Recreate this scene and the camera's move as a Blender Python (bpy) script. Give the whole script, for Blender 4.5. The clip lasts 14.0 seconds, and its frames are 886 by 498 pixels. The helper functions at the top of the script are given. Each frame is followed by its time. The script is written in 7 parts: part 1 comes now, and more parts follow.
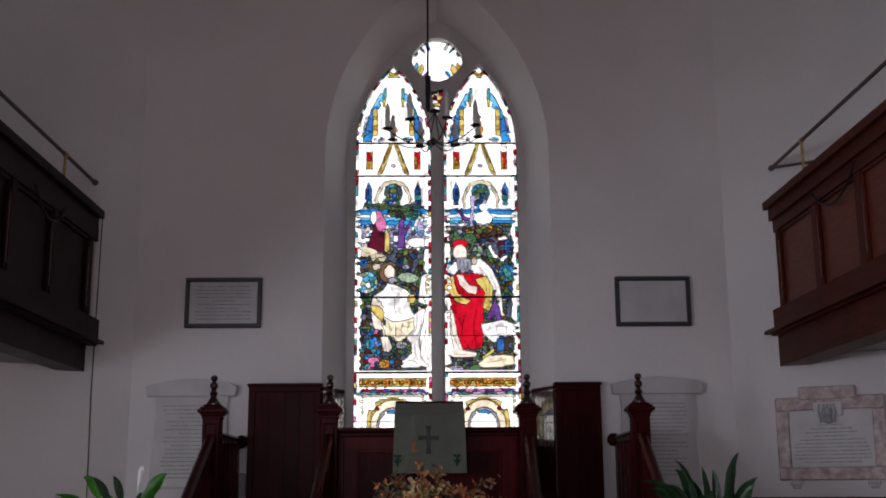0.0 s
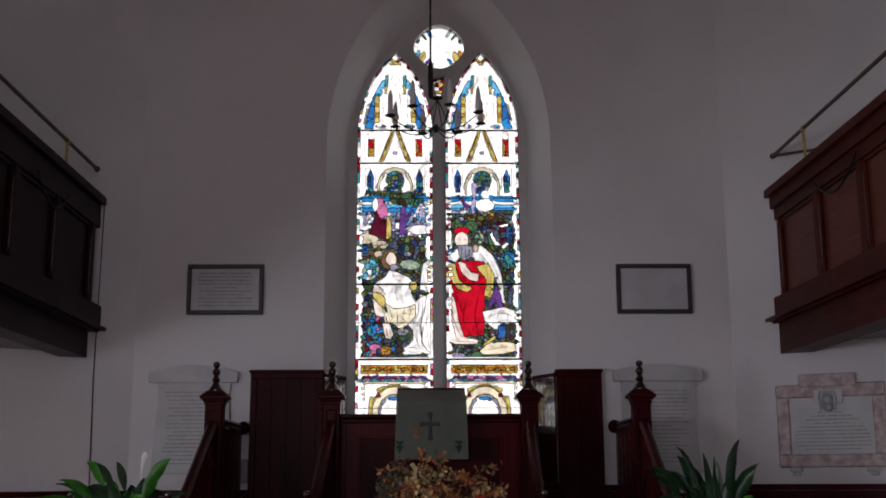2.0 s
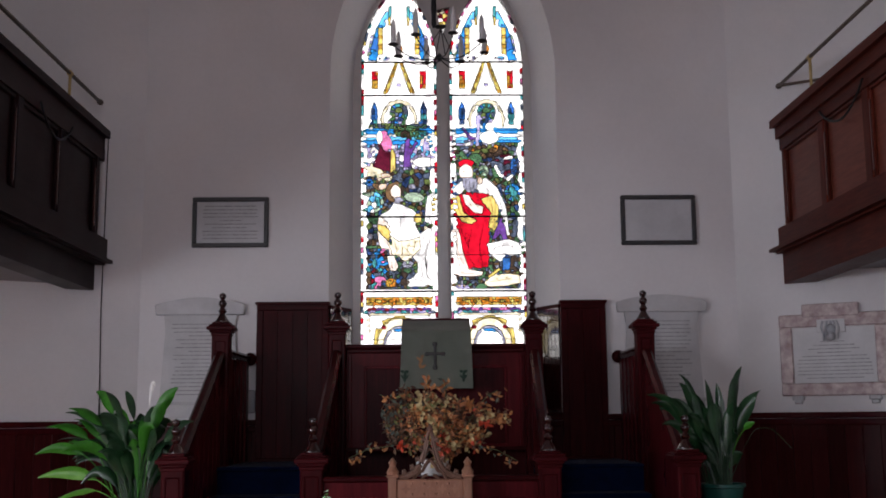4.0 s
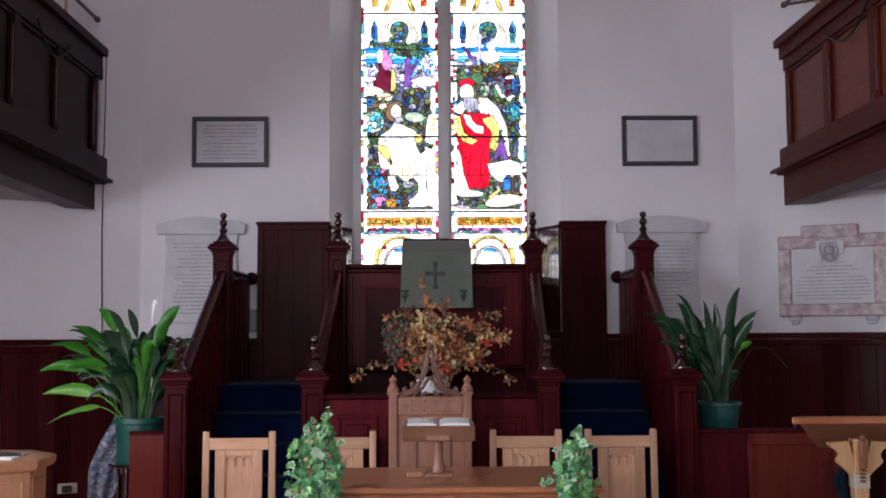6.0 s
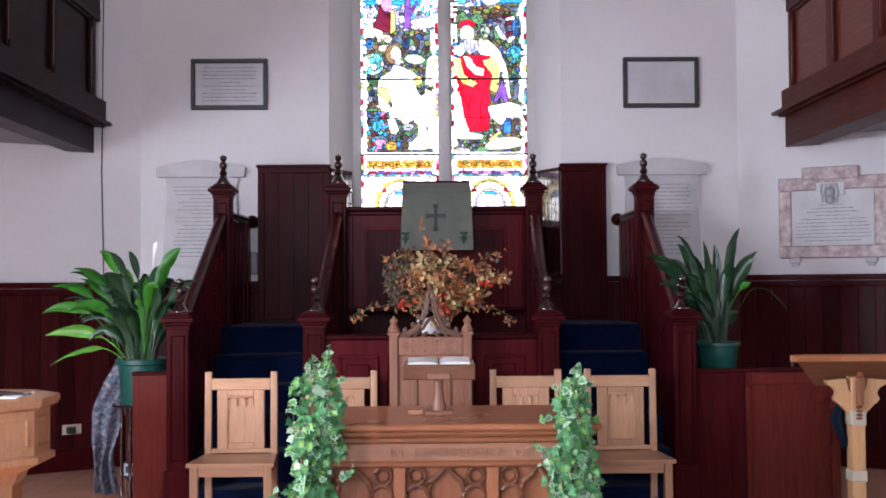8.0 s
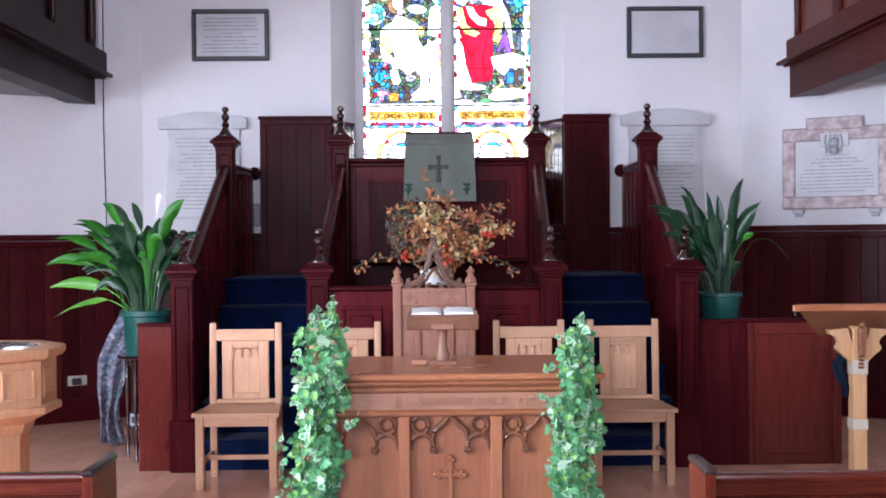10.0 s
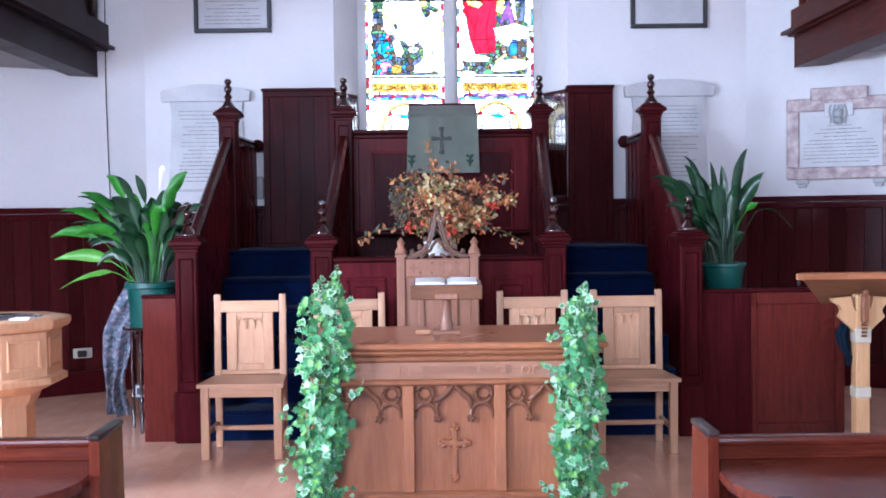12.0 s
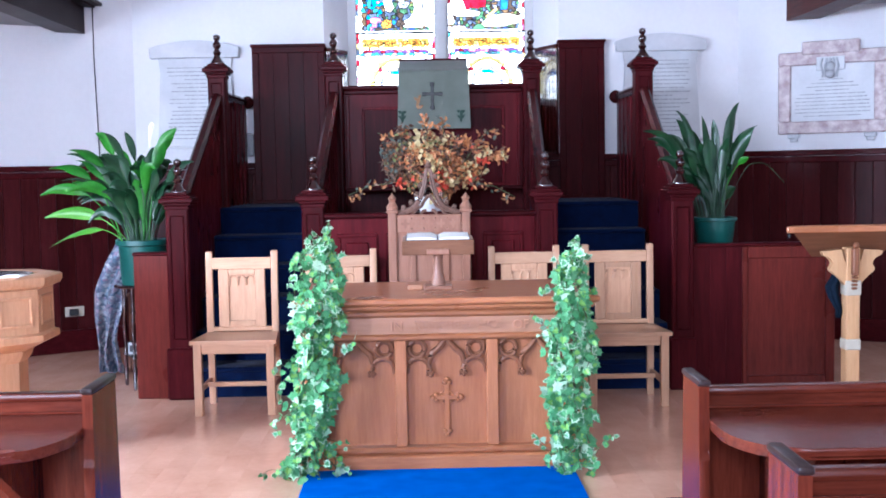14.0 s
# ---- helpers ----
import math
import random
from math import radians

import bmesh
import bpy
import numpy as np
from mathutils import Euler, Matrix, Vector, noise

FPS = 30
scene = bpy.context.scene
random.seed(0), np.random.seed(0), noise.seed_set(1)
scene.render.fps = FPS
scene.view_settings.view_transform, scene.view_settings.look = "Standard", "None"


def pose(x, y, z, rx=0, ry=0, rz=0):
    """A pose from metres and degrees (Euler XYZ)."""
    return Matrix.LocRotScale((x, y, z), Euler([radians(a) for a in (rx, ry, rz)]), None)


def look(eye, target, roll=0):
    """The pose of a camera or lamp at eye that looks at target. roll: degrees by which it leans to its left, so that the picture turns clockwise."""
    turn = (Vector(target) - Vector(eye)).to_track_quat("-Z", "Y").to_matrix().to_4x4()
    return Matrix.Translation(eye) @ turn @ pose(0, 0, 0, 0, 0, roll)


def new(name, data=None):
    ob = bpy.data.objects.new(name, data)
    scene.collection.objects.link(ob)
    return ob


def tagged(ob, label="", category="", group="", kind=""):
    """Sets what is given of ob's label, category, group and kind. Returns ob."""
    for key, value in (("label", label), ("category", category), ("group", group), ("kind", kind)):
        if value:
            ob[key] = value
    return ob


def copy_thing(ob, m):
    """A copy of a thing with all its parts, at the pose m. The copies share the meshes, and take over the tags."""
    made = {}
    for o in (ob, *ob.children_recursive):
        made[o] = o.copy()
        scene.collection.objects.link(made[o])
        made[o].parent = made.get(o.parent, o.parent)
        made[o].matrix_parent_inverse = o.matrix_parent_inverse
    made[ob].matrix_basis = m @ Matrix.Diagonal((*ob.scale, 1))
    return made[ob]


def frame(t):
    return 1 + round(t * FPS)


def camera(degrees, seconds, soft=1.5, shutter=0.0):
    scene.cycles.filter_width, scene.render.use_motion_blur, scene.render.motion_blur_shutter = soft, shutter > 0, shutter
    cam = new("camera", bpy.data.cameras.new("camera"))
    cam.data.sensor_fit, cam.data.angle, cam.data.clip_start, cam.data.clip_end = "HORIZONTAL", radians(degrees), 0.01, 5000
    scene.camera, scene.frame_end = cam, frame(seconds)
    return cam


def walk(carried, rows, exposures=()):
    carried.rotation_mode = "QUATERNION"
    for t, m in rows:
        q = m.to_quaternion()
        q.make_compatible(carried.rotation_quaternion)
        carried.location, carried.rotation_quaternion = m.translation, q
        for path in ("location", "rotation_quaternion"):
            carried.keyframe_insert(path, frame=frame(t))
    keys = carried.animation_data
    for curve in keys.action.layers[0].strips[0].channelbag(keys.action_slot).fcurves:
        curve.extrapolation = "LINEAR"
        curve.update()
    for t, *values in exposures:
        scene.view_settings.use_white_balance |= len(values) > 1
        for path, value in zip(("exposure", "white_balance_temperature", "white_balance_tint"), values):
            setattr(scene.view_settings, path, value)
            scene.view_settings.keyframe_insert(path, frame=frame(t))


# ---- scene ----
cam = camera(43.4, 14.0, 1.8)
PATH = [
    (0, (-0.051, 0.499, 1.601), (-0.011, 2.453, 2.025), -0.4),
    (0.5, (-0.074, 0.496, 1.605), (-0.029, 2.449, 2.033), -0.2),
    (1, (-0.068, 0.499, 1.6), (-0.024, 2.452, 2.029), -0.3),
    (1.5, (-0.061, 0.496, 1.599), (-0.018, 2.451, 2.017), -0.3),
    (2, (-0.075, 0.489, 1.591), (-0.033, 2.447, 1.994), -0.3),
    (2.5, (-0.068, 0.491, 1.576), (-0.03, 2.454, 1.955), -0.1),
    (3, (-0.072, 0.49, 1.558), (-0.038, 2.458, 1.912), -0.3),
    (5.3, (-0.05, 0.481, 1.503), (-0.02, 2.472, 1.696), -0.5),
    (5.5, (-0.066, 0.482, 1.52), (-0.032, 2.474, 1.695), -0.3),
    (6, (-0.065, 0.478, 1.512), (-0.035, 2.471, 1.669), -0.3),
    (6.5, (-0.062, 0.473, 1.503), (-0.035, 2.468, 1.641), -0.3),
    (7, (-0.059, 0.475, 1.488), (-0.032, 2.471, 1.602), -0.3),
    (7.5, (-0.06, 0.478, 1.485), (-0.033, 2.476, 1.57), -0.4),
    (8, (-0.061, 0.473, 1.476), (-0.033, 2.472, 1.538), -0.4),
    (8.5, (-0.06, 0.473, 1.466), (-0.031, 2.472, 1.504), -0.5),
    (9, (-0.063, 0.477, 1.467), (-0.035, 2.476, 1.48), -0.5),
    (11.5, (-0.072, 0.462, 1.445), (-0.055, 2.461, 1.391), -0.6),
    (12, (-0.069, 0.466, 1.438), (-0.052, 2.465, 1.371), -0.7),
    (12.5, (-0.067, 0.467, 1.433), (-0.052, 2.465, 1.347), -0.8),
    (13, (-0.067, 0.463, 1.424), (-0.048, 2.46, 1.319), -0.8),
    (13.5, (-0.064, 0.463, 1.421), (-0.039, 2.458, 1.293), -0.9),
    (14, (-0.069, 0.469, 1.422), (-0.038, 2.463, 1.28), -1.0),
]
EXPOSURES = [(0.0, -2.78, 7000, 20), (0.5, -2.93, 7000, 20), (1.0, -2.97, 7000, 20), (2.0, -3.0, 7000, 20), (2.5, -2.88, 7000, 20), (3.0, -2.68, 7100, 20), (5.5, -1.82, 6700, 20), (6.5, -1.52, 6700, 20), (7.5, -1.22, 6600, 20), (9.0, -0.78, 6400, 20), (11.5, -0.50, 5600, 16), (14.0, -0.22, 5450, 14)]
walk(cam, [(t, look(eye, target, roll)) for t, eye, target, roll in PATH], EXPOSURES)

# ---- world and light ----
world = bpy.data.worlds.new("sky")
scene.world = world
world.use_nodes = True
wn = world.node_tree
sky = wn.nodes.new("ShaderNodeTexSky")
sky.sky_type = "NISHITA"
sky.sun_disc = False
sky.sun_elevation = radians(38)
sky.sun_rotation = radians(150)
wn.nodes["Background"].inputs[1].default_value = 0.12
wn.links.new(sky.outputs[0], wn.nodes["Background"].inputs[0])


def window_light(name, x, y, z, wide, high, target, watts, colour):
    """Daylight that enters by a window opening outside the view."""
    data = bpy.data.lights.new(name, "AREA")
    data.shape, data.size, data.size_y = "RECTANGLE", wide, high
    data.energy, data.color = watts, colour
    ob = new(name, data)
    ob.matrix_world = look((x, y, z), target)
    return ob


DAY = (0.80, 0.88, 1.0)
WARM = (1.0, 0.74, 0.62)
SIDE_Y = (1.0, 4.2, 7.2)
LOW_Z, HIGH_Z = (1.0, 2.35), (4.3, 6.0)
SIDE_X = 4.45
for y, left, right in zip(SIDE_Y, (640, 490, 8), (55, 40, 6)):
    window_light("daylight_low", -SIDE_X, y, 1.68, 1.1, 1.3, (0, 3.4, 0.5) if y < 2 else (-1.6, y + 0.2, 0.2), left, DAY)
    window_light("daylight_low", SIDE_X, y, 1.68, 1.1, 1.3, (0, y + 0.9, 1.2), right, DAY)
for y in SIDE_Y[:2]:
    window_light("daylight_high", -SIDE_X, y, 5.15, 1.1, 1.6, (0, y + 1.0, 2.6), 17, WARM)
    window_light("daylight_high", SIDE_X, y, 5.15, 1.1, 1.6, (0, y, 3.2), 7, WARM)
# assumed rear window, unseen, set west to light the fronts and right splay
window_light("assumed_rear_daylight", -1.6, -5.4, 3.4, 2.4, 3.0, (-0.2, 4, 0.2), 880, DAY)
GLASS_SKY = 15.0

# ---- materials ----


def base(name):
    m = bpy.data.materials.new(name)
    m.use_nodes = True
    return m, m.node_tree.nodes, m.node_tree.links, m.node_tree.nodes["Principled BSDF"]


def coords(n, l, scale):
    tc = n.new("ShaderNodeTexCoord")
    mp = n.new("ShaderNodeMapping")
    mp.inputs["Scale"].default_value = scale
    oi = n.new("ShaderNodeObjectInfo")
    cb = n.new("ShaderNodeCombineXYZ")
    mu = n.new("ShaderNodeMath")
    mu.operation = "MULTIPLY"
    mu.inputs[1].default_value = 37.0
    l.new(oi.outputs["Random"], mu.inputs[0])
    for k in range(3):
        l.new(mu.outputs[0], cb.inputs[k])
    l.new(cb.outputs[0], mp.inputs["Location"])
    l.new(tc.outputs["Object"], mp.inputs["Vector"])
    return mp.outputs[0]


def noise_tex(n, l, vec, scale, detail=4.0, rough=0.55):
    t = n.new("ShaderNodeTexNoise")
    t.inputs["Scale"].default_value = scale
    t.inputs["Detail"].default_value = detail
    t.inputs["Roughness"].default_value = rough
    l.new(vec, t.inputs["Vector"])
    return t.outputs[0]


def ramp(n, l, fac, stops):
    r = n.new("ShaderNodeValToRGB")
    while len(r.color_ramp.elements) < len(stops):
        r.color_ramp.elements.new(0.5)
    for e, (p, c) in zip(r.color_ramp.elements, stops):
        e.position, e.color = p, (*c, 1)
    l.new(fac, r.inputs[0])
    return r.outputs[0]


def mixed(n, l, fac, a, b, how="MIX"):
    m = n.new("ShaderNodeMix")
    m.data_type, m.blend_type = "RGBA", how
    if isinstance(fac, float):
        m.inputs[0].default_value = fac
    else:
        l.new(fac, m.inputs[0])
    for s, v in ((m.inputs[6], a), (m.inputs[7], b)):
        if isinstance(v, tuple):
            s.default_value = (*v, 1)
        else:
            l.new(v, s)
    return m.outputs[2]


def bumped(n, l, height, bsdf, strength, dist):
    b = n.new("ShaderNodeBump")
    b.inputs["Strength"].default_value = strength
    b.inputs["Distance"].default_value = dist
    l.new(height, b.inputs["Height"])
    l.new(b.outputs[0], bsdf.inputs["Normal"])


def surface(name, c1, c2, scale=6.0, rough=0.6, bump=0.15, dist=0.004, fine=60.0, metal=0.0, r2=None, coat=0.0, sheen=0.0, spec=0.5):
    """A plain stuff: two tones in patches, a fine grain and relief."""
    m, n, l, b = base(name)
    v = coords(n, l, (1, 1, 1))
    big, small = noise_tex(n, l, v, scale, 5), noise_tex(n, l, v, fine, 3)
    col = mixed(n, l, 0.22, ramp(n, l, big, [(0.32, c1), (0.68, c2)]), ramp(n, l, small, [(0.3, c1), (0.7, c2)]))
    l.new(col, b.inputs["Base Color"])
    rr = n.new("ShaderNodeMapRange")
    rr.inputs[3].default_value, rr.inputs[4].default_value = rough * 0.85, min(1.0, r2 or rough * 1.2)
    l.new(big, rr.inputs[0])
    l.new(rr.outputs[0], b.inputs["Roughness"])
    b.inputs["Metallic"].default_value = metal
    b.inputs["Coat Weight"].default_value = coat
    b.inputs["Coat Roughness"].default_value = 0.15
    b.inputs["Sheen Weight"].default_value = sheen
    b.inputs["Specular IOR Level"].default_value = spec
    bumped(n, l, small, b, bump, dist)
    return m


def wood(name, dark, mid, light, along="z", rough=0.35, coat=0.25, grain=1.0, bump=0.12, spec=0.12, vary=1.0):
    """Timber with grain along one axis, broader tone patches and worn gloss."""
    m, n, l, b = base(name)
    s = {"x": (1.2, 14, 14), "y": (14, 1.2, 14), "z": (14, 14, 1.2)}[along]
    v = coords(n, l, tuple(k * grain for k in s))
    v2 = coords(n, l, (1, 1, 1))
    g, broad = noise_tex(n, l, v, 3.0, 6, 0.62), noise_tex(n, l, v2, 2.2, 3)
    fine = noise_tex(n, l, v, 14.0, 3, 0.6)
    c = ramp(n, l, g, [(0.28, dark), (0.5, mid), (0.75, light)])
    c = mixed(n, l, 0.25, c, ramp(n, l, fine, [(0.35, dark), (0.65, light)]))
    c = mixed(n, l, 0.35, c, ramp(n, l, broad, [(0.3, dark), (0.7, mid)]))
    oi = n.new("ShaderNodeObjectInfo")
    tone = ramp(n, l, oi.outputs["Random"], [(0.0, (1 - 0.18 * vary, 1 - 0.2 * vary, 1 - 0.22 * vary)), (1.0, (1 + 0.12 * vary, 1 + 0.1 * vary, 1 + 0.08 * vary))])
    c = mixed(n, l, 1.0, c, tone, "MULTIPLY")
    l.new(c, b.inputs["Base Color"])
    rr = n.new("ShaderNodeMapRange")
    rr.inputs[3].default_value, rr.inputs[4].default_value = rough * 0.75, rough * 1.35
    l.new(broad, rr.inputs[0])
    l.new(rr.outputs[0], b.inputs["Roughness"])
    b.inputs["Coat Weight"].default_value = coat
    b.inputs["Coat Roughness"].default_value = 0.18
    b.inputs["Specular IOR Level"].default_value = spec
    bumped(n, l, fine, b, bump, 0.003)
    return m


PLASTER = surface("white_plaster", (0.70, 0.69, 0.70), (0.80, 0.79, 0.80), 0.9, 0.75, 0.25, 0.004, 26.0)
PLASTER_CEIL = surface("ceiling_plaster", (0.66, 0.62, 0.58), (0.74, 0.70, 0.66), 1.2, 0.8, 0.2, 0.004, 20.0)
STONE = surface("grey_tracery_stone", (0.52, 0.51, 0.50), (0.64, 0.63, 0.62), 5.0, 0.8, 0.3, 0.004, 70.0)
MAHOG = wood("mahogany_upright", (0.020, 0.0020, 0.0029), (0.048, 0.0048, 0.0066), (0.098, 0.0104, 0.0135), "z", 0.30, 0.0, grain=0.7, spec=0.05, vary=0.8)
MAHOG_X = wood("mahogany_level", (0.020, 0.0020, 0.0029), (0.048, 0.0048, 0.0066), (0.098, 0.0104, 0.0135), "x", 0.30, 0.0, grain=0.7, spec=0.05, vary=0.8)
MAHOG_Y = wood("mahogany_deep", (0.020, 0.0020, 0.0029), (0.048, 0.0048, 0.0066), (0.098, 0.0104, 0.0135), "y", 0.30, 0.0, grain=0.7, spec=0.05, vary=0.8)
MAHOG_RED = wood("red_mahogany_panel", (0.046, 0.0039, 0.0060), (0.092, 0.0078, 0.0112), (0.155, 0.015, 0.020), "z", 0.28, 0.0, grain=0.6, spec=0.06)
MAHOG_RAIL = wood("polished_dark_rail", (0.018, 0.0035, 0.0040), (0.050, 0.0075, 0.0085), (0.095, 0.015, 0.016), "y", 0.22, 0.0, spec=0.07)
SCREEN_RED = wood("deep_red_screen", (0.055, 0.0078, 0.0060), (0.115, 0.0165, 0.0120), (0.175, 0.030, 0.021), "z", 0.28, 0.04, spec=0.12, vary=0.4)
WAINSCOT = wood("wainscot_boards", (0.022, 0.0034, 0.0042), (0.052, 0.0078, 0.0092), (0.096, 0.017, 0.019), "z", 0.30, 0.0, spec=0.06, vary=1.7)
GALLERY = wood("gallery_wood", (0.034, 0.0052, 0.0036), (0.088, 0.0150, 0.0095), (0.165, 0.036, 0.022), "y", 0.36, 0.0, spec=0.05)
GALLERY_Z = wood("gallery_wood_upright", (0.034, 0.0052, 0.0036), (0.088, 0.0150, 0.0095), (0.165, 0.036, 0.022), "z", 0.36, 0.0, spec=0.05)
GALLERY_PANEL = wood("orange_brown_gallery_panel", (0.075, 0.017, 0.0105), (0.145, 0.036, 0.022), (0.22, 0.064, 0.041), "y", 0.30, 0.03, spec=0.1)
# same gallery wood as the right side, darkened for the unlit left front
GALLERY_SHADED = wood("shaded_gallery_wood", (0.007, 0.0026, 0.0029), (0.020, 0.0068, 0.0076), (0.039, 0.0145, 0.016), "y", 0.34, 0.0, spec=0.05)
GALLERY_GLOSS = wood("glossy_gallery_moulding", (0.035, 0.0085, 0.0070), (0.080, 0.021, 0.016), (0.14, 0.042, 0.031), "z", 0.16, 0.5, spec=0.5)
SOFFIT = surface("soffit_paint", (0.20, 0.19, 0.20), (0.27, 0.26, 0.27), 2.0, 0.6, 0.1, 0.003)
OAK = wood("light_oak_upright", (0.44, 0.235, 0.135), (0.58, 0.345, 0.21), (0.69, 0.445, 0.285), "z", 0.36, 0.12, spec=0.3)
OAK_X = wood("light_oak_level", (0.44, 0.235, 0.135), (0.58, 0.345, 0.21), (0.69, 0.445, 0.285), "x", 0.36, 0.12, spec=0.3)
OAK_MID = wood("table_oak_upright", (0.33, 0.114, 0.046), (0.475, 0.184, 0.080), (0.58, 0.252, 0.122), "z", 0.34, 0.14, spec=0.28)
OAK_MID_X = wood("table_oak_level", (0.29, 0.098, 0.039), (0.435, 0.166, 0.071), (0.54, 0.232, 0.110), "x", 0.28, 0.24, spec=0.3)
FRIEZE = wood("pinkish_frieze_oak", (0.38, 0.175, 0.095), (0.50, 0.255, 0.15), (0.60, 0.33, 0.205), "x", 0.4, 0.1, spec=0.25)
CARVED = wood("dark_carved_oak", (0.15, 0.055, 0.026), (0.25, 0.098, 0.048), (0.35, 0.15, 0.078), "z", 0.36, 0.12, spec=0.25)
ROSE_OAK = wood("rosy_brown_oak", (0.22, 0.098, 0.060), (0.32, 0.155, 0.100), (0.41, 0.215, 0.145), "z", 0.38, 0.1, spec=0.25)
GREY_OAK = wood("grey_carved_oak", (0.10, 0.052, 0.037), (0.18, 0.100, 0.073), (0.26, 0.155, 0.117), "z", 0.42, 0.08, spec=0.25)
LECTERN_BROWN = wood("brown_reading_board", (0.15, 0.062, 0.030), (0.24, 0.105, 0.052), (0.32, 0.15, 0.08), "x", 0.4, 0.1, spec=0.2)
OAK_PALE = wood("pale_oak", (0.40, 0.22, 0.10), (0.54, 0.32, 0.16), (0.64, 0.42, 0.23), "z", 0.45, 0.05, spec=0.2)
PEW = wood("pew_wood", (0.050, 0.0075, 0.0042), (0.130, 0.023, 0.0115), (0.215, 0.047, 0.025), "x", 0.24, 0.10, spec=0.25)
PEW_Z = wood("pew_wood_upright", (0.055, 0.0090, 0.0050), (0.135, 0.024, 0.0120), (0.215, 0.047, 0.025), "z", 0.24, 0.08, spec=0.15)
PEW_CAP = wood("worn_grey_capping", (0.018, 0.010, 0.009), (0.038, 0.022, 0.020), (0.070, 0.045, 0.042), "y", 0.3, 0.04, spec=0.12)
MAHOG_GLOSS = wood("glossy_mahogany", (0.009, 0.0018, 0.0018), (0.024, 0.0040, 0.0044), (0.048, 0.008, 0.008), "z", 0.16, 0.6, spec=0.5)
SPLAY_GLOSS = wood("mirror_polished_mahogany", (0.016, 0.003, 0.003), (0.040, 0.0070, 0.0070), (0.080, 0.014, 0.014), "z", 0.07, 0.7, bump=0.02, spec=0.6)
FONT_OAK = wood("font_oak", (0.40, 0.205, 0.105), (0.54, 0.30, 0.165), (0.64, 0.39, 0.23), "z", 0.42, 0.08, spec=0.2)
FLOOR = surface("floor_boards", (0.61, 0.32, 0.205), (0.79, 0.465, 0.325), 2.6, 0.30, 0.08, 0.003, 34.0, r2=0.20, coat=0.25)
NAVY = surface("navy_stair_carpet", (0.0012, 0.005, 0.026), (0.0026, 0.012, 0.055), 14.0, 0.95, 0.6, 0.004, 220.0, sheen=0.05, spec=0.1)
RUNNER = surface("blue_carpet_runner", (0.001, 0.085, 0.42), (0.002, 0.125, 0.55), 9.0, 0.95, 0.5, 0.003, 260.0, spec=0.05)
MARBLE = surface("white_marble", (0.48, 0.48, 0.49), (0.62, 0.62, 0.63), 4.0, 0.45, 0.05, 0.002, 40.0)
MARBLE_GREY = surface("pale_grey_marble", (0.46, 0.47, 0.49), (0.60, 0.61, 0.63), 4.0, 0.45, 0.05, 0.002, 40.0)
MARBLE_PINK = surface("pink_mottled_marble", (0.24, 0.135, 0.135), (0.66, 0.56, 0.55), 13.0, 0.4, 0.05, 0.002, 40.0)
INSCRIBED = surface("inscription_grey", (0.36, 0.37, 0.39), (0.44, 0.45, 0.47), 30.0, 0.7, 0.05)
LETTERING = surface("faded_black_lettering", (0.17, 0.175, 0.185), (0.40, 0.405, 0.42), 16.0, 0.7, 0.05)
BLACK_FRAME = surface("black_slate_frame", (0.022, 0.022, 0.024), (0.045, 0.045, 0.048), 8.0, 0.45, 0.1)
IRON = surface("black_iron", (0.012, 0.012, 0.013), (0.03, 0.03, 0.032), 20.0, 0.5, 0.1, metal=0.6)
LEAD = surface("dark_lead", (0.012, 0.012, 0.013), (0.025, 0.025, 0.026), 20.0, 0.7, 0.1)
BRASS = surface("aged_brass", (0.42, 0.30, 0.12), (0.60, 0.45, 0.22), 20.0, 0.32, 0.05, metal=1.0)
RAIL_METAL = surface("dull_bronze_rail", (0.075, 0.055, 0.045), (0.16, 0.125, 0.10), 14.0, 0.45, 0.1, metal=0.5)
CANDLE = surface("grey_candle_tube", (0.62, 0.62, 0.63), (0.74, 0.74, 0.74), 12.0, 0.5, 0.05)
GREEN_CLOTH = surface("sage_green_cloth", (0.22, 0.25, 0.205), (0.28, 0.31, 0.26), 7.0, 0.9, 0.4, 0.002, 320.0, sheen=0.2)
GREEN_TRIM = surface("dark_green_stitching", (0.02, 0.05, 0.035), (0.04, 0.08, 0.055), 30.0, 0.8, 0.3)
GOLD_TRIM = surface("rust_stitching", (0.30, 0.14, 0.06), (0.42, 0.22, 0.10), 40.0, 0.7, 0.3)
SILVER = surface("tarnished_metal_cross", (0.018, 0.017, 0.016), (0.055, 0.052, 0.048), 30.0, 0.5, 0.1, metal=0.2)
POT = surface("green_plastic_pot", (0.006, 0.062, 0.050), (0.010, 0.092, 0.074), 8.0, 0.38, 0.05)
SOIL = surface("potting_soil", (0.02, 0.013, 0.009), (0.05, 0.032, 0.02), 30.0, 0.95, 0.6, 0.01)
# lit to shaded greens: light and shade on the plants sit in these colours
LEAF = surface("aspidistra_leaf", (0.008, 0.075, 0.008), (0.040, 0.24, 0.018), 7.0, 0.36, 0.1, 0.003, 90.0, coat=0.0, spec=0.3)
LEAF_SHADED = surface("shaded_dark_leaf", (0.003, 0.020, 0.008), (0.016, 0.066, 0.022), 9.0, 0.30, 0.1, 0.003, 90.0, coat=0.0, spec=0.38)
LEAF_LIT = surface("lit_leaf", (0.055, 0.25, 0.022), (0.14, 0.40, 0.05), 8.0, 0.34, 0.1, 0.003, 90.0)
IVY_A = surface("ivy_leaf", (0.040, 0.20, 0.070), (0.14, 0.43, 0.16), 22.0, 0.42, 0.1, 0.002, 90.0)
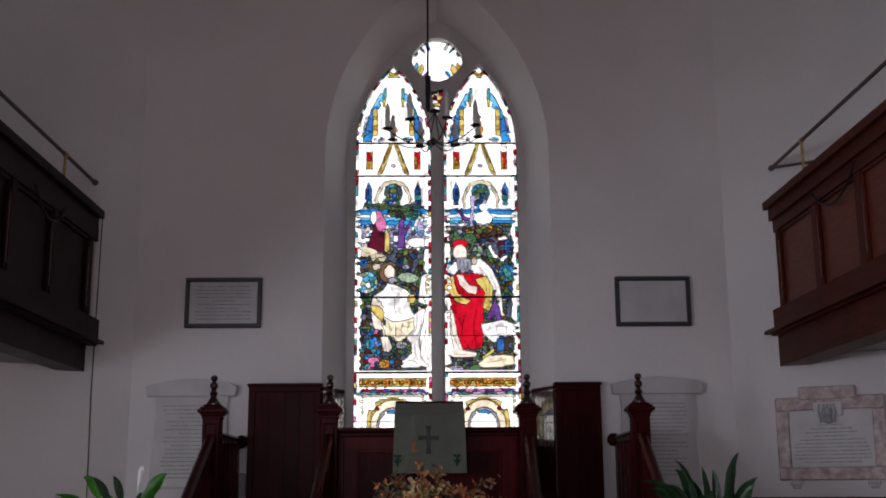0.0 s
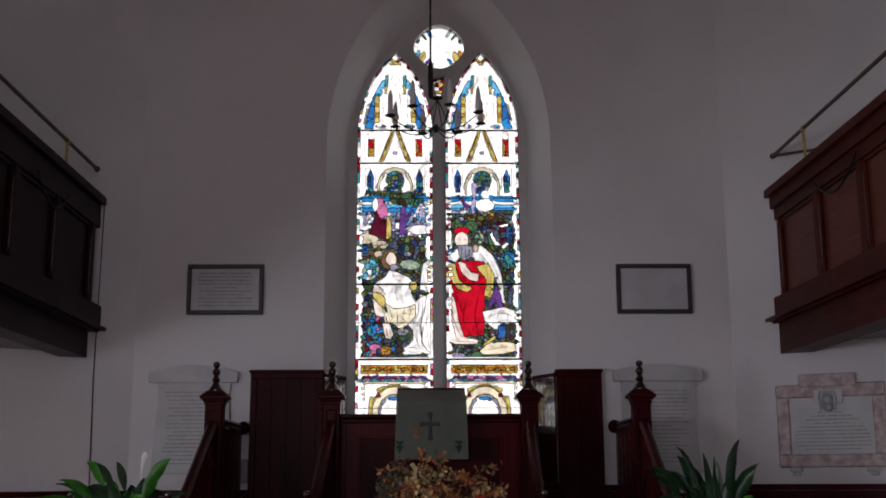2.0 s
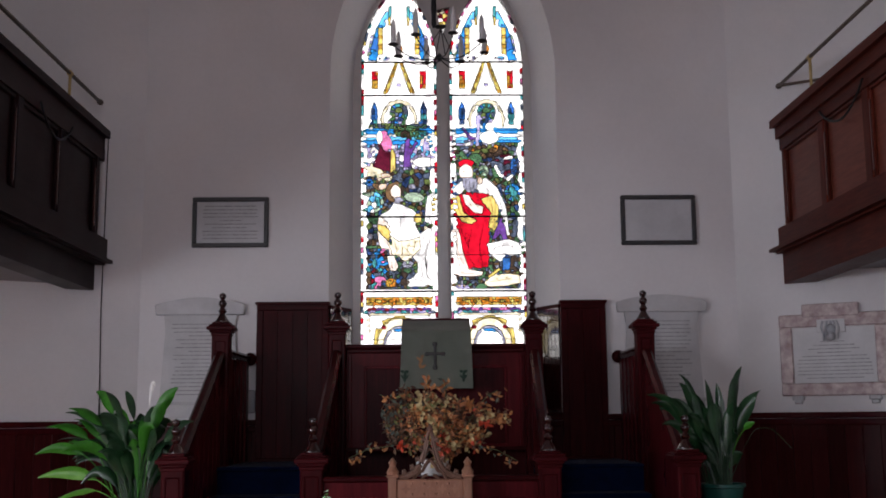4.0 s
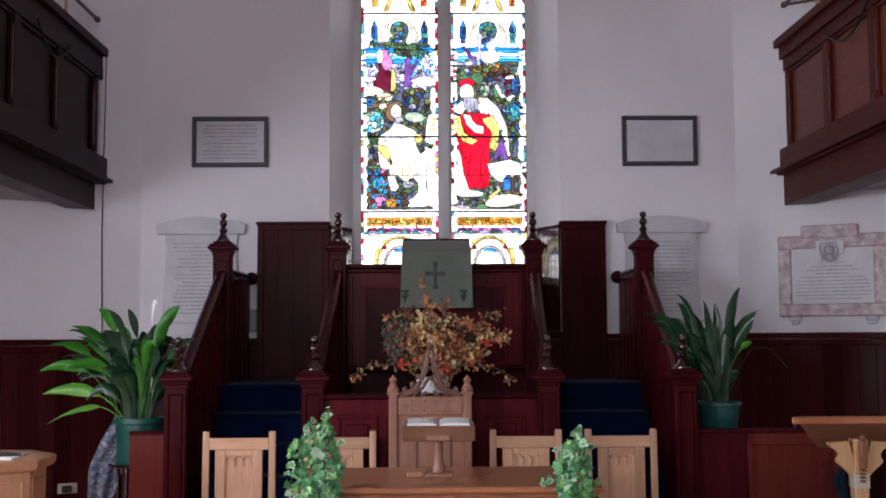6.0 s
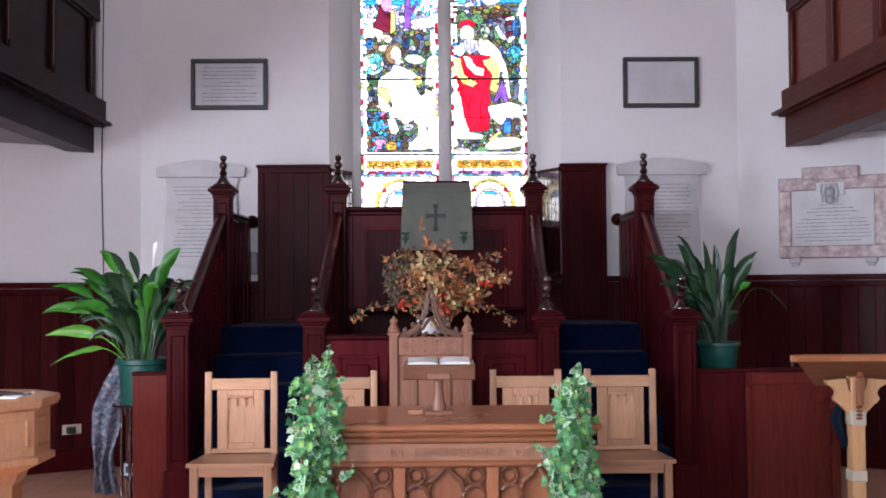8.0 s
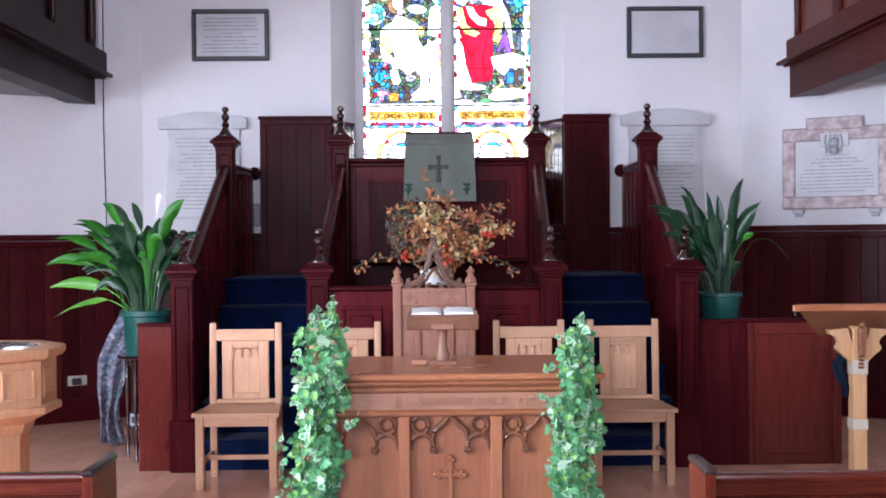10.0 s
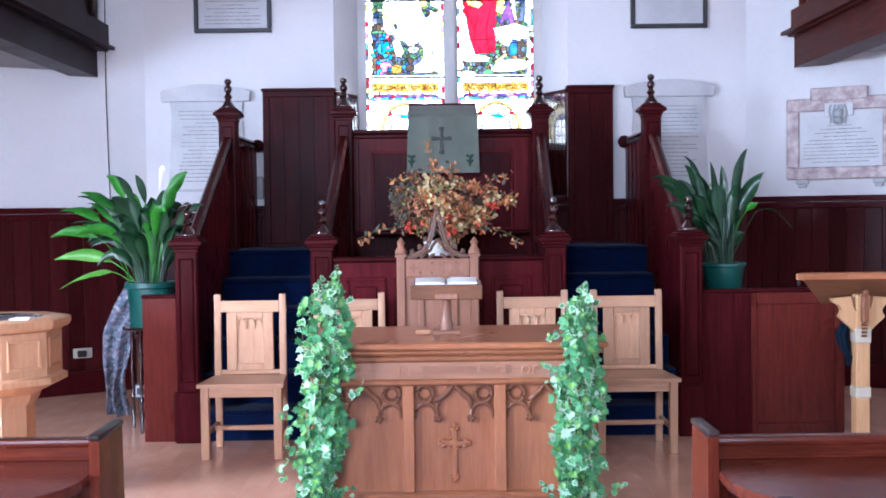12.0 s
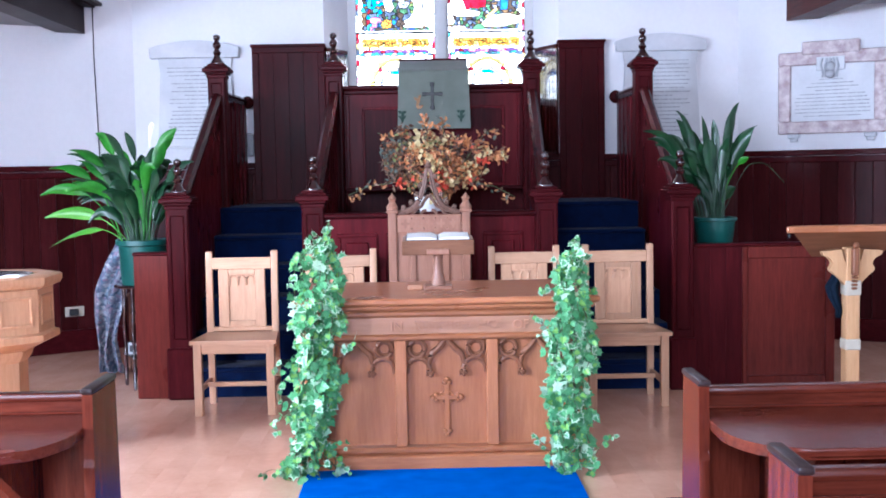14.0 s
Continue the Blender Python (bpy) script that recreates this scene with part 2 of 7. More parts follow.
IVY_B = surface("pale_ivy_leaf", (0.32, 0.56, 0.34), (0.56, 0.73, 0.50), 30.0, 0.5, 0.1, 0.002, 90.0)
IVY_C = surface("young_ivy_leaf", (0.16, 0.36, 0.06), (0.27, 0.52, 0.11), 22.0, 0.4, 0.1, 0.002, 90.0)
STEM = surface("brown_stem", (0.05, 0.06, 0.02), (0.11, 0.12, 0.05), 22.0, 0.7, 0.2)
AUTUMN = [
    surface("russet_leaf", (0.26, 0.085, 0.030), (0.48, 0.18, 0.07), 20.0, 0.6, 0.15),
    surface("amber_leaf", (0.42, 0.15, 0.045), (0.66, 0.29, 0.10), 20.0, 0.6, 0.15),
    surface("brown_leaf", (0.075, 0.038, 0.022), (0.17, 0.085, 0.045), 20.0, 0.6, 0.15),
    surface("olive_leaf", (0.10, 0.11, 0.03), (0.22, 0.24, 0.08), 20.0, 0.6, 0.15),
    surface("red_petal", (0.50, 0.045, 0.02), (0.72, 0.10, 0.045), 20.0, 0.55, 0.15),
    surface("straw_petal", (0.50, 0.38, 0.16), (0.68, 0.54, 0.28), 20.0, 0.6, 0.15),
    surface("dark_grey_green_leaf", (0.045, 0.055, 0.042), (0.11, 0.13, 0.10), 20.0, 0.6, 0.15),
]
PAPER = surface("book_paper", (0.80, 0.79, 0.76), (0.86, 0.85, 0.82), 10.0, 0.7, 0.05)
BOOK = surface("black_book_cover", (0.015, 0.015, 0.016), (0.03, 0.03, 0.03), 10.0, 0.5, 0.1)
PLASTIC_WHITE = surface("white_plastic", (0.72, 0.72, 0.70), (0.80, 0.80, 0.78), 10.0, 0.35, 0.02)
TAPE = surface("white_tape", (0.44, 0.40, 0.31), (0.54, 0.50, 0.40), 12.0, 0.6, 0.1)
BLUE_BAG = surface("dark_blue_cloth", (0.003, 0.007, 0.014), (0.006, 0.014, 0.028), 10.0, 0.9, 0.4, 0.003, 200.0, spec=0.1)
STEEL = surface("steel_bowl", (0.55, 0.55, 0.56), (0.68, 0.68, 0.70), 10.0, 0.2, 0.02, metal=1.0)


def floral():
    """Printed cotton: small pale and dark blotches on blue grey."""
    m, n, l, b = base("floral_cloth")
    v = coords(n, l, (1, 1, 1))
    vo = n.new("ShaderNodeTexVoronoi")
    vo.inputs["Scale"].default_value = 44.0
    l.new(v, vo.inputs["Vector"])
    c = ramp(n, l, vo.outputs["Color"], [(0.2, (0.03, 0.06, 0.12)), (0.38, (0.22, 0.34, 0.46)), (0.5, (0.66, 0.66, 0.70)), (0.66, (0.10, 0.14, 0.24)), (0.85, (0.40, 0.24, 0.34))])
    c = mixed(n, l, 0.3, c, ramp(n, l, noise_tex(n, l, v, 18.0), [(0.35, (0.14, 0.24, 0.34)), (0.65, (0.74, 0.74, 0.76))]))
    l.new(c, b.inputs["Base Color"])
    b.inputs["Roughness"].default_value = 0.85
    bumped(n, l, noise_tex(n, l, v, 9.0), b, 0.3, 0.01)
    return m


FLORAL = floral()


def stained(name, colour):
    """Coloured window glass: tinted, streaky, with a little surface gloss."""
    m, n, l, b = base(name)
    v = n.new("ShaderNodeTexCoord").outputs["Object"]
    streak = ramp(n, l, noise_tex(n, l, v, 17.0, 5), [(0.30, tuple(c * 0.45 for c in colour)), (0.52, colour), (0.72, tuple(min(1.0, c * 1.25) for c in colour))])
    brushed = ramp(n, l, noise_tex(n, l, v, 85.0, 3, 0.65), [(0.34, (0.42, 0.40, 0.38)), (0.52, (1.0, 1.0, 1.0))])
    streak = mixed(n, l, 0.10 if min(colour) > 0.6 else 0.75, streak, brushed, "MULTIPLY")
    tr = n.new("ShaderNodeBsdfTransparent")
    l.new(streak, tr.inputs[0])
    l.new(streak, b.inputs["Base Color"])
    b.inputs["Roughness"].default_value = 0.25
    mx = n.new("ShaderNodeMixShader")
    mx.inputs[0].default_value = 0.08
    l.new(tr.outputs[0], mx.inputs[1])
    l.new(b.outputs[0], mx.inputs[2])
    l.new(mx.outputs[0], n["Material Output"].inputs[0])
    return m


GLASS = {
    "clear": (0.92, 0.94, 0.93), "cream": (0.60, 0.57, 0.42), "skin": (0.84, 0.74, 0.67), "flesh": (0.52, 0.42, 0.34), "pearl": (0.80, 0.82, 0.82), "ivory": (0.80, 0.74, 0.55), "straw": (0.60, 0.48, 0.14), "gold": (0.42, 0.25, 0.04),
    "amber": (0.55, 0.22, 0.03), "red": (0.50, 0.006, 0.020), "ruby": (0.22, 0.006, 0.02), "maroon": (0.085, 0.008, 0.022), "pink": (0.55, 0.16, 0.34),
    "sky": (0.10, 0.44, 0.74), "azure": (0.012, 0.22, 0.56), "blue": (0.025, 0.13, 0.40), "navy": (0.025, 0.055, 0.15), "violet": (0.11, 0.045, 0.22),
    "lilac": (0.38, 0.36, 0.58), "grey": (0.24, 0.25, 0.32), "slate": (0.075, 0.10, 0.15), "brown": (0.14, 0.085, 0.045), "umber": (0.050, 0.034, 0.026),
    "green": (0.055, 0.14, 0.070), "moss": (0.13, 0.18, 0.060), "teal": (0.045, 0.28, 0.31), "pale_green": (0.28, 0.38, 0.29),
}
GLASS = {k: v if k == "clear" else tuple(c * 0.78 for c in v) for k, v in GLASS.items()}
GLASS_M = {k: stained("glass_" + k, v) for k, v in GLASS.items()}
PANE_M = {k: stained("pane_" + k, tuple(c ** 0.5 for c in v)) for k, v in GLASS.items()}

# ---- building helpers ----


def smooth(pts, n=5):
    """Points of a soft curve through the given ones."""
    p = [Vector(q) for q in pts]
    p = [p[0] * 2 - p[1]] + p + [p[-1] * 2 - p[-2]]
    out = []
    for i in range(1, len(p) - 2):
        a, b, c, d = p[i - 1:i + 3]
        for k in range(n):
            t = k / n
            out.append(0.5 * (2 * b + (c - a) * t + (2 * a - 5 * b + 4 * c - d) * t * t + (3 * b - a - 3 * c + d) * t ** 3))
    return out + [p[-2]]


ORIGIN = {}


def part(name, bm, material, parent=None, label="", sharp=35):
    me = bpy.data.meshes.new(name)
    bmesh.ops.recalc_face_normals(bm, faces=bm.faces[:])
    bm.to_mesh(me)
    bm.free()
    me.materials.append(material)
    return attach(name, me, parent, label, sharp)


def attach(name, me, parent=None, label="", sharp=35):
    for p in me.polygons:
        p.use_smooth = True
    me.set_sharp_from_angle(angle=radians(sharp))
    ob = new(name, me)
    if parent:
        ob.parent = parent
        ob.matrix_parent_inverse = Matrix.Translation(ORIGIN.get(parent.name, Vector((0, 0, 0)))).inverted()
    if label:
        tagged(ob, label)
    return ob


def thing(name, at, label, category, group="", kind=""):
    ob = new(name)
    ob.empty_display_size = 0.1
    ob.location = at
    ORIGIN[ob.name] = Vector(at)
    return tagged(ob, label, category, group, kind)


def structure(name, bm, material, label="", category=""):
    return tagged(part(name, bm, material), label, category, "", "structure")


def box(bm, x0, x1, y0, y1, z0, z1, b=0.004, seg=1):
    made = bmesh.ops.create_cube(bm, size=1, matrix=Matrix.Translation(((x0 + x1) / 2, (y0 + y1) / 2, (z0 + z1) / 2)) @ Matrix.Diagonal((abs(x1 - x0), abs(y1 - y0), abs(z1 - z0), 1)))
    if b:
        edges = list({e for v in made["verts"] for e in v.link_edges})
        bmesh.ops.bevel(bm, geom=edges, offset=b, segments=seg, affect="EDGES", profile=0.5)
    return bm


def boxed(*a, **k):
    return box(bmesh.new(), *a, **k)


def prism(bm, pts, axis, a0, a1):
    """A flat outline pushed along an axis. axis y: points are (x, z); x: (y, z); z: (x, y)."""
    put = {"y": lambda p, a: (p[0], a, p[1]), "x": lambda p, a: (a, p[0], p[1]), "z": lambda p, a: (p[0], p[1], a)}[axis]
    lo, hi = [bm.verts.new(put(p, a0)) for p in pts], [bm.verts.new(put(p, a1)) for p in pts]
    bm.faces.new(lo)
    bm.faces.new(hi[::-1])
    for i in range(len(pts)):
        j = (i + 1) % len(pts)
        bm.faces.new((lo[i], lo[j], hi[j], hi[i]))
    return bm


def lathe(bm, profile, cx, cy, n=20, z0=0.0):
    rings = []
    for r, z in profile:
        rings.append([bm.verts.new((cx + r * math.cos(math.tau * k / n), cy + r * math.sin(math.tau * k / n), z0 + z)) for k in range(n)])
    for a, b in zip(rings, rings[1:]):
        for k in range(n):
            bm.faces.new((a[k], a[(k + 1) % n], b[(k + 1) % n], b[k]))
    bm.faces.new(rings[0])
    bm.faces.new(rings[-1])
    return bm


def tube(bm, pts, radius, n=8):
    """A round bar along a line of points; radius may be one number or one for each point."""
    pts = [Vector(p) for p in pts]
    rad = radius if isinstance(radius, (list, tuple)) else [radius] * len(pts)
    rings = []
    for i, p in enumerate(pts):
        d = (pts[min(i + 1, len(pts) - 1)] - pts[max(i - 1, 0)]).normalized()
        side = d.cross(Vector((0, 0, 1)) if abs(d.z) < 0.9 else Vector((1, 0, 0))).normalized()
        up = side.cross(d)
        rings.append([bm.verts.new(p + (side * math.cos(math.tau * k / n) + up * math.sin(math.tau * k / n)) * rad[i]) for k in range(n)])
    for a, b in zip(rings, rings[1:]):
        for k in range(n):
            bm.faces.new((a[k], a[(k + 1) % n], b[(k + 1) % n], b[k]))
    bm.faces.new(rings[0])
    bm.faces.new(rings[-1])
    return bm


def bar(bm, p, q, w, h, b=0.004):
    """A squared bar from p to q, w wide across and h high."""
    p, q = Vector(p), Vector(q)
    d = q - p
    m = Matrix.Translation((p + q) / 2) @ d.to_track_quat("Y", "Z").to_matrix().to_4x4() @ Matrix.Diagonal((w, d.length, h, 1))
    made = bmesh.ops.create_cube(bm, size=1, matrix=m)
    if b:
        bmesh.ops.bevel(bm, geom=list({e for v in made["verts"] for e in v.link_edges}), offset=b, segments=1, affect="EDGES", profile=0.5)
    return bm


def ball(bm, c, r, seg=12):
    bmesh.ops.create_uvsphere(bm, u_segments=seg, v_segments=max(6, seg // 2), radius=r, matrix=Matrix.Translation(c))
    return bm


def framed(bm, x0, x1, z0, z1, y, w=0.03, d=0.018):
    """A raised rectangular moulding on a face that looks to -y."""
    for a in ((x0, x1, z0, z0 + w), (x0, x1, z1 - w, z1)):
        box(bm, a[0], a[1], y - d, y + 0.002, a[2], a[3], 0.005)
    for a in ((x0, x0 + w), (x1 - w, x1)):
        box(bm, a[0], a[1], y - d + 0.001, y + 0.002, z0 + w, z1 - w, 0.005)
    return bm

# ---- structure ----
from mathutils.geometry import tessellate_polygon

NORTH_Y, WEST_X, EAST_X, TOP = 9.78, -2.451, 2.557, 7.3
CANT = 0.6
REAR_Y = -5.5


def east_y(x):
    return NORTH_Y - CANT * (x - EAST_X)


def west_y(x):
    return NORTH_Y + CANT * (x - WEST_X)


def pierced(bm, outer, holes, y0, y1):
    """A slab that looks to -y, with openings through it."""
    loops = [outer, *holes]
    flat = [p for lp in loops for p in lp]
    tris = tessellate_polygon([[Vector((x, z, 0)) for x, z in lp] for lp in loops])
    front, back = [bm.verts.new((x, y0, z)) for x, z in flat], [bm.verts.new((x, y1, z)) for x, z in flat]
    for t in tris:
        for vs in (front, back):
            try:
                bm.faces.new([vs[i] for i in t])
            except ValueError:
                pass
    at = 0
    for lp in loops:
        k = len(lp)
        for i in range(k):
            j = (i + 1) % k
            bm.faces.new((front[at + i], front[at + j], back[at + j], back[at + i]))
        at += k
    return bm


def pointed(cx, w, z0, zs, radius, n=14):
    """Outline of a pointed opening, from the foot on the left over the tip to the right."""
    rise = math.sqrt(radius**2 - (radius - w) ** 2)
    top = math.asin(rise / radius)
    arc = [(cx - w + radius - radius * math.cos(top * k / n), zs + radius * math.sin(top * k / n)) for k in range(n + 1)]
    return [(cx - w, z0)] + arc + [(2 * cx - x, z) for x, z in arc[-2::-1]] + [(cx + w, z0)]


RX, SILL = 0.094, 1.52
outer_arch = pointed(RX, 0.972, SILL, 4.46, 1.944)
inner_arch = pointed(RX, 0.79, SILL + 0.06, 4.46, 1.62)
bm = pierced(bmesh.new(), [(WEST_X, 0), (WEST_X, TOP), (EAST_X, TOP), (EAST_X, 0)], [outer_arch], NORTH_Y, NORTH_Y + 0.02)
va, vb = [bm.verts.new((x, NORTH_Y + 0.003, z)) for x, z in outer_arch], [bm.verts.new((x, 10.13, z)) for x, z in inner_arch]
for i in range(len(va)):
    j = (i + 1) % len(va)
    bm.faces.new((va[i], va[j], vb[j], vb[i]))
structure("wall_north", bm, PLASTER, "white plastered end wall with a deep splayed window recess", "wall")

for name, x0, y0, x1, y1 in (("wall_northeast", EAST_X, NORTH_Y, 4.5, east_y(4.5)), ("wall_northwest", WEST_X, NORTH_Y, -4.5, west_y(-4.5))):
    d = Vector((x1 - x0, y1 - y0, 0)).normalized()
    nrm = Vector((-d.y, d.x, 0)) if name.endswith("east") else Vector((d.y, -d.x, 0))
    q = [(x0, y0), (x1, y1), (x1 + nrm.x * 0.3, y1 + nrm.y * 0.3), (x0 + nrm.x * 0.3, y0 + nrm.y * 0.3)]
    structure(name, prism(bmesh.new(), q, "z", 0, TOP), PLASTER, "white plastered slanting wall beside the window bay", "wall")

for sx, name in ((-1, "wall_west"), (1, "wall_east")):
    bm = bmesh.new()
    far = east_y(4.5) if sx > 0 else west_y(-4.5)
    lo = [(REAR_Y, 0), (REAR_Y, TOP), (far, TOP), (far, 0)]
    holes = [[(y - 0.55, z0), (y - 0.55, z1), (y + 0.55, z1), (y + 0.55, z0)] for y in SIDE_Y for z0, z1 in (LOW_Z, HIGH_Z)]
    pierced(bm, lo, holes, 0, 0.3)
    for v in bm.verts:
        v.co = Vector((sx * (4.42 + v.co.y), v.co.x, v.co.z))
    structure(name, bm, PLASTER, "white plastered side wall with window openings", "wall")
# opening added for the assumed rear light
bm = pierced(bmesh.new(), [(-4.7, 0), (-4.7, TOP), (4.7, TOP), (4.7, 0)], [[(-2.8, 1.9), (-2.8, 4.9), (-0.4, 4.9), (-0.4, 1.9)]], REAR_Y - 0.3, REAR_Y)
structure("wall_south", bm, PLASTER, "white plastered rear wall with an assumed tall window opening", "wall")
structure("ceiling", boxed(-4.8, 4.8, REAR_Y - 0.3, 10.3, TOP, TOP + 0.2, b=0), PLASTER_CEIL, "plain cream plaster ceiling", "ceiling")

# ---- great window ----
LANCETS = ((-0.295, 0.338), (0.487, 0.330))
FOOT, SPRING, TIP = 2.03, 4.66, 5.425
PLANE_Y = 10.15


def lancet_outline(cx, w, grow=0.0, n=10):
    rise = TIP - SPRING
    r = (rise * rise + w * w) / (2 * w)
    return pointed(cx, w, FOOT, SPRING, r, n)


def circle(cx, cz, r, n=24):
    return [(cx + r * math.cos(math.tau * k / n), cz + r * math.sin(math.tau * k / n)) for k in range(n)]


oculus = [(0.104 + (0.226 + 0.007 * math.cos(4 * math.tau * k / 40)) * math.cos(math.tau * k / 40), 5.471 + (0.206 + 0.007 * math.cos(4 * math.tau * k / 40)) * math.sin(math.tau * k / 40)) for k in range(40)]
eyelet = [(0.045, 5.16), (0.165, 5.19), (0.14, 5.06), (0.10, 4.93), (0.07, 5.02)]
great_window = thing("window_1", (0.1, PLANE_Y, FOOT), "tall two-light stained glass window with pictorial coloured panes", "window", "", "structure")
bm = pierced(bmesh.new(), [(-2.9, 0), (-2.9, TOP), (2.9, TOP), (2.9, 0)], [lancet_outline(*c) for c in LANCETS] + [oculus, eyelet], 10.12, 10.22)
part("tracery", bm, STONE, great_window, "grey stone tracery and mullion")
bm = prism(bmesh.new(), [(0.073, FOOT), (0.073, 4.9), (0.135, 4.9), (0.135, FOOT)], "y", 10.075, 10.122)
part("mullion", bm, STONE, great_window)


def clip(poly, px, pz, nx, nz, mark):
    """What of a convex outline lies where (p - point) . normal <= 0. Each corner carries the mark of the edge that leaves it."""
    out = []
    for i, (ax, az, am) in enumerate(poly):
        bx, bz, _ = poly[(i + 1) % len(poly)]
        da, db = (ax - px) * nx + (az - pz) * nz, (bx - px) * nx + (bz - pz) * nz
        if da <= 0:
            out.append((ax, az, am))
        if (da < 0 < db) or (db < 0 < da):
            t = da / (da - db)
            out.append((ax + (bx - ax) * t, az + (bz - az) * t, mark if da < 0 else am))
    return out


def inside(p, poly):
    hit = False
    for i, a in enumerate(poly):
        b = poly[i - 1]
        if (a[1] > p[1]) != (b[1] > p[1]) and p[0] < (b[0] - a[0]) * (p[1] - a[1]) / (b[1] - a[1]) + a[0]:
            hit = not hit
    return hit


def ell(cx, cz, rx, rz, turn=0.0, n=18):
    c, s = math.cos(turn), math.sin(turn)
    return [(cx + rx * math.cos(math.tau * k / n) * c - rz * math.sin(math.tau * k / n) * s, cz + rx * math.cos(math.tau * k / n) * s + rz * math.sin(math.tau * k / n) * c) for k in range(n)]


def rect(x0, x1, z0, z1):
    return [(x0, z0), (x1, z0), (x1, z1), (x0, z1)]


ROCKS = ["umber", "slate", "brown", "moss", "green", "slate", "umber", "grey", "green", "navy"]
HILLS = ["lilac", "grey", "clear", "slate", "lilac", "sky"]
FLOWERS = ["teal", "umber", "pink", "navy", "slate", "azure", "umber", "brown", "ruby"]


def canopy():
    """The architecture that both lights share: shafts, gables, band of lettering and the arch at the foot."""
    s = [(rect(-0.4, 0.4, 4.68, 5.5), ["clear"], 0.16), (rect(-0.4, 0.4, 4.36, 4.68), ["clear"], 0.16)]
    for k in (-1, 1):
        s += [([(k * 0.285, 4.69), (k * 0.195, 4.69), (k * 0.180, 4.78), (k * 0.268, 4.80)], ["azure"], 0.2), ([(k * 0.268, 4.80), (k * 0.180, 4.78), (k * 0.160, 4.90), (k * 0.230, 4.92)], ["blue"], 0.2)]
        s += [([(k * 0.230, 4.92), (k * 0.160, 4.90), (k * 0.130, 5.00), (k * 0.185, 5.03)], ["azure"], 0.2), ([(k * 0.185, 5.03), (k * 0.130, 5.00), (k * 0.085, 5.11), (k * 0.118, 5.15)], ["sky"], 0.2)]
        s += [(rect(k * 0.165 - 0.022, k * 0.165 + 0.022, 4.75, 5.00), ["straw"], 0.2), (rect(k * 0.165 - 0.022, k * 0.165 + 0.022, 4.80, 4.84), ["gold"], 0.2), (rect(k * 0.165 - 0.022, k * 0.165 + 0.022, 4.90, 4.93), ["gold"], 0.2)]
        s += [(rect(k * 0.082 - 0.018, k * 0.082 + 0.018, 5.10, 5.20), ["teal"], 0.2)]
        s += [(rect(k * 0.085 - 0.010, k * 0.085 + 0.010, 5.02, 5.10), ["straw"], 0.05)]
        s += [([(k * 0.30, 4.72), (k * 0.27, 4.72), (k * 0.225, 4.93), (k * 0.25, 4.93)], ["clear", "lilac", "pale_green"], 0.05)]
        s += [(ell(k * 0.13, 4.71, 0.05, 0.02), ["clear", "lilac", "sky"], 0.035)]
        s += [(rect(k * 0.215 - 0.028, k * 0.215 + 0.028, 4.43, 4.59), ["amber", "red", "gold"], 0.055)]
        s += [([(0.0, 4.67), (k * 0.036, 4.67), (k * 0.145, 4.38), (k * 0.105, 4.38)], ["straw", "gold", "straw"], 0.05)]
    s += [([(-0.06, 5.30), (0.06, 5.30), (0.0, 5.42)], ["gold", "straw"], 0.045), (ell(0, 4.79, 0.035, 0.055, 0, 8), ["amber"], 0.05), (ell(0, 4.86, 0.022, 0.02, 0, 6), ["straw"], 0.05)]
    s += [(ell(0, 4.46, 0.022, 0.022, 0, 8), ["lilac"], 0.06), (ell(0, 4.92, 0.016, 0.016, 0, 6), ["pink"], 0.05)]
    s += [(rect(-0.4, 0.4, 4.03, 4.36), ["clear"], 0.14)]
    s += [(ell(0.0, 4.15, 0.16, 0.18), ["cream"], 0.16), (ell(0, 4.13, 0.14, 0.165), ["clear"], 0.14), (ell(0, 4.21, 0.085, 0.085), ["slate", "teal", "green", "blue", "moss"], 0.055), (ell(-0.02, 4.12, 0.08, 0.05), ["azure", "navy", "lilac", "green"], 0.05)]
    for k in (-1, 1):
        s += [([(k * 0.25, 4.10), (k * 0.19, 4.10), (k * 0.19, 4.24), (k * 0.22, 4.31), (k * 0.25, 4.24)], ["blue", "navy", "teal"], 0.07)]
    return s


def foot():
    s = [(rect(-0.4, 0.4, FOOT - 0.1, 2.62), ["clear"], 0.16), (rect(-0.29, 0.285, 2.478, 2.552), ["gold", "straw", "amber", "gold"], 0.036)]
    s += [(rect(-0.31, 0.31, 2.438, 2.462), ["violet", "pink", "violet", "ruby"], 0.05), (rect(-0.31, 0.31, 2.412, 2.436), ["teal", "slate", "teal", "lilac"], 0.045)]
    s += [(rect(-0.27, 0.27, FOOT - 0.1, 2.405), ["ivory"], 0.14), (rect(-0.255, 0.255, FOOT - 0.1, 2.392), ["clear"], 0.14)]
    s += [(ell(0, 2.145, 0.205, 0.235, 0, 28), ["straw"], 0.05), (ell(0, 2.145, 0.190, 0.220, 0, 28), ["ivory"], 0.05), (ell(0, 2.14, 0.138, 0.163, 0, 24), ["grey"], 0.05), (ell(0, 2.13, 0.120, 0.142, 0, 24), ["clear"], 0.12), (ell(0, 2.262, 0.05, 0.014), ["azure"], 0.04)]
    for k in (-1, 1):
        s += [(ell(k * 0.135, 2.285, 0.020, 0.019), ["ruby"], 0.04), (rect(k * 0.30 - 0.018, k * 0.30 + 0.018, FOOT - 0.1, 2.40), ["clear", "straw", "sky"], 0.06)]
    return s


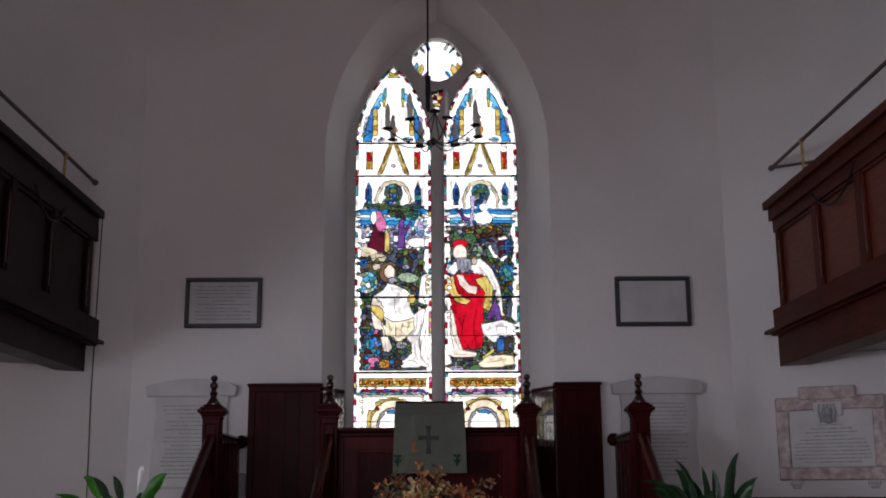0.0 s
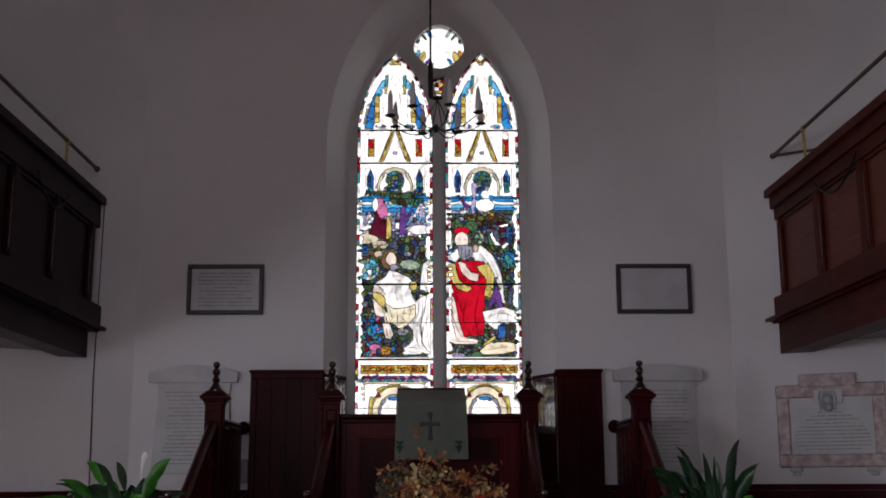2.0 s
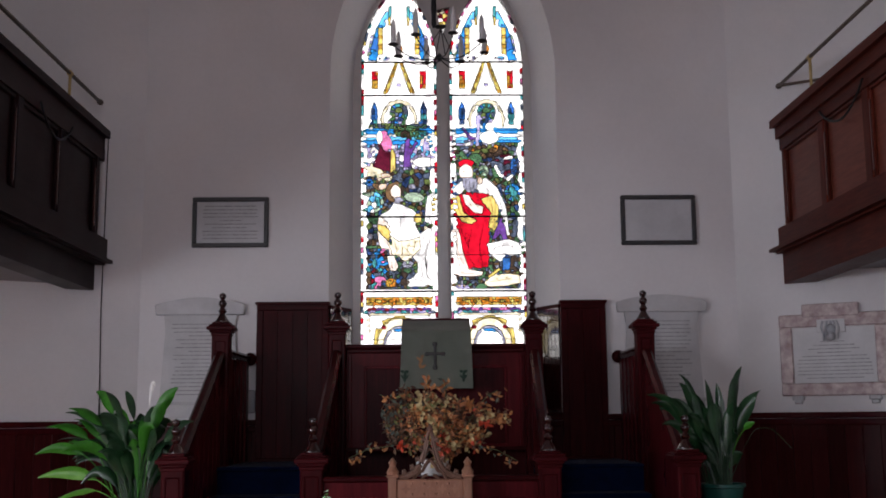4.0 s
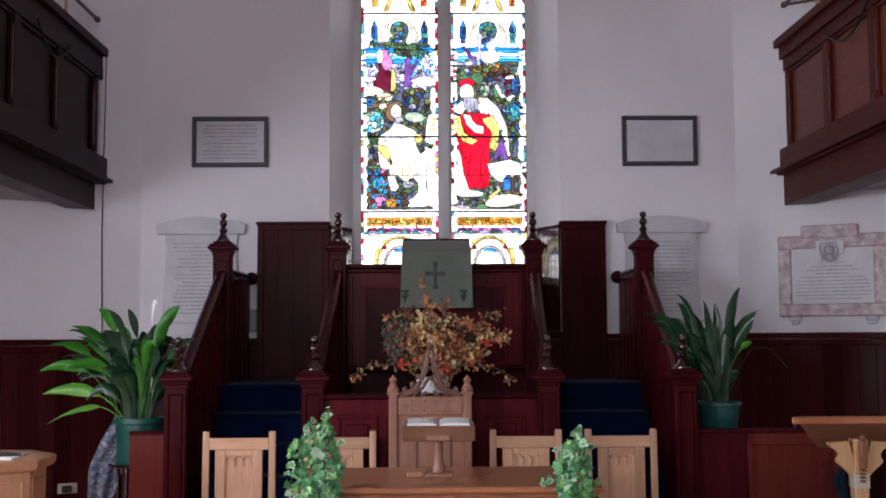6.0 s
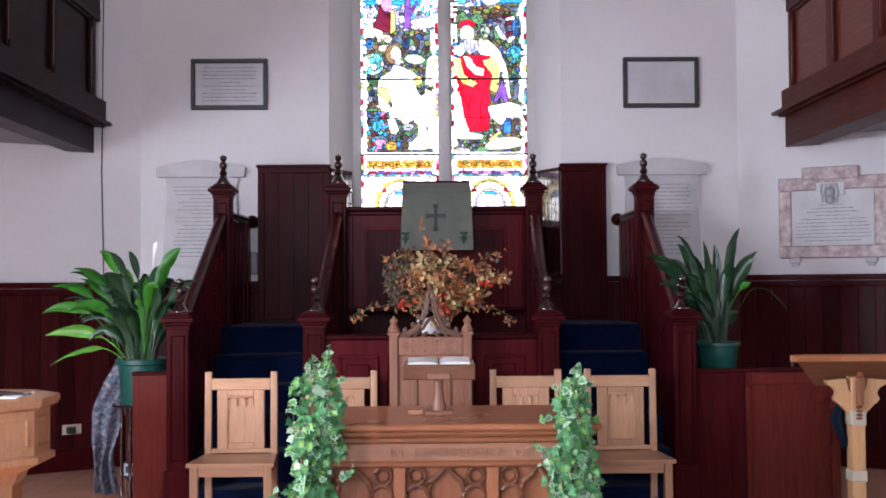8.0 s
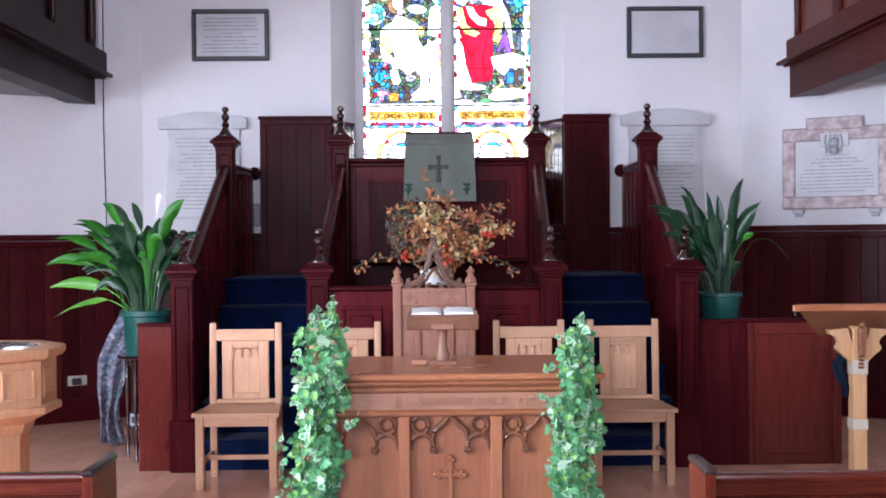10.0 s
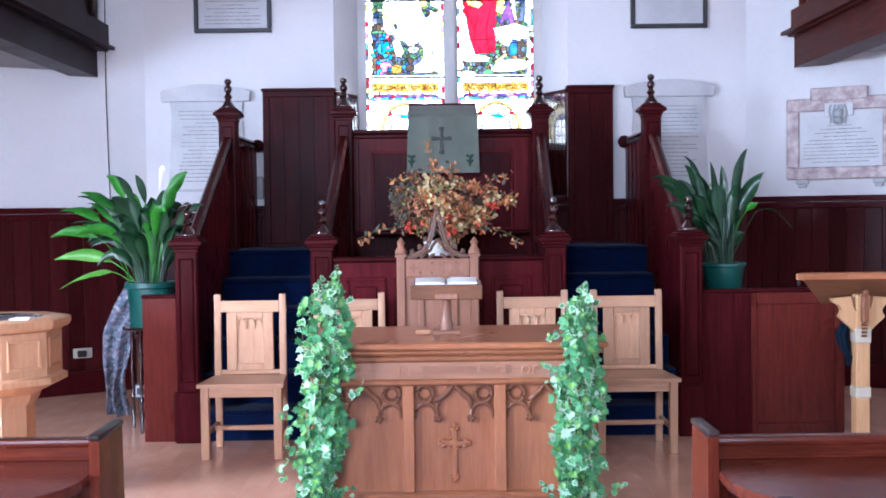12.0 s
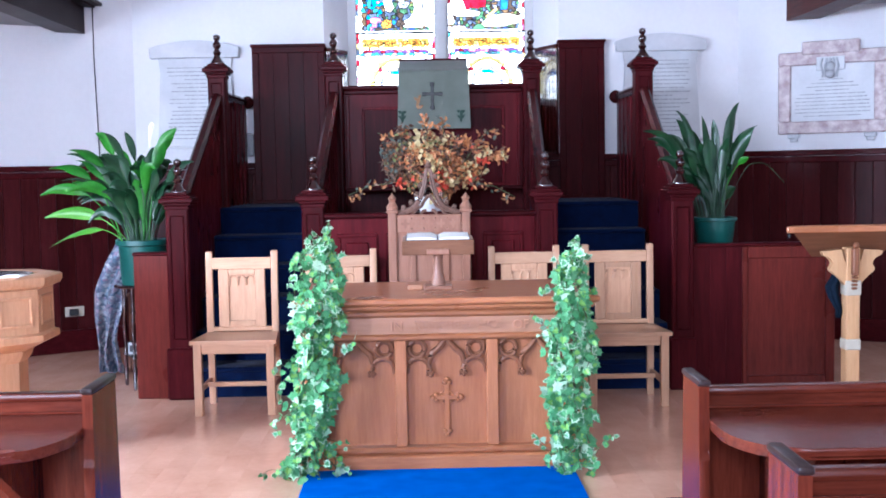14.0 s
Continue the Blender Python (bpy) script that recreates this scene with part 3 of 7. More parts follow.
def scene_left():
    s = [(rect(-0.4, 0.4, 2.62, 4.05), ROCKS, 0.05), (rect(-0.4, 0.4, 4.012, 4.06), ["azure"], 0.06), (rect(-0.4, 0.4, 3.985, 4.012), ["pearl"], 0.06), (rect(-0.4, 0.4, 3.955, 3.985), ["sky"], 0.06), (rect(-0.4, 0.4, 3.915, 3.955), ["azure"], 0.06), (rect(-0.4, 0.4, 3.69, 3.915), HILLS, 0.055)]
    s += [(ell(-0.10, 4.085, 0.17, 0.026), ["slate", "moss", "green"], 0.045), (ell(0.15, 4.08, 0.13, 0.024), ["green", "slate", "blue"], 0.045)]
    s += [(ell(0.072, 4.033, 0.123, 0.061), ["moss", "green", "umber"], 0.05)]
    s += [(ell(0.19, 4.003, 0.072, 0.046), ["green", "teal", "slate"], 0.045)]
    s += [([(0.051, 3.952), (0.092, 3.977), (0.108, 3.707), (0.036, 3.707)], ["violet"], 0.06)]
    s += [([(0.097, 3.86), (0.149, 3.947), (0.164, 3.936), (0.113, 3.819)], ["violet"], 0.05)]
    s += [(ell(0.267, 3.901, 0.082, 0.092), ["lilac", "clear", "sky"], 0.05)]
    s += [([(0.226, 3.972), (0.241, 3.972), (0.236, 3.834), (0.221, 3.834)], ["lilac"], 0.05)]
    s += [(ell(0.226, 3.753, 0.108, 0.046), ["pearl"], 0.08)]
    s += [(ell(-0.256, 3.681, 0.123, 0.056), ["cream"], 0.07)]
    s += [(ell(-0.272, 3.819, 0.062, 0.071), ["lilac", "clear"], 0.05)]
    s += [([(-0.174, 3.921), (-0.118, 3.885), (-0.062, 3.834), (-0.082, 3.666), (-0.236, 3.717), (-0.195, 3.809)], ["maroon"], 0.12)]
    s += [(ell(-0.108, 3.921, 0.046, 0.071), ["pink"], 0.07)]
    s += [(ell(-0.138, 4.008, 0.036, 0.041), ["pink"], 0.07)]
    s += [([(-0.072, 3.901), (-0.031, 3.824), (-0.031, 3.681), (-0.077, 3.666)], ["straw"], 0.08)]
    s += [(ell(-0.174, 3.982, 0.026, 0.061), ["clear"], 0.06)]
    s += [(ell(-0.128, 3.615, 0.072, 0.041), ["cream", "flesh"], 0.05)]
    s += [(ell(-0.138, 3.533, 0.046, 0.031), ["flesh"], 0.06)]
    s += [(ell(-0.262, 3.574, 0.036, 0.036), ["azure", "blue"], 0.05)]
    s += [(ell(-0.236, 3.395, 0.103, 0.097), ["pale_green", "teal", "sky", "clear", "pale_green"], 0.045)]
    s += [(ell(0.133, 3.436, 0.092, 0.046, -0.1), ["pale_green"], 0.08)]
    s += [(ell(-0.051, 3.482, 0.072, 0.092), ["brown"], 0.06)]
    s += [(ell(-0.031, 3.487, 0.046, 0.066), ["skin"], 0.09)]
    s += [(ell(-0.005, 3.411, 0.041, 0.031), ["grey"], 0.05)]
    s += [([(-0.174, 3.273), (-0.082, 3.329), (-0.046, 3.39), (0.026, 3.37), (0.123, 3.324), (0.174, 3.263), (0.144, 3.186), (0.195, 3.084), (0.113, 3.043), (0.01, 2.998), (-0.056, 3.043), (-0.092, 3.145), (-0.144, 3.222)], ["pearl"], 0.2)]
    s += [([(-0.174, 3.273), (-0.097, 3.207), (-0.087, 3.059), (-0.041, 2.916), (-0.005, 2.809), (-0.041, 2.773), (-0.082, 2.788), (-0.108, 2.901), (-0.174, 3.018), (-0.2, 3.171)], ["skin"], 0.2)]
    s += [([(-0.195, 3.197), (-0.113, 3.181), (-0.072, 3.12), (-0.087, 3.049), (-0.144, 3.089), (-0.185, 3.14)], ["straw"], 0.08)]
    s += [([(-0.113, 3.059), (-0.041, 2.992), (0.087, 3.018), (0.185, 3.084), (0.236, 3.156), (0.205, 3.202), (0.236, 3.074), (0.164, 2.952), (0.077, 2.875), (0.01, 2.885), (-0.067, 2.931)], ["ivory"], 0.1)]
    s += [(ell(0.072, 2.839, 0.051, 0.036), ["grey", "pale_green"], 0.05)]
    s += [([(0.251, 3.447), (0.349, 3.508), (0.349, 3.217), (0.267, 3.191), (0.221, 3.222), (0.236, 3.37)], ["pearl"], 0.1)]
    s += [(ell(0.164, 3.248, 0.036, 0.041), ["straw"], 0.07)]
    s += [([(0.282, 3.411), (0.318, 3.426), (0.333, 3.299), (0.292, 3.288)], ["straw"], 0.07)]
    s += [([(-0.078, 3.092), (-0.002, 3.041), (0.116, 3.058), (0.20, 3.092), (0.183, 2.974), (0.116, 2.907), (0.065, 2.924), (0.015, 2.89), (-0.044, 2.94)], ["ivory"], 0.12)]
    s += [([(0.183, 3.109), (0.25, 3.159), (0.335, 3.159), (0.335, 2.646), (0.25, 2.663), (0.099, 2.671), (0.09, 2.705), (0.166, 2.772), (0.158, 2.856), (0.116, 2.907), (0.183, 2.974)], ["pearl"], 0.14)]
    s += [([(0.072, 2.661), (0.133, 2.712), (0.205, 2.691), (0.246, 2.63), (0.113, 2.635)], ["pearl"], 0.1)]
    s += [(rect(-0.4, -0.09, 2.60, 2.98), FLOWERS, 0.042)]
    s += [([(-0.108, 2.916), (-0.041, 2.916), (-0.005, 2.809), (-0.041, 2.773), (-0.082, 2.788)], ["skin"], 0.2)]
    s += [(ell(-0.169, 2.707, 0.051, 0.031), ["pink"], 0.05)]
    s += [(ell(-0.072, 2.676, 0.051, 0.041), ["gold", "amber"], 0.05)]
    s += [(ell(-0.01, 2.691, 0.021, 0.026), ["blue"], 0.04)]
    s += [(ell(-0.2, 2.85, 0.041, 0.051), ["azure", "teal"], 0.045)]
    return s


def scene_right():
    s = [(rect(-0.4, 0.4, 2.60, 4.05), ROCKS, 0.05), (rect(-0.4, 0.4, 4.012, 4.06), ["azure"], 0.06), (rect(-0.4, 0.4, 3.985, 4.012), ["pearl"], 0.06), (rect(-0.4, 0.4, 3.955, 3.985), ["sky"], 0.06), (rect(-0.4, 0.4, 3.93, 3.955), ["azure"], 0.06), (rect(-0.4, -0.12, 3.90, 3.95), HILLS, 0.05)]
    s += [([(-0.097, 4.176), (-0.051, 4.186), (-0.062, 4.038), (-0.077, 3.895), (-0.103, 3.895), (-0.092, 4.038)], ["lilac"], 0.08)]
    s += [([(-0.226, 4.064), (-0.205, 4.074), (-0.144, 3.992), (-0.097, 3.972), (-0.108, 3.947), (-0.164, 3.962)], ["violet"], 0.05)]
    s += [(ell(0.026, 4.069, 0.041, 0.046), ["clear"], 0.1)]
    s += [(ell(0.021, 3.977, 0.087, 0.056), ["clear"], 0.1)]
    s += [(ell(0.026, 3.855, 0.164, 0.061), ["brown", "umber", "amber", "moss"], 0.05)]
    s += [(ell(0.164, 3.727, 0.108, 0.102), ["slate", "maroon", "slate"], 0.06)]
    s += [([(0.077, 3.758), (0.062, 3.702), (0.103, 3.625), (0.133, 3.615), (0.097, 3.697)], ["clear"], 0.04)]
    s += [([(0.144, 3.793), (0.236, 3.814), (0.236, 3.788), (0.154, 3.768)], ["clear"], 0.04)]
    s += [([(0.113, 3.615), (0.164, 3.594), (0.256, 3.691), (0.256, 3.661), (0.185, 3.569)], ["clear"], 0.04)]
    s += [(ell(-0.031, 3.676, 0.046, 0.051), ["teal", "pale_green", "green"], 0.04)]
    s += [(ell(-0.103, 3.783, 0.062, 0.051), ["moss", "green"], 0.045)]
    s += [(ell(-0.318, 3.809, 0.041, 0.046), ["pink", "lilac"], 0.04)]
    s += [(ell(0.221, 3.477, 0.072, 0.082), ["azure", "teal", "green", "blue"], 0.045)]
    s += [(ell(-0.323, 3.549, 0.046, 0.041), ["azure", "sky"], 0.04)]
    s += [(ell(0.236, 3.707, 0.031, 0.082), ["navy", "blue"], 0.045)]
    s += [(ell(-0.185, 3.742, 0.072, 0.036), ["red"], 0.07)]
    s += [([(-0.318, 3.492), (-0.226, 3.584), (-0.205, 3.492), (-0.256, 3.467)], ["pearl"], 0.1)]
    s += [([(-0.092, 3.605), (0.0, 3.605), (0.092, 3.513), (0.159, 3.35), (0.185, 3.145), (0.169, 3.064), (0.133, 3.248), (0.062, 3.426), (-0.087, 3.492)], ["pearl"], 0.2)]
    s += [([(-0.344, 3.237), (-0.328, 3.426), (-0.226, 3.472), (-0.128, 3.477), (0.0, 3.467), (0.046, 3.299), (0.005, 3.145), (0.015, 2.992), (-0.005, 2.809), (-0.19, 2.80), (-0.25, 2.931), (-0.265, 3.043), (-0.30, 3.15), (-0.344, 3.17)], ["red"], 0.2)]
    s += [(ell(-0.19, 3.661, 0.062, 0.071), ["skin"], 0.09)]
    s += [([(-0.226, 3.61), (-0.133, 3.615), (-0.087, 3.584), (-0.097, 3.503), (-0.174, 3.472), (-0.215, 3.523)], ["grey"], 0.07)]
    s += [(ell(-0.067, 3.584, 0.026, 0.036), ["flesh"], 0.05)]
    s += [([(-0.313, 3.436), (-0.256, 3.452), (-0.215, 3.299), (-0.097, 3.227), (-0.144, 3.191), (-0.231, 3.217), (-0.297, 3.319)], ["straw"], 0.1)]
    s += [([(-0.062, 3.421), (0.041, 3.452), (0.097, 3.35), (0.087, 3.222), (0.062, 3.13), (0.0, 3.166), (0.031, 3.299), (-0.026, 3.37)], ["straw"], 0.1)]
    s += [([(-0.226, 3.467), (-0.164, 3.452), (-0.113, 3.375), (-0.036, 3.35), (-0.051, 3.283), (-0.123, 3.299), (-0.195, 3.37)], ["skin"], 0.1)]
    s += [([(0.062, 3.135), (0.113, 3.248), (0.154, 3.166), (0.169, 3.064), (0.026, 3.043)], ["violet"], 0.1)]
    s += [(ell(0.174, 2.86, 0.087, 0.082), ["slate", "umber"], 0.05)]
    s += [([(-0.015, 3.018), (0.103, 3.043), (0.179, 3.059), (0.292, 3.018), (0.292, 2.921), (0.185, 2.911), (0.092, 2.86), (0.01, 2.931)], ["pearl"], 0.12)]
    s += [(rect(0.123, 0.190, 2.785, 2.89), ["blue"], 0.07), (rect(0.14, 0.175, 2.89, 2.925), ["navy"], 0.05), (rect(0.14, 0.18, 2.755, 2.785), ["brown"], 0.05)]
    s += [([(-0.041, 2.681), (0.041, 2.737), (0.179, 2.753), (0.292, 2.737), (0.303, 2.676), (0.154, 2.645), (0.0, 2.64)], ["ivory"], 0.14)]
    s += [([(-0.01, 2.732), (0.092, 2.809), (0.108, 2.778), (0.031, 2.722)], ["straw"], 0.06)]
    s += [([(-0.338, 3.176), (-0.256, 3.145), (-0.221, 2.941), (-0.174, 2.793), (-0.046, 2.768), (-0.062, 2.732), (-0.256, 2.732), (-0.338, 2.783)], ["skin"], 0.2)]
    s += [(ell(-0.062, 2.635, 0.046, 0.036), ["green"], 0.05)]
    s += [(ell(-0.236, 2.63, 0.072, 0.031), ["lilac", "flesh"], 0.05)]
    return s


FOLDS_LEFT = [[(0.015, 3.268), (0.01, 3.186), (0.026, 3.105)], [(0.0, 2.987), (-0.041, 2.926)], [(0.021, 2.982), (0.026, 2.89)], [(0.041, 2.992), (0.103, 2.926)], [(0.072, 3.003), (0.164, 2.992)], [(0.123, 3.033), (0.205, 3.054)], [(0.277, 3.084), (0.231, 2.941), (0.256, 2.727)], [(0.308, 3.105), (0.277, 2.89), (0.308, 2.676)], [(0.215, 2.911), (0.246, 2.737)], [(0.328, 2.941), (0.277, 2.788), (0.226, 2.676)], [(0.113, 2.671), (0.205, 2.656)], [(-0.062, 3.492), (-0.041, 3.498)], [(-0.072, 2.88), (-0.056, 2.788)], [(-0.041, 2.88), (-0.031, 2.788)], [(0.251, 3.35), (0.277, 3.207)], [(0.292, 2.737), (0.338, 2.865)]]
FOLDS_RIGHT = [[(-0.144, 3.156), (-0.179, 2.941), (-0.123, 2.819)], [(-0.041, 3.186), (-0.077, 2.992), (-0.051, 2.829)], [(-0.241, 3.145), (-0.174, 2.982)], [(0.015, 3.554), (0.103, 3.401), (0.159, 3.186)], [(-0.036, 3.543), (0.072, 3.421)], [(-0.277, 3.411), (-0.236, 3.278), (-0.144, 3.217)], [(-0.246, 3.421), (-0.19, 3.288), (-0.113, 3.222)], [(0.067, 3.401), (0.062, 3.222)], [(0.021, 3.421), (0.041, 3.299), (0.015, 3.186)]]
FOLDS_RIGHT += [[(-0.2, 3.431), (-0.123, 3.329)], [(-0.169, 3.436), (-0.087, 3.344)], [(0.026, 2.967), (0.154, 3.003), (0.272, 2.967)], [(0.072, 2.911), (0.205, 2.947)], [(-0.282, 3.115), (-0.262, 2.941), (-0.195, 2.788)], [(-0.256, 2.758), (-0.077, 2.748)], [(-0.195, 3.574), (-0.185, 3.492)], [(-0.159, 3.584), (-0.154, 3.492)], [(-0.123, 3.574), (-0.128, 3.508)], [(-0.226, 3.666), (-0.2, 3.671)], [(-0.169, 3.671), (-0.149, 3.661)], [(0.0, 2.676), (0.205, 2.712)], [(0.062, 3.003), (0.041, 2.941)], [(0.133, 3.023), (0.113, 2.931)], [(0.215, 3.028), (0.205, 2.931)]]

ARCHES = [[(r * math.cos(math.pi * k / 10), 2.14 + r * 1.15 * math.sin(math.pi * k / 10)) for k in range(11)] for r in (0.206, 0.198, 0.140)] + [[(x, 2.405), (x + 0.03, 2.375), (x + 0.07, 2.375), (x + 0.10, 2.405)] for x in (-0.27, -0.16, 0.06, 0.17)]
FOLDS_LEFT += [[(0.21, 3.10), (0.20, 2.98), (0.13, 2.90)], [(0.25, 3.12), (0.235, 2.98), (0.17, 2.85)], [(0.24, 2.93), (0.19, 2.84), (0.20, 2.74), (0.12, 2.69)], [(0.31, 3.0), (0.25, 2.86), (0.24, 2.72)], [(0.29, 3.12), (0.29, 3.02)], [(0.18, 2.80), (0.22, 2.70)], [(-0.05, 3.06), (-0.02, 2.96)], [(0.02, 3.04), (0.03, 2.93)], [(0.09, 3.05), (0.07, 2.96)], [(0.15, 3.06), (0.12, 2.95)], [(-0.02, 3.37), (0.0, 3.31), (0.06, 3.29)]]
CANOPY = [[(-0.155, 4.06), (-0.15, 4.20), (-0.10, 4.30), (0.0, 4.352)], [(0.155, 4.06), (0.15, 4.20), (0.10, 4.30), (0.0, 4.352)]]
for k in (-1, 1):
    CANOPY += [[(k * 0.175, 4.07), (k * 0.175, 4.34)], [(k * 0.262, 4.07), (k * 0.262, 4.33)], [(k * 0.19, 4.355), (k * 0.225, 4.32), (k * 0.26, 4.355)], [(k * 0.14, 4.38), (k * 0.03, 4.655)], [(k * 0.10, 4.38), (k * 0.0, 4.62)], [(k * 0.19, 4.40), (k * 0.19, 4.64), (k * 0.215, 4.66), (k * 0.24, 4.64), (k * 0.24, 4.40)]]
    CANOPY += [[(k * 0.04, 4.72), (k * 0.05, 4.95), (k * 0.0, 5.12)], [(k * 0.11, 4.72), (k * 0.11, 5.02)], [(k * 0.27, 4.70), (k * 0.21, 4.96), (k * 0.10, 5.20)], [(k * 0.10, 5.02), (k * 0.06, 5.10), (k * 0.0, 5.25)], [(k * 0.06, 4.40), (k * 0.09, 4.43), (k * 0.06, 4.46)]]
FOLDS_LEFT += CANOPY + ARCHES
FOLDS_RIGHT += CANOPY + ARCHES


def painted(strokes, cx, parent, broad=0.0030, tint="umber"):
    """Fine dark strokes painted on the glass: folds of cloth, foliage, tracery."""
    bm = bmesh.new()
    for st in strokes:
        line = smooth([(cx + x, PLANE_Y - 0.009, z) for x, z in st], 5)
        k = len(line)
        edge = []
        for n, p in enumerate(line):
            d = (line[min(n + 1, k - 1)] - line[max(n - 1, 0)]).normalized()
            w = broad * (0.35 + 0.65 * math.sin(math.pi * (n + 0.5) / k))
            edge.append((bm.verts.new((p.x - d.z * w, p.y, p.z + d.x * w)), bm.verts.new((p.x + d.z * w, p.y, p.z - d.x * w))))
        for a, b in zip(edge, edge[1:]):
            bm.faces.new((a[0], a[1], b[1], b[0]))
    tagged(part("painted_lines", bm, GLASS_M[tint], parent), "fine dark painted lines", "", "", "stuff")


def leafage(shapes, rng, z0, z1, count):
    """Short curved brush strokes over the mosaic ground, none on the large plain shapes."""
    strokes = []
    while len(strokes) < count:
        x, z = rng.uniform(-0.30, 0.30), rng.uniform(z0, z1)
        ground = next((c for poly, c, _ in reversed(shapes) if inside((x, z), poly)), ["clear"])
        if len(ground) > 2:
            a, ln, bow = rng.uniform(0, math.pi), rng.uniform(0.012, 0.034), rng.uniform(-0.010, 0.010)
            dx, dz = math.cos(a) * ln / 2, math.sin(a) * ln / 2
            strokes.append([(x - dx, z - dz), (x - dz * bow * 60, z + dx * bow * 60), (x + dx, z + dz)])
        else:
            count -= 1
    return strokes


def glaze(outline, shapes, border, rng, parent, cx=0.0, limit=270):
    """Cuts an opening into leaded pieces. Shapes with one colour stay whole, those with several break into a mosaic."""
    local = [(x - cx, z) for x, z in outline]
    xs, zs = [p[0] for p in local], [p[1] for p in local]
    zc = (min(zs) + max(zs)) / 2
    inner = []
    if border:
        k = len(local)
        for i, (x, z) in enumerate(local):
            a, b = local[i - 1], local[(i + 1) % k]
            t = Vector((b[0] - a[0], b[1] - a[1])).normalized()
            nrm = Vector((t.y, -t.x))
            if (Vector((0, zc)) - Vector((x, z))).dot(nrm) < 0:
                nrm = -nrm
            inner.append((x + nrm.x * border, z + nrm.y * border))

    def tone(p):
        for n in range(len(shapes) - 1, -1, -1):
            poly, colours, size = shapes[n]
            if inside(p, poly):
                wave = 0.5 + 0.27 * math.sin(p[0] * 31 + 2.1 * math.sin(p[1] * 13) + n) + 0.23 * math.sin(p[1] * 37 + 1.7 * math.sin(p[0] * 17 + n))
                pick = colours[int(min(0.999, max(0.0, wave)) * len(colours))] if rng.random() < 0.6 else rng.choice(colours)
                return pick, size, (n if len(colours) == 1 else -1)
        return "clear", 0.08, -1

    seeds = []  # place, colour, shape number or -1, whether it only draws an edge

    def sow(p, colour, gap, region, rim):
        if inside(p, local) and all((p[0] - q[0]) ** 2 + (p[1] - q[1]) ** 2 > gap * gap for q, _, _, _ in seeds):
            seeds.append((p, colour, region, rim))

    def along(poly, step):
        for i, a in enumerate(poly):
            b = poly[(i + 1) % len(poly)]
            d = math.hypot(b[0] - a[0], b[1] - a[1])
            for j in range(max(1, round(d / step))):
                f = (j + 0.5) / max(1, round(d / step))
                yield a[0] + (b[0] - a[0]) * f, a[1] + (b[1] - a[1]) * f, (b[1] - a[1]) / (d + 1e-9), -(b[0] - a[0]) / (d + 1e-9)

    if border:
        for x, z, nx, nz in along(inner, 0.048):
            for s in (-1, 1):
                p = (x + s * nx * border * 0.5, z + s * nz * border * 0.5)
                out = not inside(p, inner)
                sow(p, rng.choice(["ruby", "clear", "teal", "clear", "clear", "pink", "clear", "clear", "straw", "clear", "slate", "clear", "clear", "red"]) if out else "clear", 0.012, -2 if out else 0, not out)
    for poly, colours, size in reversed(shapes):
        step = 0.026 if len(colours) == 1 else size * 0.8
        for x, z, nx, nz in along(poly, step):
            off = 0.010 if len(colours) == 1 else size * 0.2
            for s in (-1, 1):
                p = (x + s * nx * off, z + s * nz * off)
                if not border or inside(p, inner):
                    c, sz, region = tone(p)
                    sow(p, c, 0.017 if len(colours) == 1 else min(sz, size) * 0.33, region, region >= 0)
    lo, hi = min(zs), max(zs)
    for _ in range(6000):
        p = (rng.uniform(min(xs), max(xs)), rng.uniform(lo, hi))
        if border and not inside(p, inner):
            continue
        c, sz, region = tone(p)
        sow(p, c, sz * 0.72, region, False)
    lead, whole = bmesh.new(), bmesh.new()
    names = list(GLASS_M)
    cells = []
    for i, (p, colour, region, rim) in enumerate(seeds):
        poly = [(p[0] - 0.3, p[1] - 0.3, -1), (p[0] + 0.3, p[1] - 0.3, -1), (p[0] + 0.3, p[1] + 0.3, -1), (p[0] - 0.3, p[1] + 0.3, -1)]
        near = sorted(((q[0][0] - p[0]) ** 2 + (q[0][1] - p[1]) ** 2, j) for j, q in enumerate(seeds) if j != i and abs(q[0][0] - p[0]) < 0.3 and abs(q[0][1] - p[1]) < 0.3)[:90]
        for _, j in near:
            q = seeds[j][0]
            poly = clip(poly, (p[0] + q[0]) / 2, (p[1] + q[1]) / 2, q[0] - p[0], q[1] - p[1], j)
        for a, b in zip(local, local[1:] + local[:1]):
            nx, nz = b[1] - a[1], -(b[0] - a[0])
            if (0 - a[0]) * nx + (zc - a[1]) * nz > 0:
                nx, nz = -nx, -nz
            if poly:
                poly = clip(poly, a[0], a[1], nx, nz, -1)
        if len(poly) < 3:
            continue
        gx, gz = sum(v[0] for v in poly) / len(poly), sum(v[1] for v in poly) / len(poly)
        size = math.sqrt(abs(sum(a[0] * b[1] - b[0] * a[1] for a, b in zip(poly, poly[1:] + poly[:1]))) / 2)
        if size < 0.004:
            continue
        for v, (ax, az, j) in enumerate(poly):
            bx, bz, _ = poly[(v + 1) % len(poly)]
            w = 0.0040
            if j >= 0 and region >= 0 and seeds[j][2] == region:
                if rim or seeds[j][3]:
                    continue
                w = 0.0026
            elif j >= 0 and colour == seeds[j][1]:
                w = 0.0014
            elif j >= 0 and colour == "clear" and seeds[j][1] == "clear":
                w = 0.0021
            d = max(1e-6, math.hypot(gx - (ax + bx) / 2, gz - (az + bz) / 2))
            k = min(0.6, w / d)
            quad = [(ax, az), (bx, bz), (bx + (gx - bx) * k, bz + (gz - bz) * k), (ax + (gx - ax) * k, az + (gz - az) * k)]
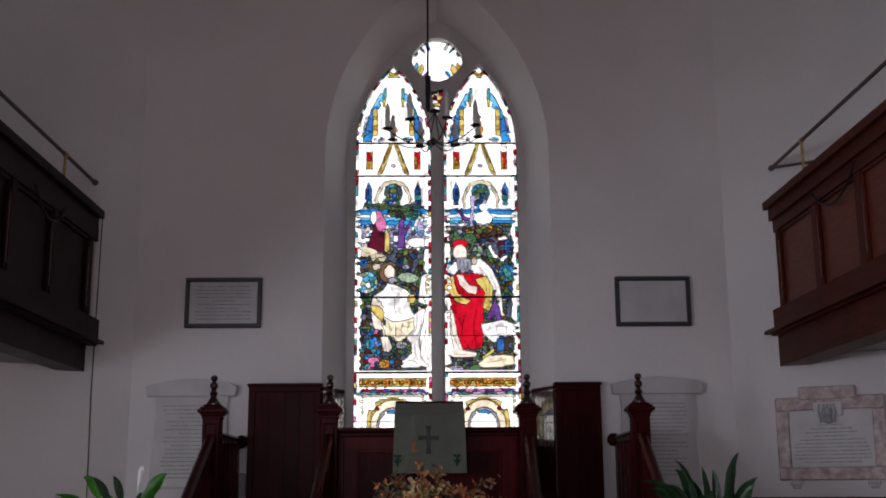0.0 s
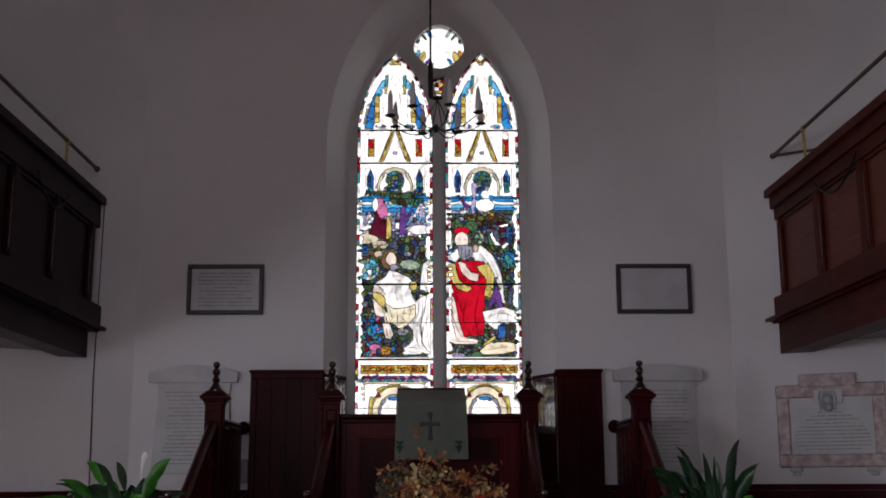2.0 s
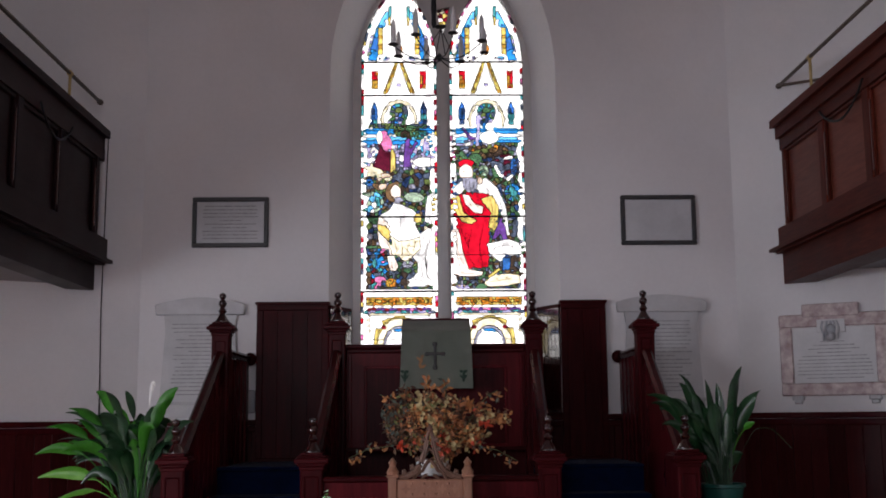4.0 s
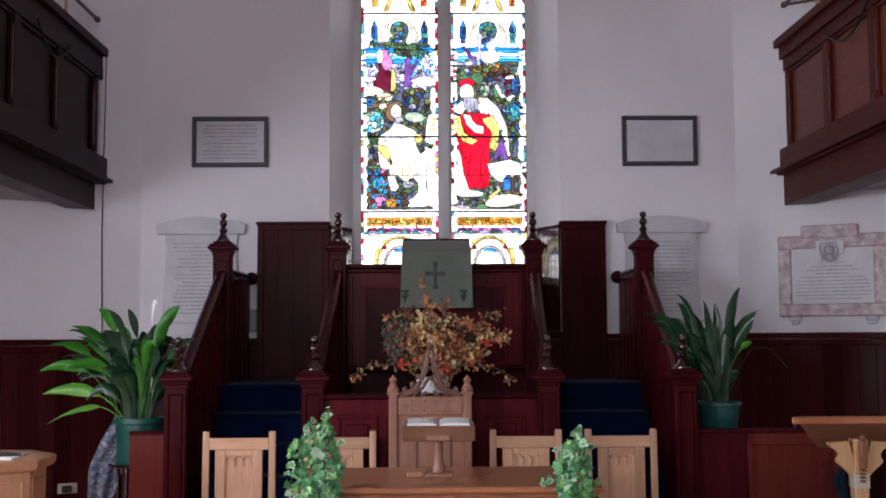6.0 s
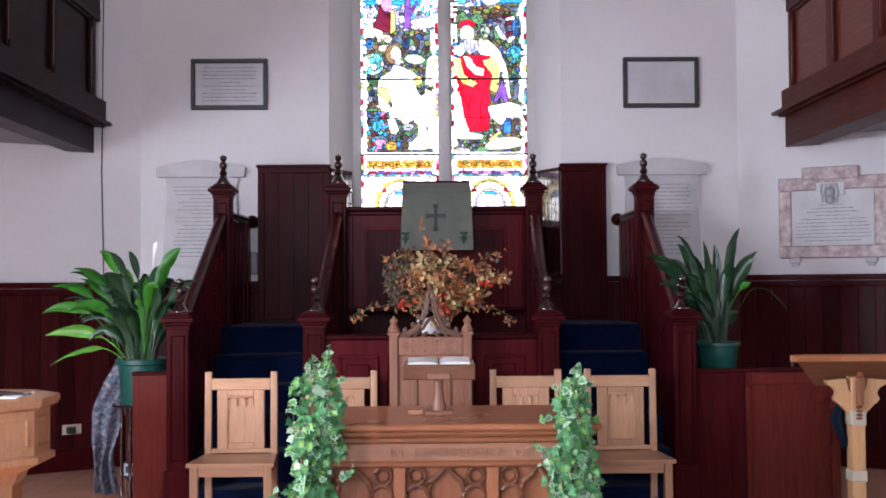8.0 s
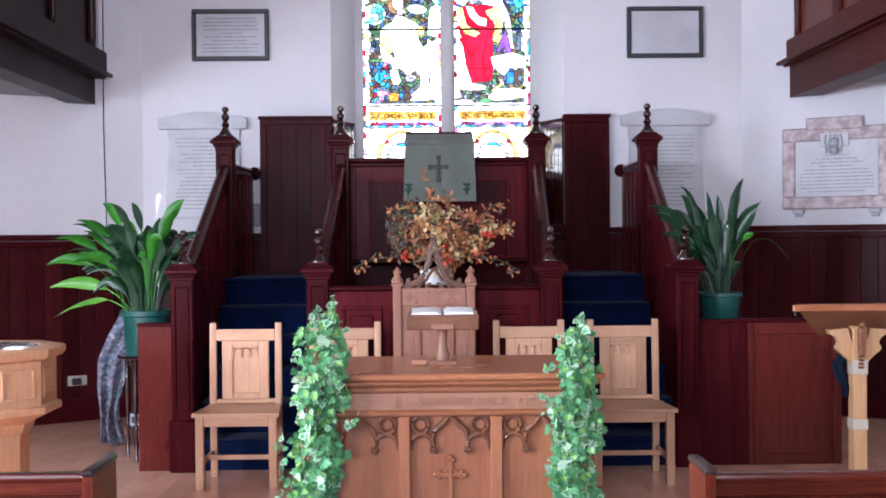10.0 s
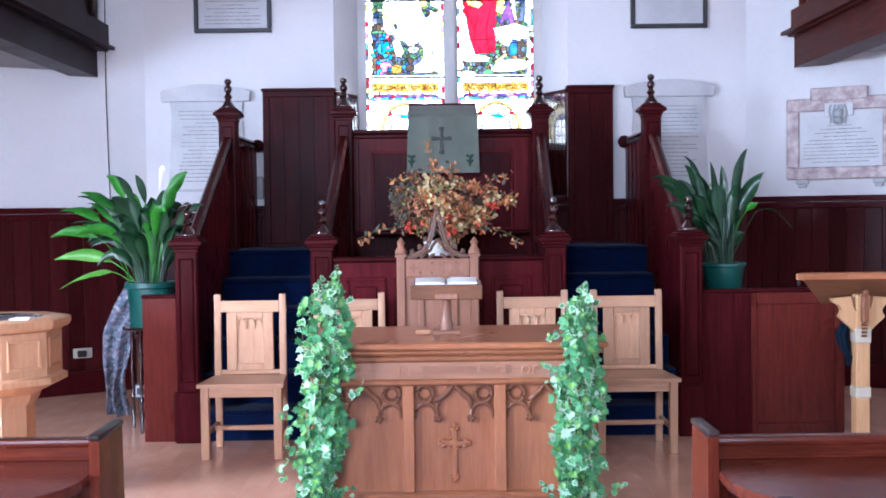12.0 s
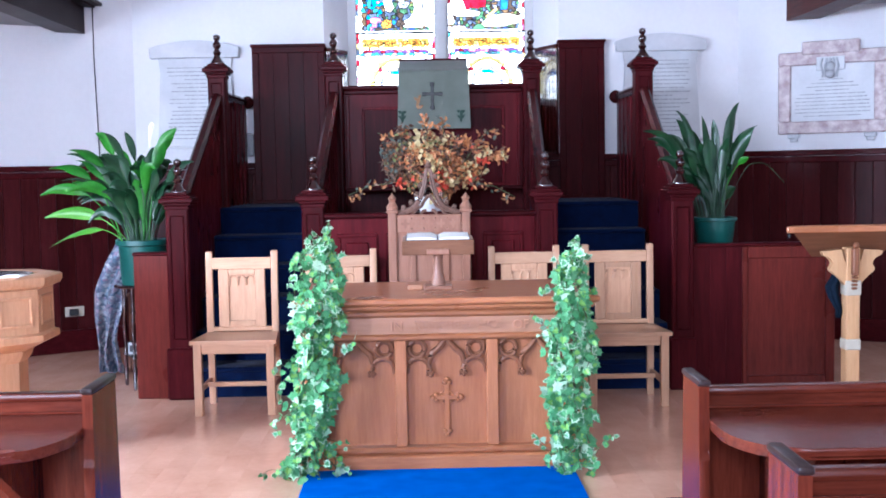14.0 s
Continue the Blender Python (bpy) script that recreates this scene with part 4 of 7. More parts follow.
            lo_v = [lead.verts.new((cx + x, PLANE_Y - 0.007, z)) for x, z in quad]
            hi_v = [lead.verts.new((cx + x, PLANE_Y - 0.002, z)) for x, z in quad]
            lead.faces.new(lo_v)
            lead.faces.new((lo_v[2], lo_v[3], hi_v[3], hi_v[2]))
        flat = [(x, z) for x, z, _ in poly]
        if region >= 0:
            f = whole.faces.new([whole.verts.new((cx + x, PLANE_Y, z)) for x, z in flat])
            f.material_index = names.index(colour)
        else:
            cells.append((size, flat, colour))
    frame_ob = part("leading", lead, LEAD, parent, "dark lead strips between the panes")

    def joined(name, bm, label):
        if not bm.faces:
            bm.free()
            return
        ob = part(name, bm, GLASS_M[names[0]], frame_ob)
        for nm in names[1:]:
            ob.data.materials.append(GLASS_M[nm])
        tagged(ob, label, "", "", "stuff")

    joined("large_panes", whole, "plain shapes of coloured glass")
    cells.sort(key=lambda c: -c[0])
    rest = bmesh.new()
    for n, (size, flat, colour) in enumerate(cells):
        if n < limit:
            part("pane", prism(bmesh.new(), [(cx + x, z) for x, z in flat], "y", PLANE_Y - 0.0015, PLANE_Y + 0.0015), PANE_M[colour], frame_ob)
        else:
            f = rest.faces.new([rest.verts.new((cx + x, PLANE_Y, z)) for x, z in flat])
            f.material_index = names.index(colour)
    joined("small_panes", rest, "small coloured glass pieces")


rng = random.Random(5)
glaze(lancet_outline(*LANCETS[0]), canopy() + scene_left() + foot(), 0.025, rng, great_window, LANCETS[0][0])
glaze(lancet_outline(*LANCETS[1]), canopy() + scene_right() + foot(), 0.025, rng, great_window, LANCETS[1][0])
painted(FOLDS_LEFT, LANCETS[0][0], great_window)
painted(FOLDS_RIGHT, LANCETS[1][0], great_window)
for (cx, _), shapes in zip(LANCETS, (canopy() + scene_left() + foot(), canopy() + scene_right() + foot())):
    painted(leafage(shapes, rng, 2.64, 4.30, 700), cx, great_window, 0.0024)
eye_shapes = [(circle(0, 5.47, 0.3), ["clear"], 0.12)]
for k in (-1, 1):
    eye_shapes += [(ell(k * 0.155, 5.37, 0.024, 0.07, k * 0.3), ["straw"], 0.05), (ell(k * 0.195, 5.40, 0.018, 0.05, k * 0.2), ["sky" if k < 0 else "amber"], 0.05), (ell(k * 0.10, 5.335, 0.016, 0.035, k * 0.7), ["violet" if k < 0 else "azure"], 0.05)]
    eye_shapes += [(ell(k * 0.085, 5.60, 0.015, 0.045, -k * 0.5), ["azure" if k < 0 else "pale_green"], 0.05), (ell(k * 0.135, 5.57, 0.012, 0.035, -k * 0.7), ["sky", "teal"], 0.03), (ell(k * 0.19, 5.53, 0.012, 0.03, k * 0.6), ["slate"], 0.03)]
glaze(oculus, eye_shapes, 0.0, rng, great_window, 0.104)
glaze(eyelet, [(rect(-1, 1, 5, 5.3), ["clear", "cream", "straw", "ruby"], 0.05), (rect(-1, 1, 4.8, 5.02), ["azure", "clear"], 0.05)], 0.0, rng, great_window, 0.10)
for z in (4.671, 4.363, 4.04, 3.26, 2.92, 2.60, 2.18):
    for cx, w in LANCETS:
        r = 0.009 if z in (4.671, 4.363, 3.26, 2.60) else 0.0035
        part("saddle_bar", tube(bmesh.new(), [(cx - w, 10.135, z), (cx + w, 10.135, z)], r), IRON, great_window)
# illegible lettering of the text band
for cx, w in LANCETS:
    bm = bmesh.new()
    for k in range(17):
        x = cx - 0.255 + k * 0.031
        for dx, h in ((0.0, 0.046), (0.010, 0.040)):
            bm.faces.new([bm.verts.new(v) for v in ((x + dx, PLANE_Y - 0.01, 2.492), (x + dx + 0.006, PLANE_Y - 0.01, 2.492), (x + dx + 0.006, PLANE_Y - 0.01, 2.492 + h), (x + dx, PLANE_Y - 0.01, 2.492 + h))])
    part("letter_bars", bm, GLASS_M["straw"], great_window, "row of brown illegible lettering")
bm = bmesh.new()
box(bm, -6, 6, 13.0, 13.02, -1, 10, 0)
m, n, l, b = base("bright_overcast_distance")
em = n.new("ShaderNodeEmission")
em.inputs[0].default_value = (0.95, 0.98, 1.0, 1)
em.inputs[1].default_value = GLASS_SKY
l.new(em.outputs[0], n["Material Output"].inputs[0])
structure("backdrop", bm, m, "bright overcast sky outside the window", "sky")

# ---- floor ----
floor_ob = structure("floor", boxed(-4.9, 4.9, REAR_Y - 0.4, 10.3, -0.2, -0.012, b=0), MAHOG_Y, "polished reddish wooden board floor", "floor")
tagged(part("carpet_runner", boxed(-0.645, 0.612, -5.0, 5.66, 0.0, 0.012, b=0.004), RUNNER), "bright blue carpet runner in the aisle", "carpet")

# ---- galleries ----


def gallery(side):
    # the left front carries its shade in the timber colour
    timber = GALLERY if side > 0 else GALLERY_SHADED
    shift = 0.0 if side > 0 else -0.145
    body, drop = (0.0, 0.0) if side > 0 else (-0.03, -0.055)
    fit_y = (lambda x: east_y(x) - 0.004) if side > 0 else (lambda x: west_y(-x) - 0.004)
    g = thing("gallery", (side * (3.6 + shift), 2.0, 2.6), "panelled wooden gallery front projecting from the side wall, shade put into its colour" if side < 0 else "reddish brown panelled wooden gallery front projecting from the side wall", "gallery", "side galleries")

    def run(name, x0, x1, z0, z1, material, label=""):
        a, b = x0 + shift, x1 + shift
        z0, z1 = z0 + drop, z1 + drop
        q = [(side * a, REAR_Y), (side * b, REAR_Y), (side * b, fit_y(b)), (side * a, fit_y(a))]
        return part(name, prism(bmesh.new(), q, "z", z0, z1), material, g, label)

    if side > 0:
        run("beam", 2.895, 3.12, 2.578, 2.83, timber)
    else:
        run("beam", 2.925, 3.12, 2.618, 2.83, timber)
    run("lower_cornice", 2.80, 3.0, 2.845, 2.872, timber)
    run("cornice_bed", 2.85, 3.0, 2.83, 2.845, timber)
    run("plinth_rail", 2.872 + body, 3.0, 2.872, 3.045, timber)
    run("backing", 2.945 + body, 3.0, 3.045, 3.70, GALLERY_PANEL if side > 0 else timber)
    run("frieze_rail", 2.912 + body, 3.0, 3.70, 3.80, timber)
    run("cornice_cove", 2.885, 3.0, 3.80, 3.90, timber)
    run("upper_cornice", 2.848, 3.02, 3.90, 3.965, timber)
    run("soffit", 3.12, 4.41 - shift, 2.66, 2.70, SOFFIT, "grey painted underside")
    run("gallery_floor", 3.0, 4.41 - shift, 2.72, 2.84, timber)
    y, w = fit_y(2.95) - 0.02, 0.86
    xf = side * (2.945 + body + shift)
    first = True
    while y > -1.0:
        x0, x1 = xf - side * 0.033, xf
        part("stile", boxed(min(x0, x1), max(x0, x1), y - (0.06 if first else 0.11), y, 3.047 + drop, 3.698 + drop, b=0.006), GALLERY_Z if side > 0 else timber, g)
        bm = bmesh.new()
        y1, y0 = y - (0.06 if first else 0.11), y - w
        for a in ((y0, y1, 3.047, 3.075), (y0, y1, 3.67, 3.698)):
            box(bm, min(xf, xf - side * 0.02), max(xf, xf - side * 0.02), a[0], a[1], a[2] + drop, a[3] + drop, 0.005)
        for a in ((y0, y0 + 0.028), (y1 - 0.028, y1)):
            box(bm, min(xf, xf - side * 0.022), max(xf, xf - side * 0.022), a[0], a[1], 3.075 + drop, 3.67 + drop, 0.006)
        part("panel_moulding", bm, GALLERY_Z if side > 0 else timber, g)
        part("glossy_bead", tube(bmesh.new(), [(xf - side * 0.026, y1 - 0.014, 3.12 + drop), (xf - side * 0.026, y1 - 0.014, 3.60 + drop)], 0.007, 6), GALLERY_GLOSS, g)
        y -= w
        first = False
    rail_x, rail_z = side * (2.93 + shift), 4.26 if side > 0 else 4.15
    bm = tube(bmesh.new(), [(rail_x, REAR_Y, rail_z), (rail_x, fit_y(2.93 + shift) + 0.0, rail_z)], 0.015, 10)
    part("hand_rail", bm, RAIL_METAL, g, "thin dull bronze hand rail")
    if side > 0:
        xr = rail_x + 0.33
        part("wall_return", tube(bmesh.new(), [(rail_x, fit_y(rail_x) - 0.02, rail_z), (xr, fit_y(xr) - 0.02, rail_z)], 0.013, 8), RAIL_METAL, g)
    part("rail_flange", tube(bmesh.new(), [(rail_x, fit_y(2.93 + shift) - 0.012, rail_z), (rail_x, fit_y(2.93 + shift) + 0.006, rail_z)], 0.026, 12), RAIL_METAL, g)
    for k in range(7):
        yy = 8.78 - k * 1.75
        part("rail_post", tube(bmesh.new(), [(rail_x, yy, 3.955 + drop), (rail_x, yy, rail_z)], 0.012, 8), BRASS, g)
        part("rail_collar", tube(bmesh.new(), [(rail_x, yy - 0.02, rail_z), (rail_x, yy + 0.02, rail_z)], 0.022, 10), BRASS, g)
    return g


gallery(1)
gallery(-1)
for side, ya, yb, z in ((1, 8.55, 7.72, 3.76), (-1, 8.70, 8.0, 3.70)):
    x = side * (2.895 if side > 0 else 2.72)
    pts = [(x, ya + (yb - ya) * k / 16, z - 0.17 * math.sin(math.pi * k / 16) ** 0.8) for k in range(17)]
    tagged(part("hanging_cable", tube(bmesh.new(), pts, 0.009, 6), IRON), "loop of black cable hung on the gallery front", "cable")
x, y = -2.715, west_y(-2.715) - 0.01
tagged(part("wall_cable", tube(bmesh.new(), [(x, y, 3.85), (x - 0.01, y, 2.4), (x + 0.005, y, 1.6), (x, y, 0.3)], 0.0042, 6), IRON), "thin dark cable down the white wall", "cable")

# ---- wainscot ----


def board_run(parent, p, q, z0, z1, width, material, thick=0.022, gap=0.004, soft=0.004):
    """Upright boards along a line on the floor plan, each one a piece of its own."""
    p, q = Vector((*p, 0)), Vector((*q, 0))
    d = (q - p)
    n = max(1, round(d.length / width))
    step = d.length / n
    me = bpy.data.meshes.new("board")
    b = boxed(gap / 2, step - gap / 2, -thick, 0, z0, z1, b=soft)
    b.to_mesh(me)
    b.free()
    me.materials.append(material)
    turn = math.atan2(d.y, d.x)
    for k in range(n):
        ob = new("board", me)
        ob.parent = parent
        ob.matrix_parent_inverse = Matrix.Translation(ORIGIN.get(parent.name, Vector((0, 0, 0)))).inverted()
        ob.matrix_basis = Matrix.Translation(p + d * (k / n)) @ Matrix.Rotation(turn, 4, "Z")


for name, p, q in (("wainscot_northeast", (EAST_X, NORTH_Y - 0.004), (4.40, east_y(4.40) - 0.004)), ("wainscot_northwest", (-4.40, west_y(-4.40) - 0.004), (WEST_X, NORTH_Y - 0.004)), ("wainscot_north", (WEST_X, NORTH_Y - 0.004), (0.0, NORTH_Y - 0.004)), ("wainscot_north_beyond", (0.0, NORTH_Y - 0.004), (EAST_X, NORTH_Y - 0.004))):
    d = (Vector((*q, 0)) - Vector((*p, 0)))
    dn = d.normalized()
    nrm = Vector((dn.y, -dn.x, 0))
    WT = 1.53 if name in ("wainscot_northeast", "wainscot_north_beyond") else 1.505
    bm = bar(bmesh.new(), Vector((*p, WT - 0.022)) + nrm * 0.024, Vector((*q, WT - 0.022)) + nrm * 0.024, 0.05, 0.045, 0.008)
    bar(bm, Vector((*p, WT - 0.075)) + nrm * 0.021, Vector((*q, WT - 0.075)) + nrm * 0.021, 0.036, 0.05, 0.006)
    bar(bm, Vector((*p, 0.09)) + nrm * 0.022, Vector((*q, 0.09)) + nrm * 0.022, 0.042, 0.18, 0.006)
    w = structure(name, bm, MAHOG_X, "dark red varnished boarding along the foot of the wall", "wainscot")
    board_run(w, p, q, 0.10, WT - 0.05, 0.135, WAINSCOT, 0.022, 0.0025, 0.003)
# side walls' boarding, mostly under the galleries
for side in (-1, 1):
    yy = (east_y(4.4) if side > 0 else west_y(-4.4)) - 0.03
    structure("baseboard", boxed(min(side * 4.36, side * 4.418), max(side * 4.36, side * 4.418), REAR_Y, yy, 0, 0.98, b=0.006), MAHOG_Y, "dark red varnished boarding along the side wall", "wainscot")
# tall boarding beside the window
for name, x0, x1 in (("panelling_west", -1.465, -0.872), ("panelling_east", 1.056, 1.43)):
    bm = bmesh.new()
    framed(bm, x0, x1, 1.14, 2.455, NORTH_Y - 0.055, 0.055, 0.030)
    box(bm, x0 - 0.012, x1 + 0.012, NORTH_Y - 0.10, NORTH_Y - 0.003, 2.445, 2.47, 0.006)
    box(bm, x0 + 0.01, x1 - 0.01, NORTH_Y - 0.056, NORTH_Y - 0.004, 1.51, 2.45, 0)
    w = structure(name, bm, MAHOG_X, "tall dark mahogany boarding beside the window recess", "panelling")
    board_run(w, (x0 + 0.05, NORTH_Y - 0.055), (x1 - 0.05, NORTH_Y - 0.055), 1.17, 2.42, 0.12, MAHOG, 0.016, 0.001, 0.001)
for name, p, q in (("panelling_splay_east", (0.905, 10.09), (1.058, NORTH_Y - 0.012)), ("panelling_splay_west", (-0.875, NORTH_Y - 0.012), (-0.718, 10.09))):
    bm = bar(bmesh.new(), (*p, 2.432), (*q, 2.432), 0.035, 0.03, 0.005)
    w = structure(name, bm, MAHOG_X, "varnished boarding inside the window recess", "panelling")
    board_run(w, p, q, 1.53, 2.42, 0.06, SPLAY_GLOSS, 0.016, 0.003, 0.003)
w = structure("panelling_middle", boxed(-0.715, 0.90, 10.055, 10.11, 1.93, 1.965, b=0.008), MAHOG_X, "dark mahogany boarding under the window", "panelling")
board_run(w, (-0.715, 10.09), (0.90, 10.09), 1.53, 1.93, 0.14, MAHOG, 0.022, 0.001, 0.001)

structure("recess_sill", boxed(-0.88, 1.066, NORTH_Y - 0.004, 10.10, 1.522, 1.545, b=0.004), MAHOG_X, "dark varnished board at the foot of the window recess", "sill")

# ---- pulpit with its two stairs ----
pulpit = thing("pulpit", (0, 8.2, 0), "dark red mahogany pulpit with twin carpeted stairs and turned newels", "pulpit")
LY, UY = 7.5, 8.9
FINIAL = [(0.058, 0), (0.058, 0.012), (0.046, 0.03), (0.030, 0.055), (0.022, 0.075), (0.030, 0.088), (0.034, 0.10), (0.024, 0.115), (0.018, 0.13), (0.028, 0.145), (0.033, 0.16), (0.031, 0.175), (0.022, 0.19), (0.014, 0.20), (0.024, 0.21), (0.029, 0.224), (0.026, 0.24), (0.014, 0.252), (0.002, 0.256)]


def newel(x, y, foot, top, w, tall=0.21, base_h=0.0):
    """Square post with a stepped cap and a turned finial."""
    bm = bmesh.new()
    h = w / 2
    box(bm, x - h, x + h, y - h, y + h, foot, top - 0.06, 0.010)
    post = part("newel_post", bm, MAHOG, pulpit)
    bm = bmesh.new()
    for a, z0, z1 in ((0.006, top - 0.085, top - 0.06), (0.016, top - 0.06, top - 0.042), (0.034, top - 0.042, top - 0.012), (0.020, top - 0.012, top + 0.004), (0.0, top + 0.004, top + 0.022)):
        box(bm, x - h - a, x + h + a, y - h - a, y + h + a, z0, z1, 0.006)
    part("newel_cap", bm, MAHOG_X, post)
    k = tall / 0.256
    part("finial", lathe(bmesh.new(), [(r * k * 1.08, z * k) for r, z in FINIAL], x, y, 18, top + 0.02), MAHOG_GLOSS, post, "glossy turned finial")
    bm = bmesh.new()
    framed(bm, x - h + 0.025, x + h - 0.025, foot + base_h + 0.05, top - 0.12, y - h, 0.010, 0.007)
    part("post_moulding", bm, MAHOG, post)
    if base_h:
        part("newel_base", boxed(x - h - 0.018, x + h + 0.018, y - h - 0.018, y + h + 0.018, foot, foot + base_h, b=0.012), MAHOG, post)


LOW_X = (-1.622, -0.772, 0.694, 1.553)
HIGH_X = (-1.602, -0.732, 0.744, 1.588)
for x in LOW_X:
    newel(x, LY + 0.02, 0.0, 1.285, 0.142, 0.215, 0.33)
for x in HIGH_X:
    newel(x, UY, 0.9, 2.215, 0.132, 0.225)

RISE, GOING = 0.195, 0.25
for x0, x1 in ((LOW_X[0] + 0.03, LOW_X[1] - 0.03), (LOW_X[2] + 0.03, LOW_X[3] - 0.03)):
    for k in range(6):
        y0 = LY + GOING * k
        y1 = y0 + GOING + 0.03 if k < 5 else NORTH_Y - 0.05
        bm = boxed(x0, x1, y0, y1, 0.0 if k == 0 else RISE * k - 0.02, RISE * (k + 1) - 0.03, b=0.006)
        step = part("step", bm, NAVY, pulpit, "navy carpeted step")
        part("nosing", boxed(x0, x1, y0 - 0.022, y1 - 0.02, RISE * (k + 1) - 0.032, RISE * (k + 1), b=0.013, seg=3), NAVY, step)


def slope(y):
    return 1.19 + (y - LY) * (2.03 - 1.19) / (UY - LY)


for lx, hx in zip(LOW_X, HIGH_X):
    rail = part("handrail", bar(bmesh.new(), (lx, LY + 0.05, slope(LY + 0.05)), (hx, UY - 0.05, slope(UY - 0.05)), 0.075, 0.06, 0.02), MAHOG_RAIL, pulpit)
    part("rail_bead", bar(bmesh.new(), (lx, LY + 0.05, slope(LY + 0.05) - 0.05), (hx, UY - 0.05, slope(UY - 0.05) - 0.05), 0.045, 0.04, 0.01), MAHOG_Y, rail)
    n = 9
    for k in range(n):
        ya, yb = LY + 0.06 + (UY - LY - 0.1) * k / n, LY + 0.06 + (UY - LY - 0.1) * (k + 1) / n - 0.004
        xx = lx + (hx - lx) * (k + 0.5) / n
        bm = prism(bmesh.new(), [(ya, 0.0), (yb, 0.0), (yb, slope(yb) - 0.055), (ya, slope(ya) - 0.055)], "x", xx - 0.016, xx + 0.016)
        part("board", bm, MAHOG_RED, pulpit)
for hx, wx in ((HIGH_X[0], -1.535), (HIGH_X[3], 1.545)):
    bm = bar(bmesh.new(), (hx, UY + 0.06, 2.02), (wx, NORTH_Y - 0.03, 2.0), 0.075, 0.06, 0.02)
    part("landing_rail", bm, MAHOG_RAIL, pulpit)
    s = 1 if wx > 0 else -1
    part("rail_end", ball(bmesh.new(), (wx - s * 0.02, NORTH_Y - 0.06, 2.0), 0.055), MAHOG_RAIL, pulpit)
    n = 6
    for k in range(n):
        ya, yb = UY + 0.07 + 0.76 * k / n, UY + 0.07 + 0.76 * (k + 1) / n - 0.004
        xx = hx + (wx - hx) * (k + 0.5) / n
        part("board", boxed(xx - 0.014, xx + 0.014, ya, yb, 0.95, 1.975, b=0.003), MAHOG_RED, pulpit)

# lower front between the stairs
bm = boxed(LOW_X[1] + 0.07, LOW_X[2] - 0.07, LY - 0.01, LY + 0.035, 0.0, 1.125, b=0.004)
front = part("lower_front", bm, MAHOG_RED, pulpit)
part("ledge", boxed(LOW_X[1] + 0.06, LOW_X[2] - 0.06, LY - 0.04, LY + 0.10, 1.125, 1.158, b=0.010), MAHOG_X, pulpit)
part("skirting", boxed(LOW_X[1] + 0.09, LOW_X[2] - 0.09, LY - 0.03, LY, 0.0, 0.16, b=0.008), MAHOG_X, pulpit)
xa, xb = LOW_X[1] + 0.12, LOW_X[2] - 0.12
for k in range(4):
    x0, x1 = xa + (xb - xa) * k / 4 + 0.025, xa + (xb - xa) * (k + 1) / 4 - 0.025
    bm = framed(bmesh.new(), x0, x1, 0.24, 1.03, LY - 0.01, 0.024, 0.014)
    box(bm, x0 + 0.055, x1 - 0.055, LY - 0.022, LY - 0.006, 0.295, 0.975, 0.010)
    part("front_panel", bm, MAHOG_RED, pulpit)
part("platform", boxed(LOW_X[1] + 0.02, LOW_X[2] - 0.02, LY + 0.035, UY + 0.40, 0.96, 1.0, b=0.003), MAHOG_Y, pulpit)
# upper front
PX0, PX1 = HIGH_X[1] + 0.066, HIGH_X[2] - 0.066
part("upper_front", boxed(PX0, PX1, UY + 0.02, UY + 0.06, 1.285, 2.03, b=0.004), MAHOG_RED, pulpit)
part("recess_board", boxed(PX0 - 0.05, PX1 + 0.05, UY + 0.36, UY + 0.39, 1.0, 1.29, b=0.002), MAHOG, pulpit)
part("bottom_bead", boxed(PX0, PX1, UY + 0.004, UY + 0.065, 1.268, 1.296, b=0.008), MAHOG_X, pulpit)
part("top_rail", boxed(PX0 - 0.01, PX1 + 0.01, UY - 0.02, UY + 0.11, 2.03, 2.062, b=0.010), MAHOG_X, pulpit)
part("rail_cove", boxed(PX0, PX1, UY - 0.0, UY + 0.08, 1.995, 2.03, b=0.010), MAHOG_X, pulpit)
x0, x1 = PX0 + 0.135, PX1 - 0.135
part("front_panel", framed(bmesh.new(), x0, x1, 1.30, 1.90, UY + 0.02, 0.020, 0.014), MAHOG_RED, pulpit)
part("front_panel", boxed(x0 + 0.02, x1 - 0.02, UY + 0.013, UY + 0.022, 1.31, 1.88, b=0.002), MAHOG, pulpit)
for x in (PX0 + 0.028, PX1 - 0.028):
    part("corner_bead", boxed(x - 0.014, x + 0.014, UY + 0.006, UY + 0.022, 1.296, 1.99, b=0.006), MAHOG_RED, pulpit)
part("pulpit_floor", boxed(HIGH_X[1], HIGH_X[2], UY + 0.42, NORTH_Y - 0.05, 1.12, 1.168, b=0.003), NAVY, pulpit)
part("seat_back", boxed(-0.50, 0.52, NORTH_Y - 0.06, NORTH_Y - 0.032, 1.17, 1.9, b=0.006), MAHOG, pulpit)
# book rest under the cloth
bm = bmesh.new()
prism(bm, [(8.70, 2.135), (8.98, 2.235), (8.98, 2.205), (8.70, 2.105)], "x", -0.24, 0.262)
part("book_rest", bm, MAHOG_X, pulpit)
part("book_rest_lip", boxed(-0.245, 0.268, 8.965, 8.99, 2.19, 2.262, b=0.006), MAHOG_X, pulpit)
for x in (-0.14, 0.16):
    part("book_rest_bracket", prism(bmesh.new(), [(8.72, 2.1), (8.93, 2.1), (8.93, 1.85)], "x", x - 0.02, x + 0.02), MAHOG, pulpit)

